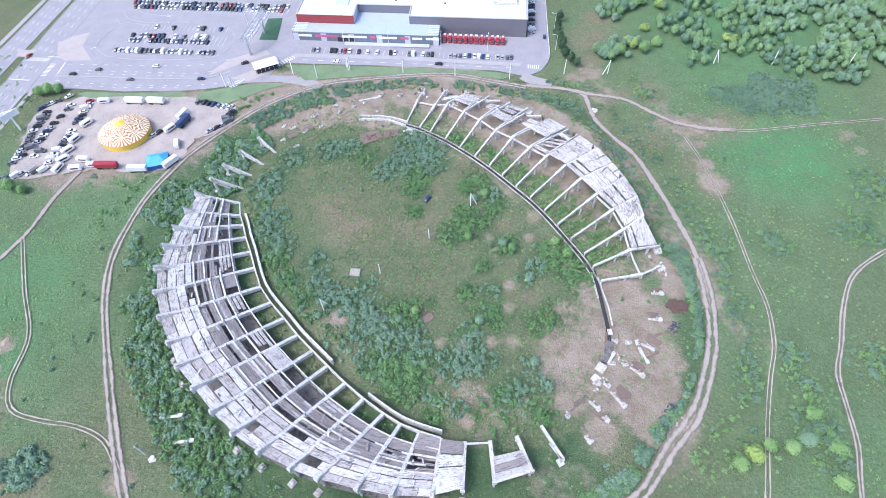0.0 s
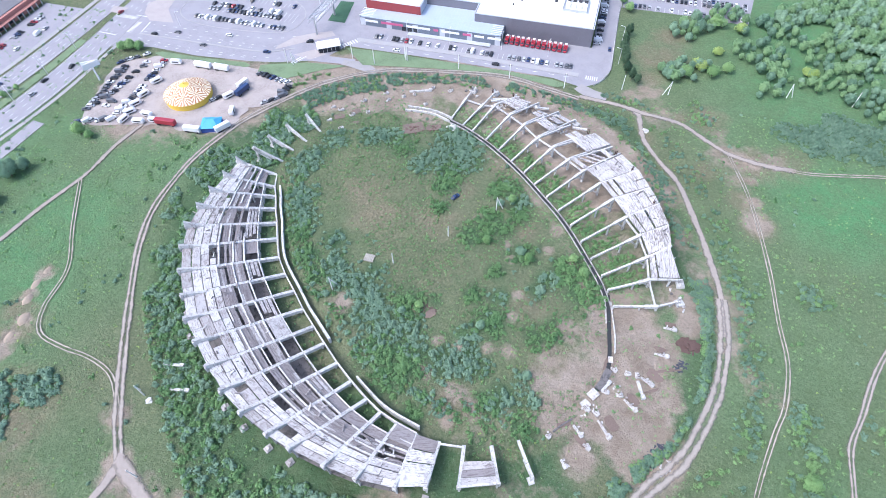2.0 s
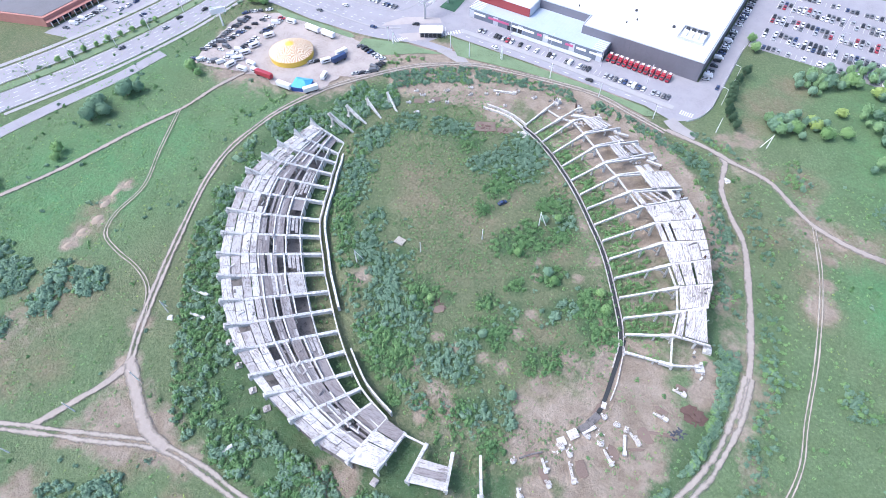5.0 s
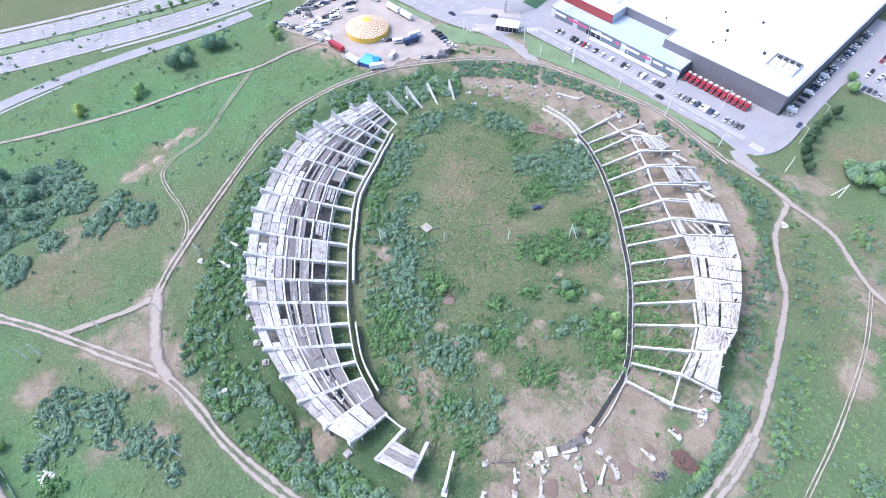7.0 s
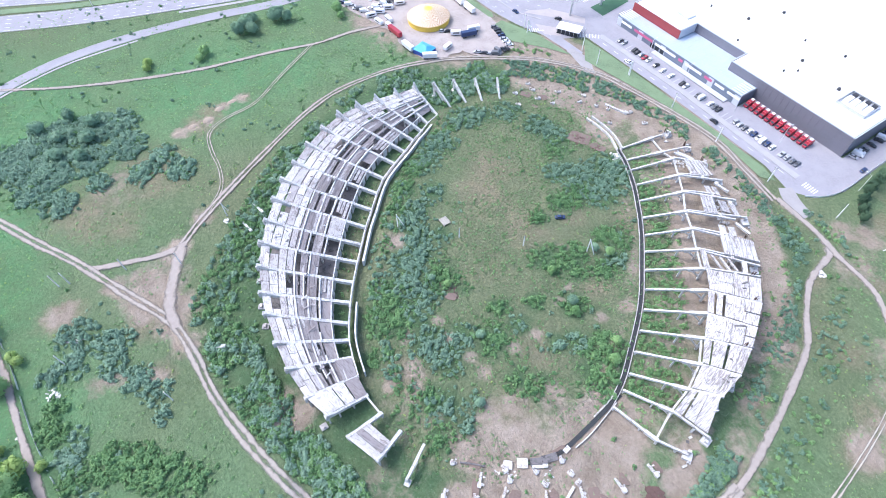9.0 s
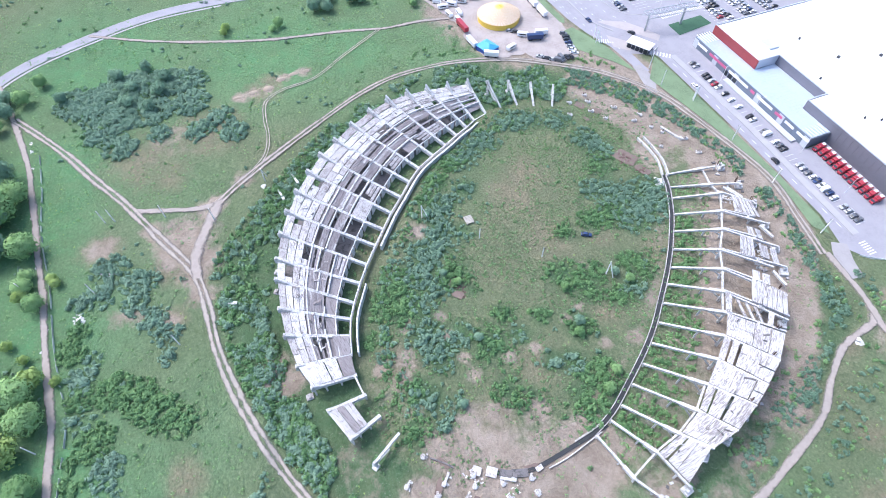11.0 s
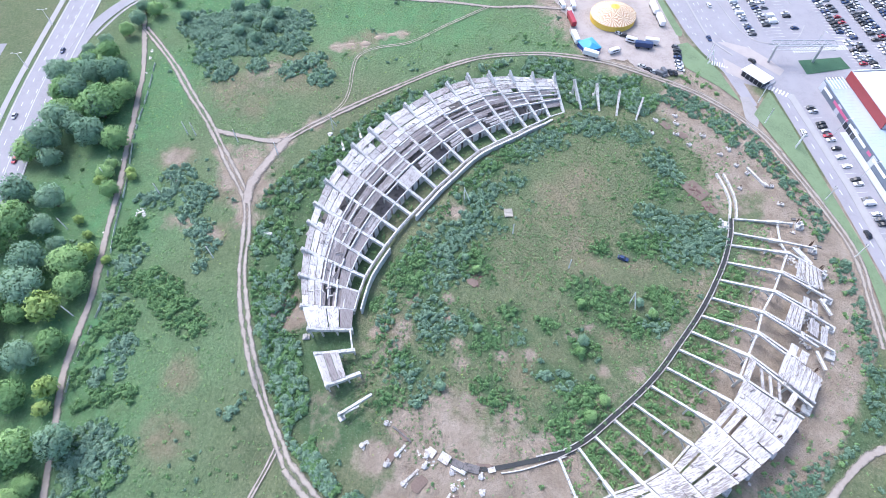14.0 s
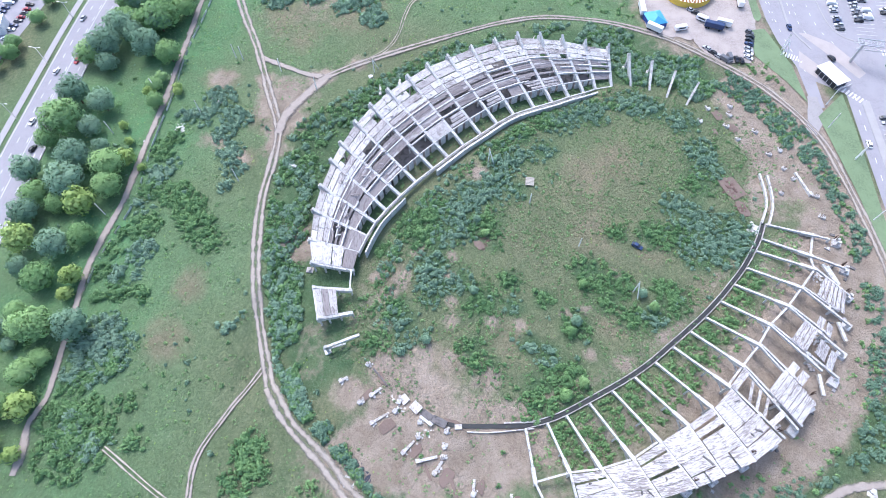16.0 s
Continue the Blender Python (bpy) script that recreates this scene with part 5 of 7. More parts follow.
def free(x, y, stands=True):
    """Whether plants may grow here: not on ways and roads, in buildings or in the stands."""
    if np.any(np.hypot(WAY_SPOTS[:, 0] - x, WAY_SPOTS[:, 1] - y) < WAY_SPOTS[:, 2] + 0.9):
        return False
    r, a = oval(x, y)
    edge = np.interp(a, (-150, -131, -118, -95, -75, -57), (1.2, 1.32, 1.53, 1.68, 1.62, 1.34))
    if stands and ((-150 < a < -57 and 0.94 < r < edge) or (50 < a < 132 and 1.0 < r < 1.72)):
        return False
    if y > 233 + 0.32 * max(0, min(x + 130, 70)) and -262 < x < 30 or y > 345 and x > 20:
        return False
    if -240 < x < -134 and 170 < y < 236:
        return False
    return True


def scatter(n, inside, sizes, stands=True, cut=-0.22):
    """Spots from a list of soft patches: x, y, radius; sizes: smallest and largest shrub."""
    got = []
    w = np.array([p[2] ** 2 for p in inside], float)
    w /= w.sum()
    for i in RNG.choice(len(inside), n, p=w):
        cx, cy, r = inside[i]
        a, d = RNG.uniform(0, math.tau), r * RNG.random() ** 0.6
        x, y = cx + d * math.cos(a), cy + d * math.sin(a)
        size = RNG.uniform(*sizes) * (1.15 - 0.4 * d / r)
        if free(x, y, stands) and noise.noise((x * 0.09, y * 0.09, 3.0)) > cut:
            got.append((x, y, size))
    return got


def belt_scatter(n, f0, f1, a0, a1, sizes, from_stand=True):
    """Spots between the stand and the ring track; f: 0 at the stand, 1 at the track."""
    got = []
    while len(got) < n:
        a, f = RNG.uniform(a0, a1), RNG.uniform(f0, f1)
        lo = float(stand_edge(a)) if from_stand else 0.0
        hi = float(track_radius(a)) * 0.965 if from_stand else float(track_radius(a))
        x, y = on_oval(lo + (hi - lo) * f, a)
        if noise.noise((x * 0.06, y * 0.06, 2.0)) > -0.25 and free(x, y, False):
            got.append((x, y, RNG.uniform(*sizes)))
    return got


def ring_scatter(n, r0, r1, a0, a1, sizes):
    got = []
    for _ in range(n):
        x, y = on_oval(RNG.uniform(r0, r1), RNG.uniform(a0, a1))
        if free(x, y) and noise.noise((x * 0.06, y * 0.06, 2.0)) > -0.22:
            got.append((x, y, RNG.uniform(*sizes)))
    return got


def field_scatter(n, sizes, cut, seed, box=(-320, 190, -80, 262)):
    got = []
    while len(got) < n:
        x, y = RNG.uniform(box[0], box[1]), RNG.uniform(box[2], box[3])
        if free(x, y) and noise.noise((x * 0.035, y * 0.035, seed)) + 0.5 * noise.noise((x * 0.11, y * 0.11, seed)) > cut:
            got.append((x, y, RNG.uniform(*sizes)))
    return got


WESTB = [(-203, -13, 11), (-202, 0, 13), (-198, 12, 11), (-180, -13, 13), (-178, 1, 12), (-171, -23, 10), (-195, 22, 11), (-176, 22, 10), (-159, 33, 9), (-146, 39, 7), (-154, 23, 7), (-159, 4, 6), (-156, -14, 8), (-188, -24, 11), (-198, -32, 13)]
SOUTH_GREY = [(-84, -22, 8), (-73, -11, 8), (-63, -13, 6), (-53, -7, 7), (-45, -3, 6), (-73, -26, 7), (-71, -34, 5), (-36, -3, 4), (8, -29, 7), (29, -29, 5), (37, -29, 5), (-2, -27, 6), (24, 17, 4), (72, -12, 6), (64, -24, 5), (71, -23, 5), (-43, -30, 5), (-37, -34, 6), (-22, -35, 5), (40, -27, 14)]
SOUTH_GREEN = [(-51, -37, 6), (-31, -34, 6), (-24, -16, 8), (-16, -9, 8), (-29, -23, 7), (-9, -2, 6), (-11, -37, 6), (-12, -29, 7), (-1, -39, 5), (17, -29, 5), (20, -36, 3), (17, -20, 4), (9, -39, 4), (51, -26, 4), (46, -18, 4), (57, -9, 4), (62, -19, 4), (69, -1, 5), (66, 38, 6), (72, 43, 5), (-58, -35, 5), (75, 37, 7), (70, -22, 15), (60, -36, 8)]
EASTB = [(118, 72, 12), (116, 100, 7), (124, 155, 8), (161, 167, 12), (177, 192, 12), (145, 102, 10), (118, 90, 7), (75, 262, 6), (82, 252, 6), (100, 150, 5), (96, 66, 7)]
NORTH_EAST = [(122, 253, 8), (132, 254, 8), (143, 255, 10), (154, 262, 10), (164, 263, 10), (149, 247, 9), (162, 248, 9), (134, 244, 7), (147, 267, 8)]
RIM = ring_scatter(300, 0.8, 0.9, -165, -25, (0.8, 1.7))
thicket("shrubs", scatter(1500, [(x, y, q * 1.2) for x, y, q in ARENA_GREY], (0.5, 1.9), True, -0.4) + RIM[::2], LEAF[0], "dense grey-green willow shrubs inside the arena")
thicket("shrubs", scatter(1400, [(x, y, q * 1.2) for x, y, q in ARENA_GREEN], (0.5, 1.8), True, -0.4) + RIM[1::2], LEAF[1], "dense green shrubs inside the arena")
thicket("shrubs", belt_scatter(1150, -0.03, 1.0, -178, -12, (0.7, 2.2)) + scatter(1800, WESTB, (0.9, 2.6), True, -0.5) + scatter(900, SOUTH_GREY, (0.7, 2.2), True, -0.5), LEAF[0], "dense grey-green shrubs round the stadium")
thicket("shrubs", belt_scatter(1150, -0.03, 1.0, -179, -10, (0.6, 2.0)) + scatter(1200, SOUTH_GREEN, (0.7, 2.2), True, -0.5) + scatter(250, WESTB, (0.8, 2.0)), LEAF[1], "dense green shrubs round the stadium")
thicket("shrubs", belt_scatter(330, 0.9, 0.975, 50, 122, (0.7, 1.6), False) + belt_scatter(330, 0.86, 0.98, -15, 52, (0.8, 1.8), False) + belt_scatter(260, 0.925, 0.985, 118, 178, (0.9, 1.9), False) + belt_scatter(160, 1.03, 1.1, 20, 150, (0.8, 1.6), False) + scatter(260, EASTB, (0.8, 2.2)) + scatter(700, NORTH_EAST, (0.9, 2.2), True, -0.6), LEAF[0], "dense grey-green shrubs along the dirt track")
thicket("shrubs", belt_scatter(240, 0.86, 0.98, -15, 122, (0.6, 1.5), False) + belt_scatter(100, 0.925, 0.985, 118, 178, (0.8, 1.7), False) + belt_scatter(160, 1.03, 1.12, -60, 170, (0.7, 1.5), False) + scatter(300, EASTB, (0.7, 1.8)), LEAF[1], "green shrubs along the dirt track")
CELLS = [(*span(a, c, s, w).to_2d(), z) for a, c in zip(E_IN[3:14], E_IN[4:15]) for s, w, z in RNG.uniform((0.05, 0.08, 0.6), (0.2 + 0.06 * E_IN.index(a), 0.92, 1.5), (10 + 3 * E_IN.index(a), 3))]
thicket("shrubs", CELLS, LEAF[1], "green shrubs growing between the raking beams")
PITS = [(*span(RIBS[k], RIBS[k + 1], s, w).to_2d(), z) for k in range(5, 22) for s, w, z in RNG.uniform((0.04, 0.12, 0.4), (0.17, 0.88, 0.9), (5, 3))]
thicket("shrubs", PITS, LEAF[1], "green shrubs growing inside the west stand")
thicket("shrubs", field_scatter(420, (0.6, 1.5), 0.18, 4.0), LEAF[0], "scattered grey-green shrubs in the meadow")
thicket("shrubs", field_scatter(420, (0.5, 1.4), 0.15, 9.0), LEAF[1], "scattered green shrubs in the meadow")
thicket("weeds", belt_scatter(3200, 0.0, 1.0, -178, -12, (0.35, 0.9)), LEAF[1], "tall green weeds between stand and track", WEED)
thicket("weeds", field_scatter(9000, (0.25, 0.75), -0.15, 5.0), LEAF[1], "tall green weeds in the meadow", WEED)
thicket("weeds", field_scatter(1500, (0.2, 0.5), 0.0, 6.0), LEAF[2], "pale yellow-green flowering weeds in the meadow", WEED)
thicket("weeds", [(x, y, s) for x, y, s in field_scatter(4200, (0.25, 0.75), -0.1, 7.0, (-115, 60, 55, 225)) if oval(x, y)[0] < 1.0], LEAF[1], "green weeds on the arena floor", WEED)
thicket("weeds", [(*span(a, c, s, w).to_2d(), z) for a, c in zip(E_IN, E_IN[1:]) for s, w, z in RNG.uniform((0.1, 0.08, 0.4), (0.8, 0.92, 1.1), (34, 3))],
        LEAF[1], "green weeds growing between the raking beams", WEED)


# trees
CROWNS = {}


def build_tree(kind):
    """One tree at the origin: a tapered trunk with limbs and a loose crown."""
    high, rx, n, size, mat, label = kind
    t = thing("tree", (0, 0, 0), label, "tree")
    tr = Build()
    tr.tube((0, 0, -0.5), (0.1, 0.05, high * 0.55), 0.05 * rx + 0.08, 0.03 * rx + 0.04, 7)
    for k in range(5):
        a = k * 2.4
        z = high * (0.28 + 0.06 * k)
        tr.tube((0, 0, z), (rx * 0.55 * math.cos(a), rx * 0.55 * math.sin(a), z + high * 0.22), 0.03 * rx + 0.03, 0.02, 5)
    part("trunk", tr, BARK, t, world=False)
    lumps, m = [], 17
    for k in range(m):
        # clumps spread over a dome, the top ones higher
        up = 0.95 - 1.1 * (k + 0.5) / m
        a, q = k * 2.4, math.sqrt(1 - up * up)
        s = rx * RNG.uniform(0.3, 0.44)
        c = np.array([rx * 0.68 * q * math.cos(a), rx * 0.68 * q * math.sin(a), high * 0.5 + 0.36 * high * up]) * RNG.uniform(0.88, 1.1)
        v, face = leaves(RNG, 2 * n // m, s, s, s * 0.95, size * 0.9, 0.78, False)
        face = face * 0.8 + np.array([q * math.cos(a), q * math.sin(a), up]) * 0.45
        lumps.append((v + c, face / np.linalg.norm(face, axis=1)[:, None]))
    v, face = leaves(RNG, n // 3, rx * 0.66, rx * 0.66, high * 0.3, size * 1.5, 0.8, False)
    lumps.append((v + np.array([0, 0, high * 0.5]), face))
    CROWNS[label] = joined(lumps)
    ob = new("crown", tufts_mesh("crown", *CROWNS[label], mat))
    ob.parent = t
    return t


TREE_KINDS = [(9.5, 5.4, 1500, 0.38, TREE_LEAF[1], "broad green deciduous tree with full crown"), (8.5, 4.8, 1250, 0.37, TREE_LEAF[1], "green deciduous tree with rounded crown"),
              (10.0, 5.2, 1450, 0.38, TREE_LEAF[0], "grey-green deciduous tree with dense crown"), (6.5, 3.4, 760, 0.33, TREE_LEAF[1], "young green deciduous tree in grass"),
              (6.0, 3.2, 720, 0.33, TREE_LEAF[0], "young grey-green willow tree in grass"), (6.5, 3.2, 460, 0.42, LEAF[2], "bright yellow-green deciduous tree in grass"),
              (9.0, 2.3, 520, 0.38, LEAF[3], "slender dark green conifer in grass"), (4.2, 1.6, 260, 0.3, TREE_LEAF[1], "small street tree with green crown")]
TREE_KINDS += [(5.6, 1.9, 240, 0.38, TREE_LEAF[2], "young green birch in a dense thicket"), (5.0, 1.9, 240, 0.4, TREE_LEAF[0], "young grey-green willow in a dense thicket"),
               (7.5, 2.7, 400, 0.42, TREE_LEAF[0], "grey-green tree above young woodland")]
TREE_PROTO = [None] * len(TREE_KINDS)


def plant_tree(k, x, y, size=1.0, group=""):
    m = Matrix.LocRotScale((x, y, gz(x, y)), Euler((0, 0, RNG.uniform(0, 6.28))), (size, size, size * RNG.uniform(0.85, 1.1)))
    if TREE_PROTO[k] is None:
        t = TREE_PROTO[k] = build_tree(TREE_KINDS[k])
        t.matrix_basis = m
    else:
        t = TREE_PROTO[k]
        keep = t.scale.copy()
        t.scale = (1, 1, 1)
        t = copy_thing(t, m)
        TREE_PROTO[k].scale = keep
    if group:
        t["group"] = group
    return t


def far_wood(spots, k, label):
    """Distant trees joined into one mesh of crowns."""
    if TREE_PROTO[k] is None:
        return
    v, face = CROWNS[TREE_KINDS[k][5]]
    out = []
    for x, y in spots:
        s = RNG.uniform(0.7, 1.4)
        out.append((v * s + np.array([x, y, gz(x, y)]), face))
    return tagged(new("far_trees", tufts_mesh("far_trees", *joined(out), TREE_KINDS[k][4])), label, "trees", kind="stuff")


def wood(n, inside, kinds, gap, group, cut=-0.6, keep=10 ** 6):
    spots, tries = [], 0
    while len(spots) < n and tries < 30000:
        tries += 1
        cx, cy, r = inside[int(RNG.integers(len(inside)))]
        a, d = RNG.uniform(0, math.tau), r * RNG.random() ** 0.5
        x, y = cx + d * math.cos(a), cy + d * math.sin(a)
        if all((x - p) ** 2 + (y - q) ** 2 > gap * gap for p, q in spots) and noise.noise((x * 0.05, y * 0.05, 8.0)) > cut:
            spots.append((x, y))
            if len(spots) <= keep:
                plant_tree(int(RNG.choice(kinds)), x, y, RNG.uniform(0.6, 1.3), group)
    rest = spots[keep:]
    if rest:
        far_wood(rest[::2], 8, "distant young green trees of a wood")
        far_wood(rest[1::2], 9, "distant young grey-green trees of a wood")


# the wood beside the southern road: x, y, crown radius
for k, crown_r, rows in ((0, 5.4, [(-101, -92, 7), (-128, -66, 10), (-105, -53, 6), (-141, -88, 7), (-58, -84, 9), (-48, -88, 5), (-37, -54, 7), (-27, -50, 6), (-19, -78, 6), (-3, -51, 5), (17, -59, 6), (36, -49, 7), (36, -57, 5), (52, -47, 5), (46, -44, 4), (-86, -54, 4), (-76, -49, 4), (30, -62, 4), (-17, -68, 5), (-138, -58, 6)]),
                         (2, 5.2, [(-106, -85, 8), (-119, -83, 7), (-108, -65, 7), (-152, -78, 8), (-155, -94, 7), (-74, -86, 7), (-71, -72, 6), (-57, -72, 5), (-47, -63, 4), (-39, -70, 7), (-26, -67, 8), (-30, -87, 6), (-10, -78, 6), (3, -59, 6), (13, -69, 4), (34, -36, 6), (-96, -81, 5), (-116, -75, 6), (-151, -65, 7)]),
                         (5, 3.2, [(-43, -49, 4), (-40, -42, 2), (-17, -57, 6), (2, -73, 6), (14, -47, 4), (21, -47, 3), (63, -42, 5), (-84, -42, 2), (-53, -53, 2), (78, -38, 3)])):
    for x, y, r in rows:
        plant_tree(k, x, y, max(0.45, r / crown_r), "wood beside the road")
wood(26, [(-150, -79, 16), (-172, -80, 10), (-135, -76, 14)], [0, 2, 1, 2, 4, 3], 5.0, "wood beside the road", -0.2)
wood(30, [(65, -62, 20), (90, -60, 20), (48, -64, 12)], [0, 2, 1, 2, 5, 4, 3], 5.0, "wood beside the road", -0.2)
wood(470, [(167, 360, 17), (171, 327, 14), (159, 371, 14), (183, 377, 14), (146, 370, 12), (161, 341, 13), (132, 357, 10), (200, 345, 24), (225, 330, 26), (205, 300, 20), (235, 365, 24)], [8, 9, 9, 10], 2.6, "young wood north-east", -0.4, 20)
wood(150, [(115, 340, 13), (130, 327, 14), (122, 303, 12), (139, 303, 14), (156, 302, 14), (108, 315, 10), (165, 285, 12), (151, 327, 13), (115, 281, 7), (190, 285, 18)], [8, 9, 8], 4.0, "young wood north-east", -0.3, 14)
wood(60, [(64, 285, 6), (73, 290, 8), (80, 296, 6), (72, 328, 9), (83, 341, 9), (95, 353, 9)], [8, 9, 10, 8, 9], 3.0, "young wood north-east", -0.5, 30)
for x, y, k, s in ((39, 317, 6, 1.0), (38, 309, 6, 0.9), (37, 301, 6, 1.0), (38, 294, 6, 1.1), (39, 286, 6, 1.1), (41, 280, 6, 1.0), (44, 275, 6, 0.9), (47, 272, 6, 0.8),
                   (80, 294, 5, 1.0), (77, 297, 5, 0.8), (89, 311, 5, 0.9), (102, 337, 5, 1.1), (135, 304, 5, 0.8), (138, 302, 5, 0.9), (88, 340, 3, 1.2),
                   (72, 286, 3, 1.0), (86, 290, 3, 1.1), (94, 296, 3, 1.0), (200, 300, 5, 1.0), (94, 63, 5, 0.8), (99, 67, 3, 0.7), (88, 60, 3, 0.8),
                   (-231, 101, 2, 0.8), (-234, 107, 2, 0.9), (-238, 112, 2, 0.7), (-228, 108, 2, 0.7), (-232, 124, 2, 0.9), (-229, 130, 4, 1.0), (-236, 128, 4, 1.0), (-219, 158, 3, 1.0),
                   (-213, 157, 3, 0.7), (-239, 229, 3, 1.0), (-243, 227, 3, 0.9), (-234, 230, 3, 0.9), (-233, 49, 5, 0.8), (-228, 47, 5, 0.7), (-224, 78, 3, 0.9), (-221, 74, 3, 0.7), (-212, 3, 4, 1.0),
                   (-210, -12, 4, 1.2), (-198, -5, 4, 1.1), (-190, 8, 4, 1.2), (-186, -8, 4, 1.1), (-200, 12, 4, 1.2), (-178, 2, 4, 1.0), (-220, -50, 1, 0.8), (-208, -58, 1, 0.9), (-200, -66, 2, 0.9),
                   (-212, -66, 2, 0.8), (-190, -70, 1, 0.9), (-202, -40, 4, 1.0), (33, 352, 3, 0.8), (37, 344, 3, 0.9), (22, 91, 4, 0.6), (9, 144, 4, 0.7), (13, 142, 3, 0.6), (1, 106, 4, 0.6),
                   (-111, -59, 5, 1.0), (-87, -43.5, 5, 0.7), (-82, -55, 5, 0.9), (-92, -53, 3, 0.9), (-61, -59, 5, 0.7), (93, 64, 5, 0.9), (106, 67, 3, 0.8), (116, 79, 3, 0.9), (119, 57, 3, 0.9), (121, 68, 3, 0.9), (112, 70, 4, 0.9), (31, 147, 3, 0.6), (36, 141, 3, 0.7), (-6, 146, 3, 0.55), (-5, 168, 4, 0.6), (0, 172, 3, 0.6), (-24, 108, 3, 0.5), (-30, 104, 4, 0.5), (-60, 108, 4, 0.5)):
    plant_tree(k, x, y, s)
for k in range(9):
    plant_tree(7, -290 + 1.6 * k, 122 + 7.2 * k, RNG.uniform(0.85, 1.15), "street trees on the median")


# ---- vehicles ----
PAINT = {n: simple(n + "_car_paint", c, 0.3, 0.1, 0.06, 1.0) for n, c in (("white", (0.78, 0.78, 0.8)), ("silver", (0.42, 0.43, 0.46)), ("black", (0.025, 0.026, 0.03)), ("grey", (0.14, 0.145, 0.16)),
                                                                         ("red", (0.36, 0.035, 0.055)), ("blue", (0.03, 0.055, 0.14)))}
TYRE = simple("tyre_rubber", (0.03, 0.03, 0.03), 0.9, 0.0, 0.2, 4.0)


def loft(b, rows):
    """Joins cross-sections along x: x, half width, low, high."""
    s = len(b.v)
    for x, w, lo, hi in rows:
        c = 0.12 * min(w, hi - lo)
        b.v += [(x, -w + c, lo), (x, w - c, lo), (x, w, lo + c), (x, w, hi - c), (x, w - c, hi), (x, -w + c, hi), (x, -w, hi - c), (x, -w, lo + c)]
    for i in range(len(rows) - 1):
        for k in range(8):
            a, c = s + i * 8 + k, s + i * 8 + (k + 1) % 8
            b.f.append((a, c, c + 8, a + 8))
    b.f += [tuple(s + k for k in reversed(range(8))), tuple(s + (len(rows) - 1) * 8 + k for k in range(8))]
    return b


def wheels(t, xs, w, r=0.33):
    for x in xs:
        for y in (-w, w):
            part("wheel", Build().tube((x, y - 0.11, r), (x, y + 0.11, r), r, r, 10), TYRE, t, world=False)


def build_car(colour):
    t = thing("car", (0, 0, 0), f"{colour} parked passenger car on the ground", "car")
    part("body", loft(Build(), [(-2.2, 0.72, 0.35, 0.8), (-2.0, 0.84, 0.25, 0.95), (-0.2, 0.88, 0.22, 0.95), (1.1, 0.88, 0.22, 0.92), (1.9, 0.84, 0.25, 0.8), (2.2, 0.7, 0.35, 0.65)]), PAINT[colour], t, world=False)
    part("glazing", loft(Build(), [(-1.85, 0.74, 0.9, 0.97), (-1.25, 0.7, 0.9, 1.4), (0.2, 0.7, 0.9, 1.42), (1.05, 0.74, 0.88, 0.95)]), GLASS, t, world=False)
    part("roof", loft(Build(), [(-1.35, 0.66, 1.38, 1.44), (-1.0, 0.68, 1.38, 1.49), (0.0, 0.68, 1.38, 1.49), (0.25, 0.66, 1.38, 1.45)]), PAINT[colour], t, world=False)
    wheels(t, (-1.35, 1.35), 0.8)
    return t


def build_van(colour):
    t = thing("van", (0, 0, 0), f"{colour} parked van on the ground", "van")
    part("body", loft(Build(), [(-2.6, 0.9, 0.3, 2.0), (-2.5, 0.98, 0.28, 2.2), (1.0, 0.98, 0.28, 2.2), (1.35, 0.96, 0.28, 1.9), (1.8, 0.95, 0.3, 1.2), (2.6, 0.85, 0.35, 0.95)]), PAINT[colour], t, world=False)
    part("windscreen", loft(Build(), [(1.2, 0.86, 1.25, 2.0), (1.78, 0.86, 1.18, 1.26)]), GLASS, t, world=False)
    wheels(t, (-1.6, 1.7), 0.88, 0.36)
    return t


def build_caravan():
    t = thing("caravan", (0, 0, 0), "white caravan with dark windows", "caravan")
    part("body", loft(Build(), [(-3.1, 1.0, 0.7, 2.3), (-2.8, 1.15, 0.5, 2.7), (2.5, 1.15, 0.5, 2.7), (3.1, 1.0, 0.7, 2.0)]), PAINT["white"], t, world=False)
    for y in (-1.16, 1.16):
        part("window", Build().box((0, y, 1.4), (3.6, 0.06, 0.7)), GLASS, t, world=False)
    part("drawbar", Build().box((3.7, 0, 0.5), (1.4, 0.2, 0.12)), DARK, t, world=False)
    wheels(t, (-0.3,), 1.0, 0.35)
    return t


def build_trailer(colour, length):
    t = thing("lorry_trailer", (0, 0, 0), f"long {colour} circus box trailer", "trailer")
    part("box", loft(Build(), [(-length / 2, 1.2, 1.0, 3.5), (-length / 2 + 0.1, 1.25, 0.95, 3.6), (length / 2 - 0.1, 1.25, 0.95, 3.6), (length / 2, 1.2, 1.0, 3.5)]), PAINT[colour], t, world=False)
    part("chassis", Build().box((0, 0, 0.6), (length * 0.9, 1.0, 0.3)), DARK, t, world=False)
    wheels(t, (-length / 2 + 1.2, -length / 2 + 2.4, length / 2 - 1.5), 1.05, 0.48)
    return t


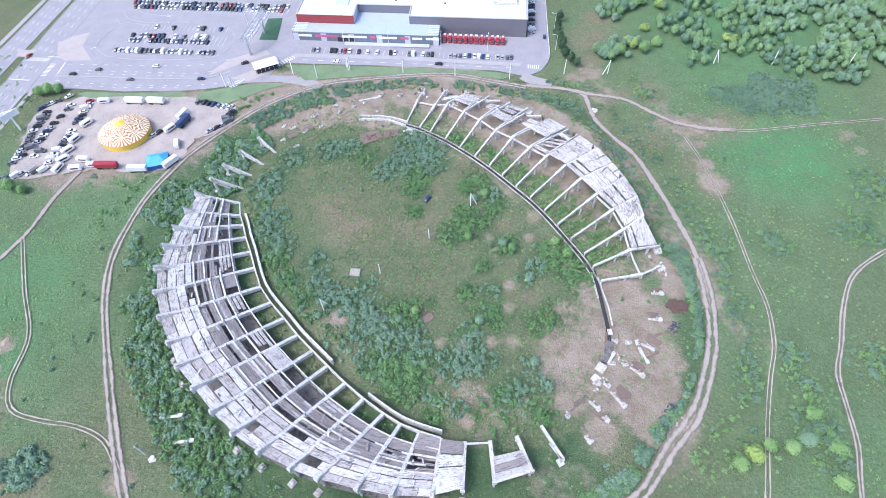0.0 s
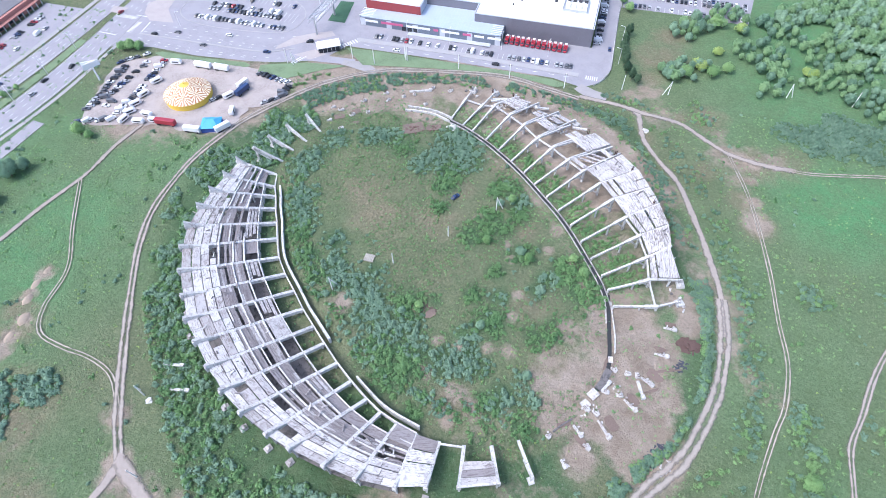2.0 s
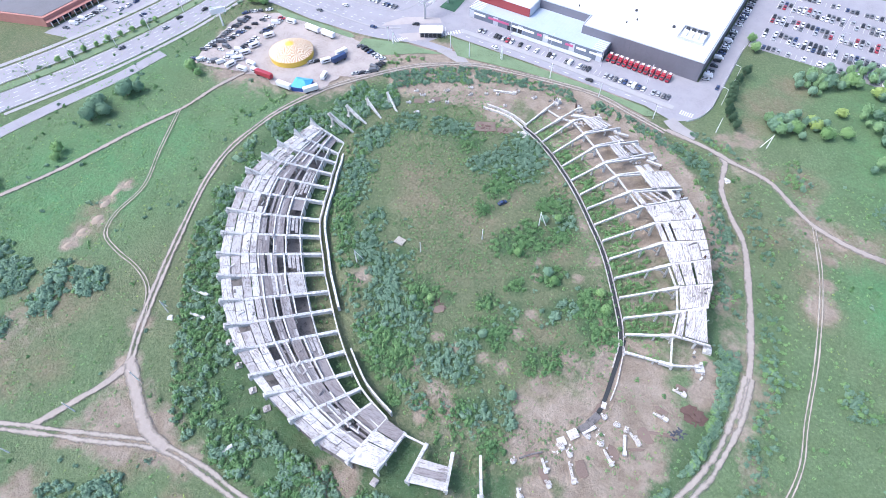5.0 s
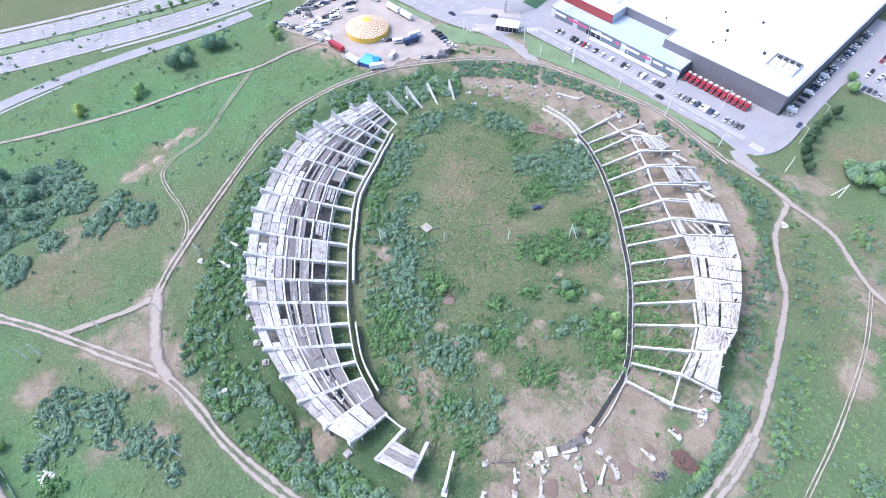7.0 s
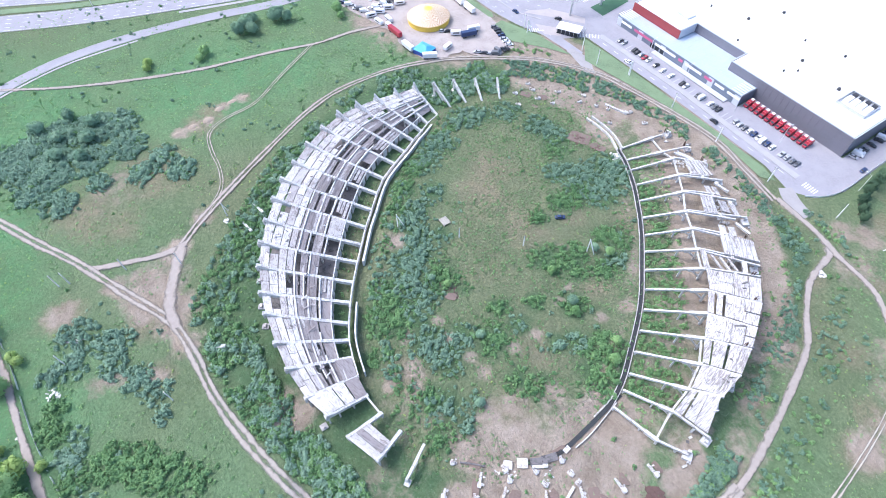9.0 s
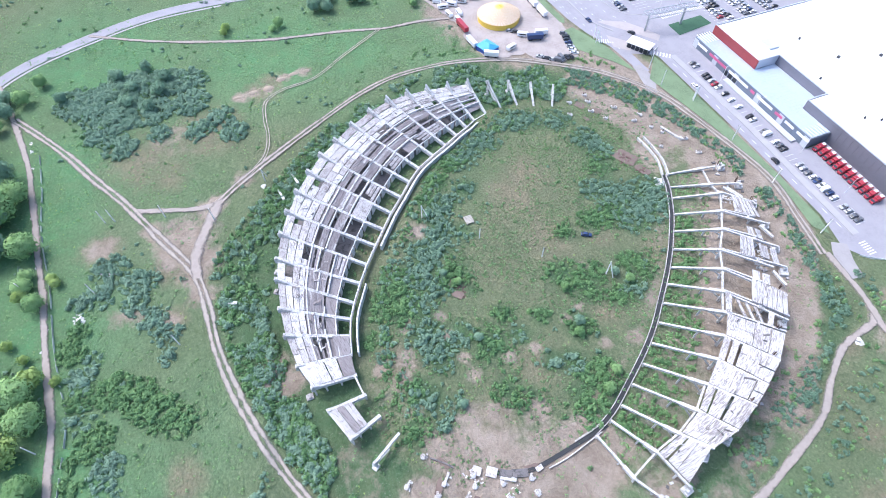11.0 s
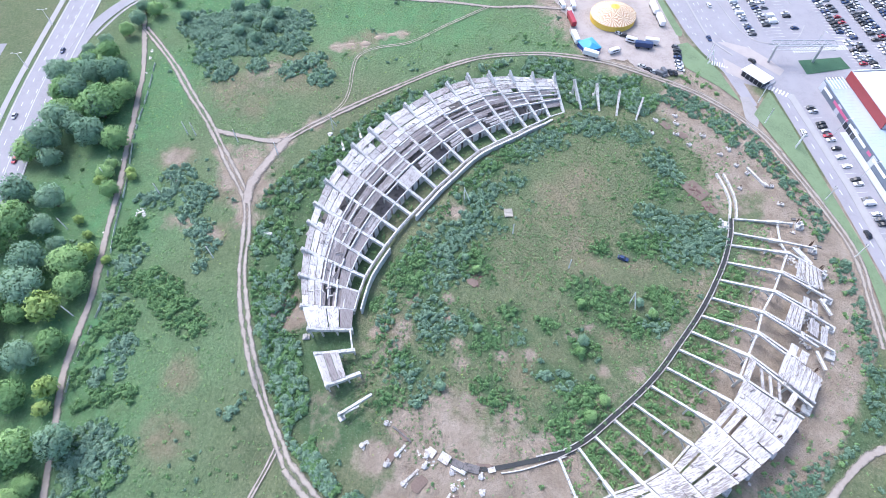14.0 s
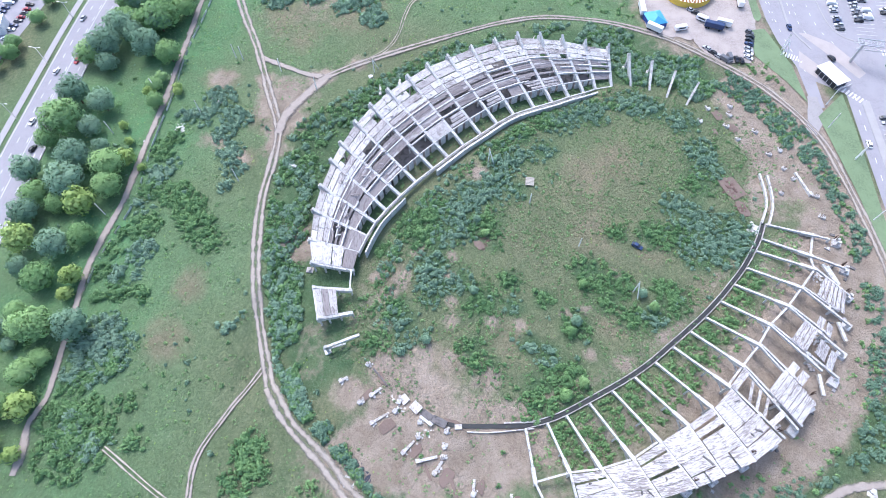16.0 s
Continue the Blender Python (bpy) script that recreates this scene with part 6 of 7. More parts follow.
def build_red_truck():
    t = thing("red_truck", (0, 0, 0), "red delivery truck with white roof parked at the dock", "truck", "trucks at the dock")
    part("cargo_box", loft(Build(), [(-2.9, 1.05, 0.8, 2.7), (-2.8, 1.1, 0.75, 2.8), (0.7, 1.1, 0.75, 2.8), (0.8, 1.05, 0.8, 2.7)]), PAINT["red"], t, world=False)
    part("roof_cap", Build().box((-1.9, 0, 2.8), (1.5, 1.5, 0.35)), PAINT["white"], t, world=False)
    part("cab", loft(Build(), [(0.9, 1.0, 0.5, 2.2), (1.9, 1.0, 0.5, 2.1), (2.3, 0.98, 0.5, 1.3), (2.9, 0.9, 0.5, 1.1)]), PAINT["red"], t, world=False)
    part("windscreen", loft(Build(), [(1.85, 0.86, 1.35, 2.14), (2.36, 0.86, 1.25, 1.38)]), GLASS, t, world=False)
    wheels(t, (-1.9, 1.9), 0.95, 0.42)
    return t


PROTO = {}
CARS = random.Random(5)


def put(key, x, y, turn, lift=0.17, group=""):
    """Places a copy of a vehicle kind."""
    m = pose(x, y, gz(x, y) + lift, 0, 0, turn)
    if key not in PROTO:
        PROTO[key] = key[1](*key[2:])
        t = PROTO[key]
        t.matrix_basis = m
    else:
        t = copy_thing(PROTO[key], m)
    if group:
        t["group"] = group
    return t


def any_car(x, y, turn, lift=0.17, group="", vans=0.08):
    colour = CARS.choices(("white", "silver", "black", "grey", "red", "blue"), (24, 22, 22, 18, 6, 8))[0]
    if CARS.random() < vans:
        return put(("van", build_van, CARS.choice(("white", "white", "grey"))), x, y, turn, lift, group)
    return put(("car", build_car, colour), x, y, turn + CARS.choice((0, 180)), lift, group)


def car_row(a, b, turn, pitch=2.65, full=0.8, group="", lift=0.17, wobble=0.25, vans=0.08):
    n = max(2, int(math.hypot(b[0] - a[0], b[1] - a[1]) / pitch))
    for k in range(n + 1):
        if CARS.random() < full:
            x, y = lerp2(a, b, k / n)
            any_car(x + CARS.uniform(-wobble, wobble), y + CARS.uniform(-wobble, wobble), turn + CARS.uniform(-3, 3), lift, group, vans)


def bays(a, b, turn, lift, depth=5.0, pitch=2.65):
    """Painted lines between parking places."""
    n = max(2, int(math.hypot(b[0] - a[0], b[1] - a[1]) / pitch))
    m = Build()
    d = Vector((math.cos(radians(turn)), math.sin(radians(turn)), 0))
    s = Vector((-d.y, d.x, 0)) * 0.09
    for k in range(n + 2):
        x, y = lerp2(a, b, (k - 0.5) / n)
        c = Vector((x, y, 0))
        i = len(m.v)
        m.v += [(v.x, v.y, gz(v.x, v.y) + lift) for v in (c - d * depth / 2 - s, c + d * depth / 2 - s, c + d * depth / 2 + s, c - d * depth / 2 + s)]
        m.f.append((i, i + 1, i + 2, i + 3))
    solid("bay_marking", m, MARKING, "white painted parking bay lines on asphalt", "road marking", kind="structure")


def far_cars(rows, label):
    """Distant parked cars joined into one mesh."""
    v, f, idx, mats = [], [], [], []
    for a, b, turn, full in rows:
        n = int(math.hypot(b[0] - a[0], b[1] - a[1]) / 2.65)
        for k in range(n + 1):
            if CARS.random() > full:
                continue
            x, y = lerp2(a, b, k / n)
            colour = CARS.choices(("white", "silver", "black", "grey", "red", "blue"), (24, 22, 22, 18, 6, 8))[0]
            key = ("car", build_car, colour)
            m = pose(x, y + CARS.uniform(-0.3, 0.3), gz(x, y) + 0.17, 0, 0, turn + CARS.choice((0, 180)))
            for ob in PROTO[key].children:
                me, s = ob.data, len(v)
                if me.materials[0] not in mats:
                    mats.append(me.materials[0])
                v += [tuple(m @ p.co) for p in me.vertices]
                f += [tuple(s + i for i in q.vertices) for q in me.polygons]
                idx += [mats.index(me.materials[0])] * len(me.polygons)
    me = bpy.data.meshes.new("parked_cars")
    me.from_pydata(v, [], f)
    for mat in mats:
        me.materials.append(mat)
    me.polygons.foreach_set("material_index", idx)
    return tagged(new("parked_cars", me), label, "cars", kind="stuff")


for y, x0, x1, full in ((270.5, -221, -162, 0.92), (281, -217, -169, 0.85), (286, -217, -169, 0.6), (295.5, -214, -163, 0.25)):
    car_row((x0, y), (x1, y), 90, 2.65, full, "cars in the northern car park")
    bays((x0, y), (x1, y), 90, 0.19)
car_row((-104, 277.2), (11, 278), 90, 2.65, 0.62, "cars before the shopping hall", 0.15)
bays((-104, 277.2), (11, 278), 90, 0.16)
car_row((22.4, 304), (22.4, 400), 12, 2.7, 0.8, "cars beside the shopping hall", 0.15)
for y, full in ((350.5, 0.55), (362, 0.75)):
    car_row((38, y), (106, y), 90, 2.65, full, "cars in the eastern car park")
for y in (350.5, 362, 367, 380, 385, 398, 403, 416):
    bays((38, y), (106, y), 90, 0.19)
for y in (318, 323, 338):
    bays((-232, y), (-131, y), 90, 0.19)
far_cars([((38, y), (106, y), 90, 0.8) for y in (367, 380, 385, 398, 403, 416)], "rows of distant parked cars in various colours")
far_cars([((-232, y), (-131, y), 90, q) for y, q in ((318, 0.85), (323, 0.9), (334, 0.85), (339, 0.9), (350, 0.85), (355, 0.9))], "rows of distant parked cars in various colours")
for a, b, turn, full in (((-229, 178), (-232, 213), 25, 0.95), ((-230, 172), (-224, 192), 25, 0.8), ((-224, 192), (-222, 219), 25, 0.75), ((-211, 176), (-211, 194), 25, 0.95), ((-211, 194), (-213, 223), 25, 0.9),
                         ((-228, 165), (-211, 171), 60, 0.95), ((-237, 216), (-227, 226), 50, 0.95), ((-154, 226), (-136, 223), 60, 0.95), ((-140, 204), (-133, 212), 50, 0.95), ((-221, 177), (-219, 187), 10, 0.9),
                         ((-134, 220), (-135, 214), 10, 0.9), ((-168, 199), (-163, 203), 60, 0.8)):
    car_row(a, b, turn, 2.75, full, "cars at the circus", 0.3, 0.5, 0.12)
for x, y, turn in ((-206, 205, 60), (-206, 193, 70), (-205.5, 185, 60), (-204.5, 178.5, 50), (-204, 172.5, 80), (-195.5, 173, 10), (-194.5, 179, 0), (-188, 176, 5), (-153, 193, 110), (-205, 223, 10), (-161, 204, 60)):
    put(("caravan", build_caravan), x, y, turn, 0.3, "circus caravans")
for x, y, turn, colour, length in ((-188, 223.5, 0, "white", 10), (-176.5, 224, 0, "white", 9), (-165, 174.5, 5, "white", 9), (-181, 175.5, 4, "red", 11), (-151, 180, 60, "white", 8), (-155.5, 209, 75, "blue", 9), (-158, 214, 75, "white", 7)):
    put(("trailer", build_trailer, colour, length), x, y, turn, 0.3)
for k in range(12):
    put(("red_truck", build_red_truck), -28.6 + 3.1 * k, 292.6, -90, 0.15)
for x, y, turn in ((-271, 150, 75), (-266, 178, 82), (-262, 205, 88), (-268, 190, 82), (-290, 180, 85), (-100, -101, 175), (-92, -108, 175), (-60, -104, 175), (-130, -112, 178), (-45, -96, 172), (-180, -104, 180),
                   (-230, -112, 180), (-88, 267, 0), (-30, 269, 180), (-235, 246, 0), (-200, 243, 0), (-160, 246, 8), (-190, 256, 180), (-222, 251, 0), (-140, 262, 25), (-270, 262, 90), (30, 300, 90)):
    any_car(x, y, turn, 0.2, "cars on the road", 0.0)


# ---- circus sundries ----
BLUE_CANVAS = simple("blue_canvas", (0.08, 0.35, 0.55), 0.6, 0.0, 0.2, 0.8)
DEEP_BLUE = simple("deep_blue_canvas", (0.04, 0.08, 0.3), 0.6, 0.0, 0.2, 0.8)


def build_marquee():
    cx, cy, a = -157.5, 180.5, 20
    g0 = gz(cx, cy)
    t = thing("entrance_marquee", (cx, cy, g0), "light blue canvas entrance marquee with dark blue sides", "marquee")
    part("side_wall", Build().box((cx, cy, g0), (9.4, 8.4, 2.8), a), DEEP_BLUE, t)
    co, si = math.cos(radians(a)), math.sin(radians(a))
    r = Build()
    pts = [(u * 5 * co - w * 4.5 * si + cx, u * 5 * si + w * 4.5 * co + cy, g0 + 2.8) for u, w in ((-1, -1), (1, -1), (1, 1), (-1, 1))]
    r.v = pts + [(cx - 1.6 * co, cy - 1.6 * si, g0 + 5.0), (cx + 1.6 * co, cy + 1.6 * si, g0 + 5.0)]
    r.f = [(0, 1, 5, 4), (2, 3, 4, 5), (3, 0, 4), (1, 2, 5), (3, 2, 1, 0)]
    part("canopy", r, BLUE_CANVAS, t)


build_marquee()


# ---- pavilion, signs and lamps ----
def build_pavilion():
    cx, cy, a = -126.5, 258.5, 31
    g0 = gz(cx, cy) + 0.15
    t = thing("transport_pavilion", (cx, cy, g0), "glazed waiting pavilion with flat white roof", "pavilion")
    part("glass_wall", Build().box((cx, cy, g0), (12.5, 6.5, 3.1), a), GLASS, t)
    part("roof", Build().box((cx, cy, g0 + 3.1), (13.6, 7.6, 0.35), a), WHITE, t)
    co, si = math.cos(radians(a)), math.sin(radians(a))
    for k in range(6):
        for w in (-3.35, 3.35):
            u = -6 + 2.4 * k
            part("mullion", Build().post(cx + u * co - w * si, cy + u * si + w * co, g0, g0 + 3.1, 0.16, 0.16, a), STEEL, t)
    part("porch_frame", Build().beam((cx + 8.5 * co + 3 * si, cy + 8.5 * si - 3 * co, g0 + 3.2), (cx + 8.5 * co - 3 * si, cy + 8.5 * si + 3 * co, g0 + 3.2), 0.3, 0.3), STEEL, t)
    for w in (-3, 3):
        part("porch_post", Build().post(cx + 8.5 * co - w * si, cy + 8.5 * si + w * co, g0, g0 + 3.1, 0.25), STEEL, t)


build_pavilion()


def build_gantry():
    """A long lattice truss carried over the car park by two masts."""
    t = thing("lattice_gantry", (-138, 283, gz(-138, 283)), "long pale steel lattice truss on masts", "gantry")
    a, b = Vector((-139.5, 267.5, 12.6)), Vector((-137, 299, 12.6))
    s = Vector((2.2, -0.17, 0))
    for w in (-1, 1):
        part("chord", Build().beam(a + s * w, b + s * w, 0.35, 0.35), STEEL, t)
        part("chord", Build().beam(a + s * w - Vector((0, 0, 2.4)), b + s * w - Vector((0, 0, 2.4)), 0.3, 0.3), STEEL, t)
    for k in range(13):
        p, q = a.lerp(b, k / 12), a.lerp(b, min(1, (k + 1) / 12))
        part("lattice_bar", Build().beam(p - s, p + s, 0.22, 0.2), STEEL, t)
        if k < 12:
            part("lattice_bar", Build().beam(p - s * (-1) ** k, q + s * (-1) ** k, 0.2, 0.2), STEEL, t)
            part("lattice_bar", Build().beam(p + s - Vector((0, 0, 2.2)), q + s, 0.18, 0.18), STEEL, t)
    for y in (270.5, 293.0):
        x = -139.3 + (y - 270) * 0.08
        part("mast", Build().tube((x, y, gz(x, y)), (x, y, 12.3), 0.7, 0.5, 12), STEEL, t)


build_gantry()


def build_billboard():
    x, y = -239, 199
    g0 = gz(x, y)
    t = thing("billboard", (x, y, g0), "tall two-sided white billboard on a steel mast", "billboard")
    part("mast", Build().tube((x, y, g0 - 0.5), (x, y, g0 + 8), 0.55, 0.45, 12), WHITE, t)
    part("panel", Build().box((x, y, g0 + 8), (9, 0.5, 3.2), 60), WHITE, t)
    part("panel", Build().box((x - 1.2, y + 0.8, g0 + 8), (9, 0.4, 3.2), 35), WHITE, t)


build_billboard()
POLE_CONC = simple("pole_concrete", (0.8, 0.79, 0.77), 0.85, 0.0, 0.2, 2.0)
LAMP_HEAD = simple("lamp_housing", (0.7, 0.7, 0.72), 0.4, 0.2, 0.1, 2.0)


def build_pole(high):
    t = thing("utility_pole", (0, 0, 0), "pale concrete utility pole standing in grass", "utility pole")
    part("shaft", Build().tube((0, 0, -0.6), (0, 0, high), 0.26, 0.17, 8), POLE_CONC, t, world=False)
    part("cross_arm", Build().box((0, 0, high - 0.6), (1.5, 0.12, 0.12)), DARK, t, world=False)
    return t


def build_strut_pole():
    t = thing("braced_pole", (0, 0, 0), "pale concrete utility pole with slanting brace", "utility pole")
    part("shaft", Build().tube((0, 0, -0.6), (0, 0, 8.5), 0.26, 0.18, 8), POLE_CONC, t, world=False)
    part("brace", Build().tube((3.2, 0, -0.5), (0.15, 0, 7.6), 0.22, 0.18, 8), POLE_CONC, t, world=False)
    return t


def build_lamp(arms):
    t = thing("street_lamp", (0, 0, 0), "tall pale street lamp with " + ("two arms" if arms > 1 else "one arm"), "street lamp")
    part("pole", Build().tube((0, 0, -0.4), (0, 0, 9.5), 0.16, 0.1, 8), LAMP_HEAD, t, world=False)
    for k in range(arms):
        s = 1 - 2 * k
        part("arm", Build().beam((0, 0, 9.5), (1.9 * s, 0, 9.9), 0.12, 0.12), LAMP_HEAD, t, world=False)
        part("lamp_head", Build().box((2.3 * s, 0, 9.75), (1.1, 0.4, 0.22)), LAMP_HEAD, t, world=False)
    return t


for x, y in ((-96, 252), (-79, 259.5), (-49, 260), (-20, 259), (10, 259), (40, 266), (-144, 240), (-110, 254)):
    put(("pole", build_pole, 9.0), x, y, 20, 0.1, "poles along the road")
for x, y in ((-40.5, 124.5), (-22.5, 144.5)):
    put(("pole6", build_pole, 6.5), x, y, 70, 0.0, "poles in the arena")
for x, y in ((-110, -19), (-104, 2), (-39, 1), (-94, 22), (-85, -54), (-58, -64), (-16, -49), (-74, -28), (-111, -23)):
    put(("pole7", build_pole, 8.0), x, y, 110, 0.0, "poles in the meadow")
for x, y, turn in ((-60, 106, 60), (-6, 165, 30), (64, 268, 200), (124, 282, 20), (-108, 47, 150), (-80, 260, 120), (-140, 239, 80)):
    put(("braced", build_strut_pole), x, y, turn, 0.0)
for x, y in ((156, 283), (197, 284)):
    put(("pole", build_pole, 9.0), x, y, 20, 0.0)
for line, off, turn, n in ((BOULEVARD_E[2:7], 9.6, 0, 9), (SOUTH_ROAD[1:7], 11.5, 90, 10)):
    pts = smooth_line(offset(line, off), 3.0)
    for k in range(n):
        p = pts[int((k + 0.5) / n * len(pts))]
        put(("lamp2", build_lamp, 2), p.x, p.y, turn, 0.1, "street lamps along the road")
for x, y, turn in ((-86, 281, 90), (-60, 281, 90), (-30, 284, 90), (-3, 284, 90), (-225, 258, 0), (-195, 292, 0), (-150, 300, 0), (45, 372, 0), (75, 372, 0), (45, 392, 0), (75, 392, 0), (36, 288, 180), (36, 310, 180)):
    put(("lamp1", build_lamp, 1), x, y, turn, 0.1, "car park lamps")


# ---- fences ----
def fence(name, pts, high, pitch, bar, label, category, mesh_mat=None):
    line = smooth_line(pts, pitch)
    t = thing(name, (line[0].x, line[0].y, gz(line[0].x, line[0].y)), label, category)
    for p, q in zip(line, line[1:]):
        part("post", Build().post(p.x, p.y, gz(p.x, p.y) - 0.3, gz(p.x, p.y) + high, 0.16), bar, t)
        if noise.noise((p.x * 0.3, p.y * 0.3, 5.0)) > -0.12 or name != "panel_fence":
            part("panel", Build().beam((p.x, p.y, gz(p.x, p.y) + high * 0.95), (q.x, q.y, gz(q.x, q.y) + high * 0.95), 0.06, high * 0.85), mesh_mat or bar, t)
    return t


FENCE_PANEL = simple("weathered_fence", (0.62, 0.64, 0.6), 0.7, 0.1, 0.4, 0.8, 0.0, 0.8)
fence("panel_fence", [(-165, -50.5), (-140, -49), (-122, -49), (-106, -48), (-84, -45), (-67, -44), (-53, -43), (-38, -41), (-23, -39), (4, -42), (15, -42)], 1.3, 3.0, FENCE_PANEL, "weathered grey-green panel fence beside a path", "fence")
fence("guard_rail", [(31.5, 345), (32, 305), (32.5, 283), (30, 272), (25, 265)], 1.0, 2.4, WHITE, "white striped guard rail beside the access road", "guard rail")


# ---- ruins on the ground ----
CONC_RAW = concrete("raw_concrete", (0.66, 0.64, 0.63), (0.33, 0.28, 0.25), 0.55, 0.9, 0.2)
CLAY = simple("dark_clay", (0.17, 0.125, 0.105), 0.95, 0.0, 0.45, 0.7, 0.4)


def build_stub(length, seed):
    """A broken foundation: a low wall, a standing end block and a cluster of rusty bars."""
    r = random.Random(seed)
    t = thing("foundation_block", (0, 0, 0), "broken pale concrete foundation block with rusty bars", "foundation block", "foundation blocks")
    b = Build()
    loft(b, [(-length / 2, r.uniform(0.3, 0.5), -0.5, r.uniform(0.3, 0.5)), (-length / 6, 0.45, -0.5, r.uniform(0.4, 0.8)), (length / 5, r.uniform(0.4, 0.6), -0.5, r.uniform(0.5, 0.9)), (length / 2, r.uniform(0.3, 0.5), -0.5, 0.5)])
    part("block", b, CONC_RAW, t, world=False)
    part("end_block", loft(Build(), [(length / 2 - 1.2, 0.7, -0.4, 1.0), (length / 2 - 0.5, 0.8, -0.4, 1.1), (length / 2 + 0.3, 0.6, -0.4, 0.8)]), CONC_RAW, t, world=False)
    for k in range(3):
        part("rubble", Build().box((r.uniform(-length / 2, length / 2), r.uniform(0.7, 1.3), -0.3), (r.uniform(0.5, 1.1), r.uniform(0.4, 0.8), r.uniform(0.4, 0.7)), r.uniform(0, 90)), CONC_RAW, t, world=False)
    for k in range(6):
        x = -length / 2 + 0.4 + k * (length * 0.6) / 6
        part("rebar", Build().tube((x, 0.2 * (-1) ** k, 0.3), (x + 0.3, 0.4 * (-1) ** k, r.uniform(1.6, 2.5)), 0.06, 0.05, 5), RUST, t, world=False)
    return t


for k, (x, y, turn, n) in enumerate(((71, 125, 0, 4.6), (68.5, 113, 0, 5.0), (64, 101, -27, 5.0), (59, 90.5, -37, 5.6), (51, 79.5, -51, 7.0), (42.5, 76.5, -45, 4.6), (52, 102.5, -25, 2.2), (57, 102, 20, 2.0),
                      (50, 93, 0, 2.4), (55, 93, 20, 2.0), (44, 85, 0, 2.6), (47.5, 84.5, -30, 2.4), (46, 72, -30, 2.6), (33, 72, -30, 1.6), (39.5, 64.5, -50, 3.0), (60.5, 102, 10, 1.4),
                      (-78, 224, 60, 2.2), (-58, 226, 50, 1.6), (-90, 220, 60, 2.4), (-71, 229, 40, 1.6), (-48, 240, 70, 2.4), (-102, 201, 30, 2.6), (-94, 197, 20, 2.6), (-99, 210, 30, 2.8), (-92, 208, 60, 2.6),
                      (-85, 212, 30, 1.8), (-104, 211, 40, 2.4), (-81, 229, 10, 2.6), (-37, 244, 70, 2.0), (-58, 239.5, 80, 2.4), (-66, 232, 30, 1.4))):
    put(("stub", build_stub, n, k % 5), x, y, turn, 0.05)


def earth_pit(x, y, length, wide, turn, seed):
    """A patch of dug-up dark clay with a ragged edge."""
    r = random.Random(seed)
    co, si = math.cos(radians(turn)), math.sin(radians(turn))
    poly = []
    for k in range(14):
        a = k * math.tau / 14
        q = r.uniform(0.75, 1.1)
        u, w = length / 2 * q * math.copysign(abs(math.cos(a)) ** 0.6, math.cos(a)), wide / 2 * q * math.copysign(abs(math.sin(a)) ** 0.6, math.sin(a))
        poly.append((x + u * co - w * si, y + u * si + w * co))
    return lot("clay_pit", poly, 0.34, CLAY, "dug-up patch of dark brown clay", "clay pit")


for k, (x, y, n, w, turn) in enumerate(((71, 127, 4.4, 2.2, 0), (68, 115.2, 4.6, 2.4, -5), (66.5, 104, 6.0, 4.0, -27), (59.8, 93, 5.5, 3.0, -37), (53.5, 82, 6.2, 4.4, -48), (44, 73.5, 6.5, 2.4, -40), (37.5, 77.5, 5, 2.2, 35),
                                     (70, 107, 9, 1.4, 25), (49.5, 104, 6, 2.4, 80), (-98, 205, 6, 4, 30), (-91, 211, 5, 4, 50), (-58.5, 206.5, 12, 8.5, 30), (-48.5, 210, 8, 4.5, 20), (-19, 106, 5, 3.5, 40), (66, 98, 6, 1.0, 30), (73, 108, 7, 0.8, 20), (-88, 203, 4, 2.4, 20))):
    earth_pit(x, y, n, w, turn, k)
# the channel runs on round the south-east rim, broken and part covered
RIM_SE = [(46.6, 134), (48, 124), (49.2, 115), (50, 108), (50, 101), (48, 95), (45.5, 90)]
# same near-black strip, with the channel's shade put into its colour
strip("channel_floor", RIM_SE, 1.5, 0.34, TRENCH_SHADE, "near-black floor strip standing in for deep shade in a drain channel", "channel")
wall_run("wall_east", [(48, 131), (49.5, 124), (51.2, 116), (51.8, 109)], lambda x, y: gz(x, y) + 0.8, 0.35, CONC_RAW, "pale broken concrete channel wall")
wall_run("wall_east", [(45.4, 133), (46.6, 126), (47.4, 121)], lambda x, y: gz(x, y) + 0.7, 0.5, CONC_RAW, "pale broken concrete channel wall")
wall_run("wall_east", [(34.5, 74), (37, 77), (40, 80)], lambda x, y: gz(x, y) + 0.7, 0.5, CONC_DARK, "dark stained concrete channel wall")
for x, y, long, wide, turn, mat, look_of in ((49.7, 99.5, 5.2, 2.6, 72, CONC_DARK, "dark stained"), (48.2, 95, 4.0, 2.6, 62, CONC_DARK, "dark stained"), (46, 91, 3.6, 3.2, 55, CONC_RAW, "pale"),
                                             (43.8, 86.6, 3.0, 2.8, 50, CONC_RAW, "pale"), (50.6, 106, 2.4, 1.6, 100, CONC_RAW, "pale")):
    t = thing("cover_slab", (x, y, gz(x, y)), look_of + " concrete cover slab over the channel", "concrete slab", "channel cover slabs")
    part("slab", Build().box((x, y, gz(x, y) + 0.2), (long, wide, 0.5), turn), mat, t)


def build_beam_piece(length):
    t = thing("fallen_beam", (0, 0, 0), "fallen pale concrete beam lying on sandy ground", "concrete beam")
    part("beam", Build().box((0, 0, -0.1), (length, 0.9, 1.1)), CONC, t, world=False)
    part("end_block", Build().box((length / 2 - 0.7, 0, 0.9), (1.6, 1.2, 0.7)), CONC, t, world=False)
    return t


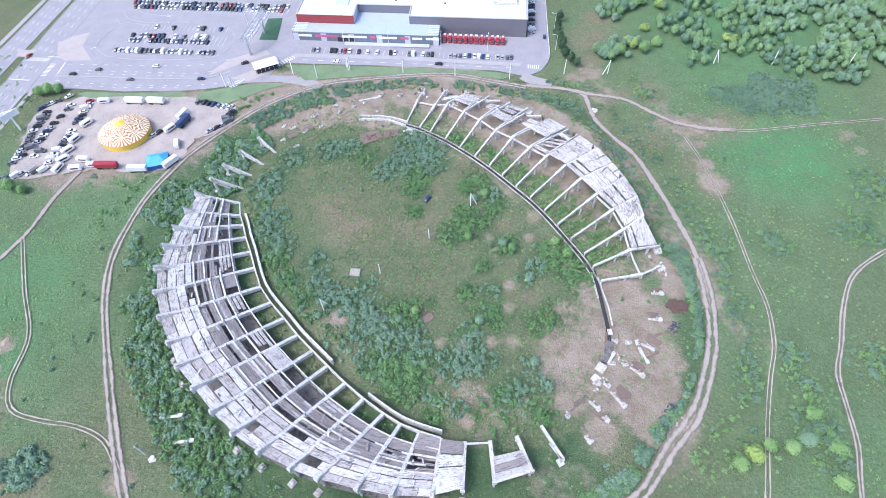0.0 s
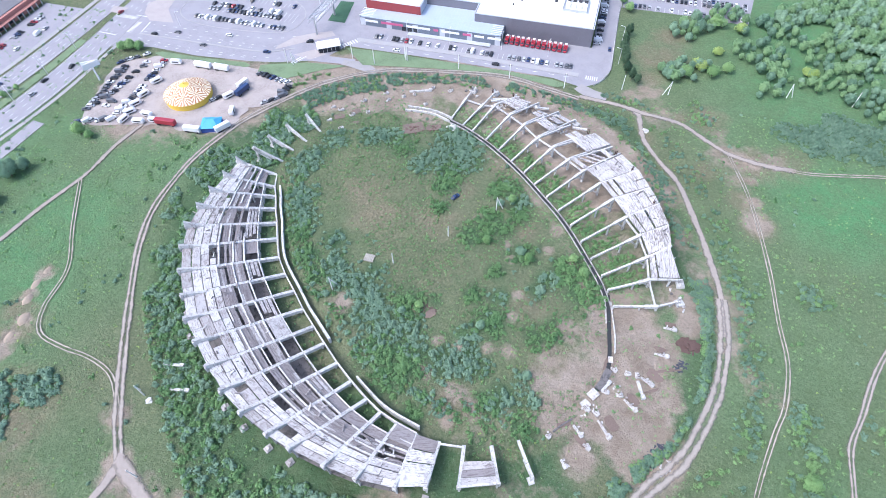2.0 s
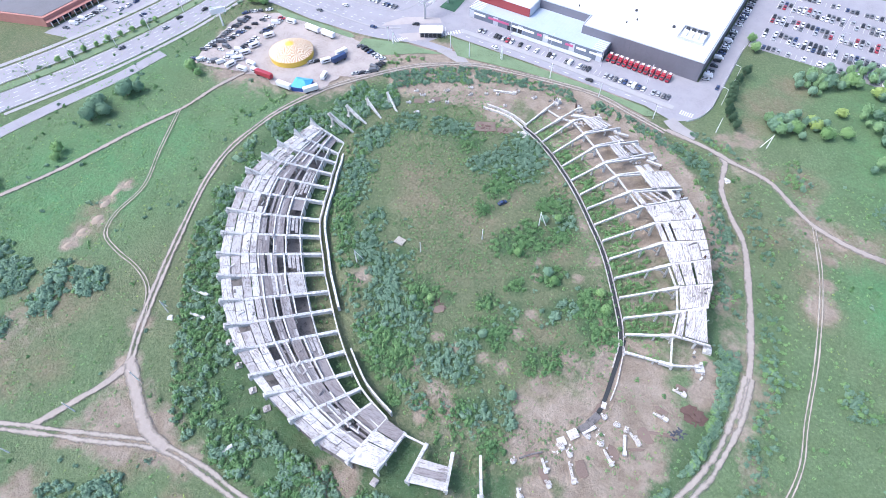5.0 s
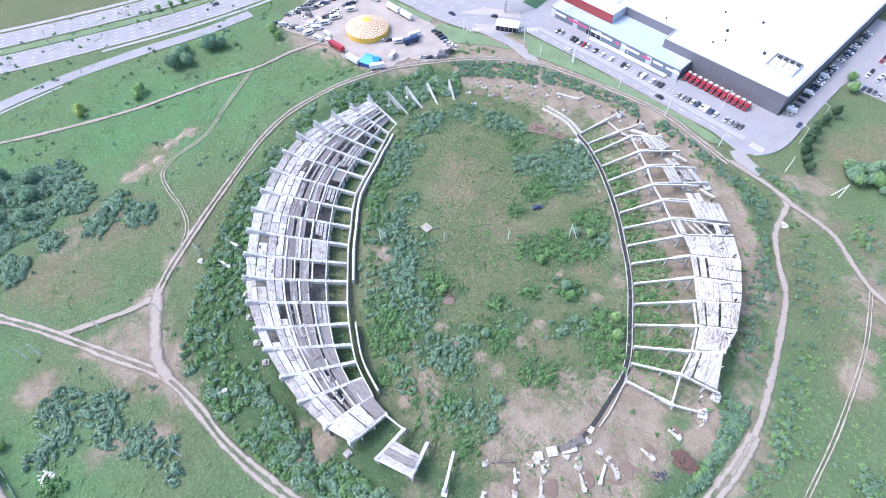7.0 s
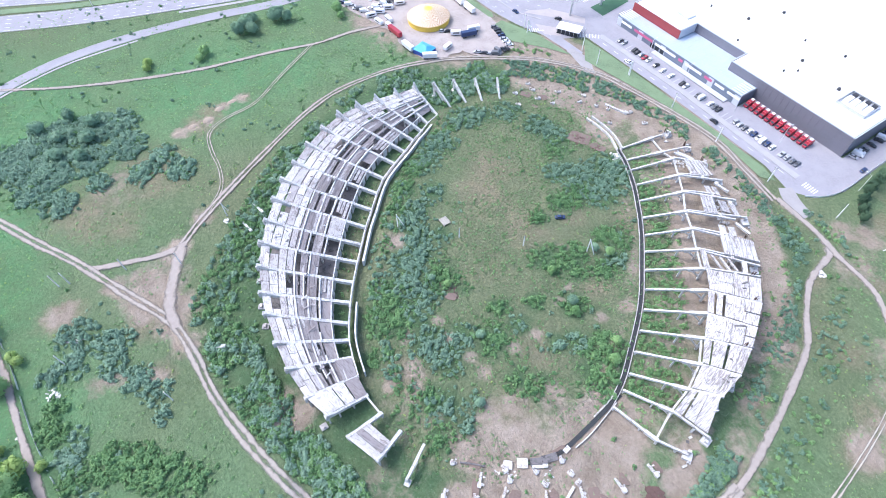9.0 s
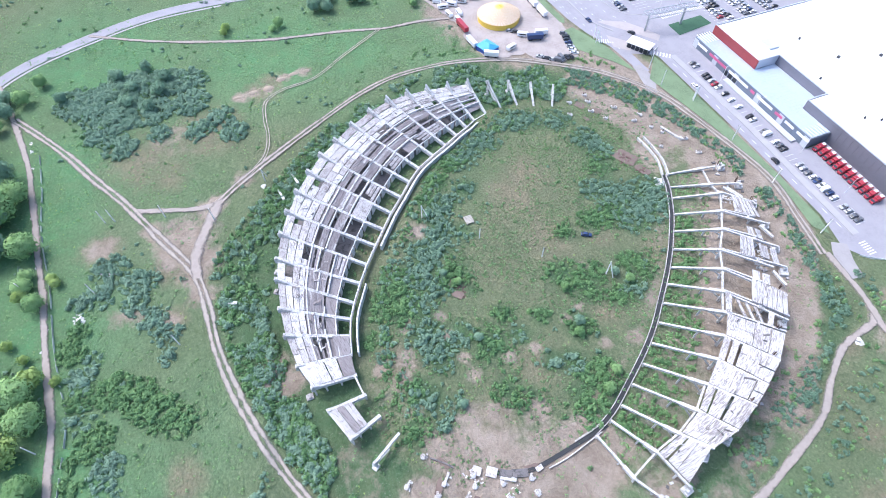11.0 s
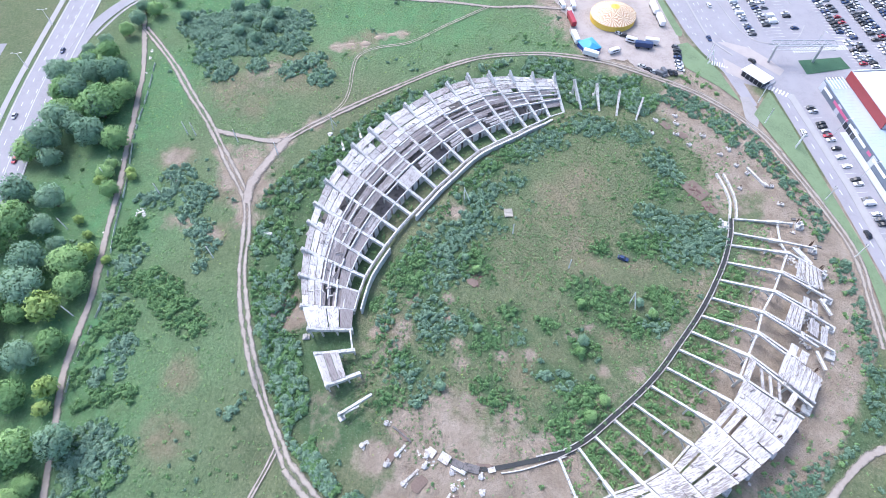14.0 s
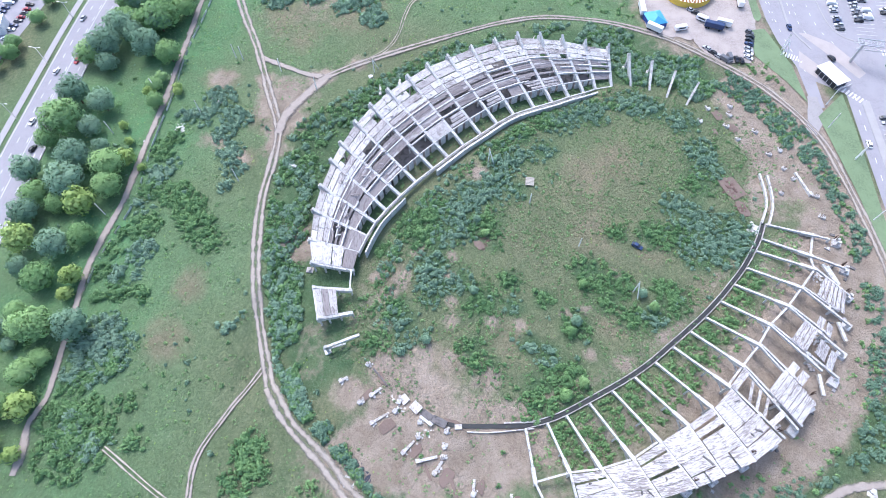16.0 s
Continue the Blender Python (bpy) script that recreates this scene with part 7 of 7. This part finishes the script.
put(("piece", build_beam_piece, 12), -63.5, 235.5, 20, 0.0)
put(("piece", build_beam_piece, 7), 62, 97, -70, 0.0)
put(("piece", build_beam_piece, 5), 50, 95, 60, 0.0)
put(("piece", build_beam_piece, 6), -49.3, 21.5, 65, 0.0)
put(("piece", build_beam_piece, 8), -104, 60, 10, 0.0)
put(("piece", build_beam_piece, 8), -97, 52, 10, 0.0)
RUST_PLATES = simple("rusty_heap", (0.12, 0.075, 0.065), 0.95, 0.1, 0.5, 1.2, 0.4)


def heap(name, x, y, rx, ry, n, size, material, label, category, turn=0, seed=1):
    """A low spread of broken pieces."""
    r = random.Random(seed)
    t = thing(name, (x, y, gz(x, y)), label, category)
    co, si = math.cos(radians(turn)), math.sin(radians(turn))
    for _ in range(n):
        a, d = r.uniform(0, math.tau), r.random() ** 0.5
        u, w = rx * d * math.cos(a), ry * d * math.sin(a)
        px, py = x + u * co - w * si, y + u * si + w * co
        part("piece", Build().box((px, py, gz(px, py) - 0.1), (r.uniform(0.5, 1.4) * size, r.uniform(0.3, 0.8) * size, r.uniform(0.2, 0.7) * size * (1.1 - d)), r.uniform(0, 180)), material, t)
    return t


heap("rust_heap", -58.5, 206.5, 6, 4.5, 120, 1.2, RUST_PLATES, "heap of rusty scrap steel on sand", "scrap heap", 30, 2)
heap("rust_heap", -48.5, 210, 4, 2.5, 60, 1.1, RUST_PLATES, "heap of rusty scrap steel on sand", "scrap heap", 20, 3)
heap("rust_heap", 78, 119.8, 4.6, 3.0, 70, 1.9, RUST_PLATES, "heap of rusty scrap steel beside bushes", "scrap heap", 10, 4)
BRICK_DARK = simple("dark_rubbish", (0.06, 0.065, 0.09), 0.9, 0.0, 0.5, 1.5, 0.3, 0.5)
heap("rubbish_heap", 75, 110.5, 4.0, 2.2, 36, 0.9, BRICK_DARK, "dark strewn rubbish on sandy ground", "rubbish heap", 40, 21)
heap("rubbish_heap", 69, 75.5, 6.5, 2.8, 90, 1.0, BRICK_DARK, "dark heap of dumped rubbish beside the track", "rubbish heap", 50, 5)
PALE = simple("pale_rubble", (0.6, 0.58, 0.57), 0.9, 0.0, 0.3, 1.5, 0.2, 0.3)
heap("rubble_heap", 71.5, 72, 5, 2.0, 24, 0.9, PALE, "pale broken rubble beside the track", "rubble heap", 50, 6)
heap("rubble_heap", -83, -23, 4.2, 2.6, 36, 1.0, PALE, "pale broken rubble on bare ground", "rubble heap", 60, 17)
heap("rubble_heap", -64, -34.5, 4.6, 2.6, 46, 1.0, PALE, "pale broken rubble in bushes", "rubble heap", 20, 7)
heap("rubble_heap", 45.5, 84, 5, 2.0, 30, 0.7, PALE, "pale broken rubble of the arena rim", "rubble heap", 55, 8)
heap("rubble_heap", 52.5, 97, 5, 2.4, 30, 0.7, PALE, "pale broken rubble of the arena rim", "rubble heap", -25, 9)
heap("rubble_heap", -20, 235, 6, 3.0, 40, 1.0, PALE, "pale broken concrete under the east stand", "rubble heap", 30, 10)
heap("rubble_heap", 8, 228, 8, 3.0, 50, 1.0, PALE, "pale broken concrete under the east stand", "rubble heap", -30, 11)
heap("brush_heap", -22, 107, 6, 4, 50, 0.9, RUST_PLATES, "heap of brown cut brushwood in the arena", "brush heap", 0, 12)
WOOD_GREY = simple("grey_wood", (0.36, 0.33, 0.29), 0.9, 0.0, 0.3, 2.0)
pallet = thing("timber_platform", (-50.8, 124, gz(-50.8, 124)), "weathered grey timber platform on the arena floor", "platform")
for k in range(6):
    part("board", Build().box((-52.6 + 0.7 * k, 124, gz(-50.8, 124) + 0.7), (0.6, 3.6, 0.12)), WOOD_GREY, pallet)
for w in (-1.4, 1.4):
    part("bearer", Build().box((-50.8, 124 + w, gz(-50.8, 124) - 0.1), (4.2, 0.3, 0.8)), WOOD_GREY, pallet)
put(("car", build_car, "blue"), -25.5, 167, 60, 0.0)
for x, y, s in ((54, 236, 1.8), (-39.7, 213.2, 2.2), (20, 26.4, 0.9), (-105, 46, 1.6)):
    heap("boulder_pile", x, y, s, s * 0.7, 9, s, PALE, "small pile of pale boulders beside the track", "boulders", 0, int(x + 200))

# ---- buildings beyond the roads ----
BRICK_RED = simple("red_brick_front", (0.42, 0.2, 0.17), 0.8, 0.0, 0.2, 0.6)
ROOF_DARK = simple("dark_roof", (0.16, 0.155, 0.17), 0.8, 0.0, 0.2, 0.4)
mall = thing("brick_market_hall", (-350, 190, 1), "long low red brick market hall with dark roof", "market hall")
part("wall", Build().prism([(-410, 110), (-329, 140), (-329, 260), (-410, 260)], 0, 7.0), BRICK_RED, mall)
part("roof", Build().prism([(-409, 111.5), (-331, 140.8), (-331, 259), (-409, 259)], 7.0, 7.3), ROOF_DARK, mall)
for k in range(30):
    part("column", Build().post(-326.5, 142 + 4 * k, 0.8, 4.5, 0.4), WHITE, mall)
part("canopy", Build().prism([(-329, 140), (-326, 140), (-326, 260), (-329, 260)], 4.5, 4.8), BRICK_RED, mall)
for k in range(14):
    part("window", Build().box((-328.95, 146 + 8 * k, 1.5), (0.2, 5, 2.4)), GLASS, mall)
lot("market_yard", [(-325.5, 135), (-306, 140), (-296, 215), (-296, 260), (-325.5, 260)], 0.14, ASPHALT, "grey asphalt yard before the market hall", "car park")
car_row((-318, 145), (-316, 250), 20, 2.9, 0.6, "cars before the market hall")
car_row((-308, 165), (-304, 240), 100, 5.5, 0.5, "cars before the market hall")
lot("south_yard", [(-190, -190), (-95, -190), (-95, -141), (-150, -138), (-190, -138)], 0.12, ASPHALT, "grey asphalt yard beyond the road", "car park")
for y, full in ((-146, 0.7), (-158, 0.6), (-170, 0.7)):
    car_row((-160, y), (-105, y), 100, 3.2, full, "cars in the southern yard", 0.14, 0.5, 0.25)
house = thing("workshop_house", (-120, -150, -3), "small white workshop with pale roof", "workshop")
part("wall", Build().box((-118, -152, -5), (9, 7, 6.5), 20), WHITE, house)
part("roof", Build().box((-118, -152, 1.5), (9.8, 7.8, 0.3), 20), CLAD_LIGHT, house)
for x, y in ((-98, -133), (-106, -136), (-100, -142), (-125, -133), (-140, -134), (-90, -138), (-75, -140)):
    plant_tree(1, x, y, 0.9)

# pale hardcore trodden into the woodland path
hard = random.Random(31)
for x, y in [(-176.5, -54.9), (-170.3, -54.8), (-163.7, -55.7), (-158.0, -54.1), (-150.5, -54.8), (-142.0, -54.0), (-133.8, -53.0), (-125.7, -52.6), (-119.7, -50.9), (-114.0, -50.6), (-107.7, -51.2), (-101.5, -49.9), (-96.4, -50.1), (-89.3, -48.7), (-83.6, -47.4), (-76.9, -47.0), (-70.9, -46.9), (-64.1, -46.3), (-55.2, -47.1), (-48.7, -46.5), (-41.1, -45.6), (-35.7, -45.3), (-30.0, -44.7)]:
    heap("stone_patch", x, y, 1.3, 0.9, 6, 0.9, PALE, "pale stones trodden into the sandy path", "stones", hard.uniform(0, 90), int(x) + 300)


# low ridges of dug sandy earth in the meadow
SANDY = simple("dug_sand", (0.33, 0.265, 0.205), 0.95, 0.0, 0.35, 0.8, 0.4)


def build_mound(x, y, rx, ry, high, seed):
    """A lumpy heap of loose earth."""
    b, n, m = Build(), 18, 5
    for j in range(m + 1):
        f = j / m
        for i in range(n):
            a = i * math.tau / n
            q = 1 + 0.25 * noise.noise((math.cos(a) * 1.6 + seed, math.sin(a) * 1.6, f * 2))
            px, py = x + rx * (1 - f) * q * math.cos(a), y + ry * (1 - f) * q * math.sin(a)
            b.v.append((px, py, gz(px, py) - 0.2 + (high + 0.2) * math.sin(f * math.pi / 2) * (1 + 0.2 * noise.noise((px * 0.8, py * 0.8, seed)))))
    b.f = [(j * n + i, j * n + (i + 1) % n, (j + 1) * n + (i + 1) % n, (j + 1) * n + i) for j in range(m) for i in range(n)]
    t = solid("earth_mound", b, SANDY, "low mound of dug sandy earth in grass", "earth mound", "earth mounds")
    t.data.shade_smooth()
    return t


for k, (x, y, rx, ry, high) in enumerate(((-171, 45, 1.6, 2.6, 0.5), (-172, 53, 1.8, 3.0, 0.6), (-172.5, 61, 2.2, 3.4, 0.9), (-177, 69, 2.2, 3.0, 1.0), (-179, 76, 1.8, 3.2, 0.7), (-179, 83, 1.6, 2.6, 0.5))):
    build_mound(x, y, rx, ry, high, k * 3.7)
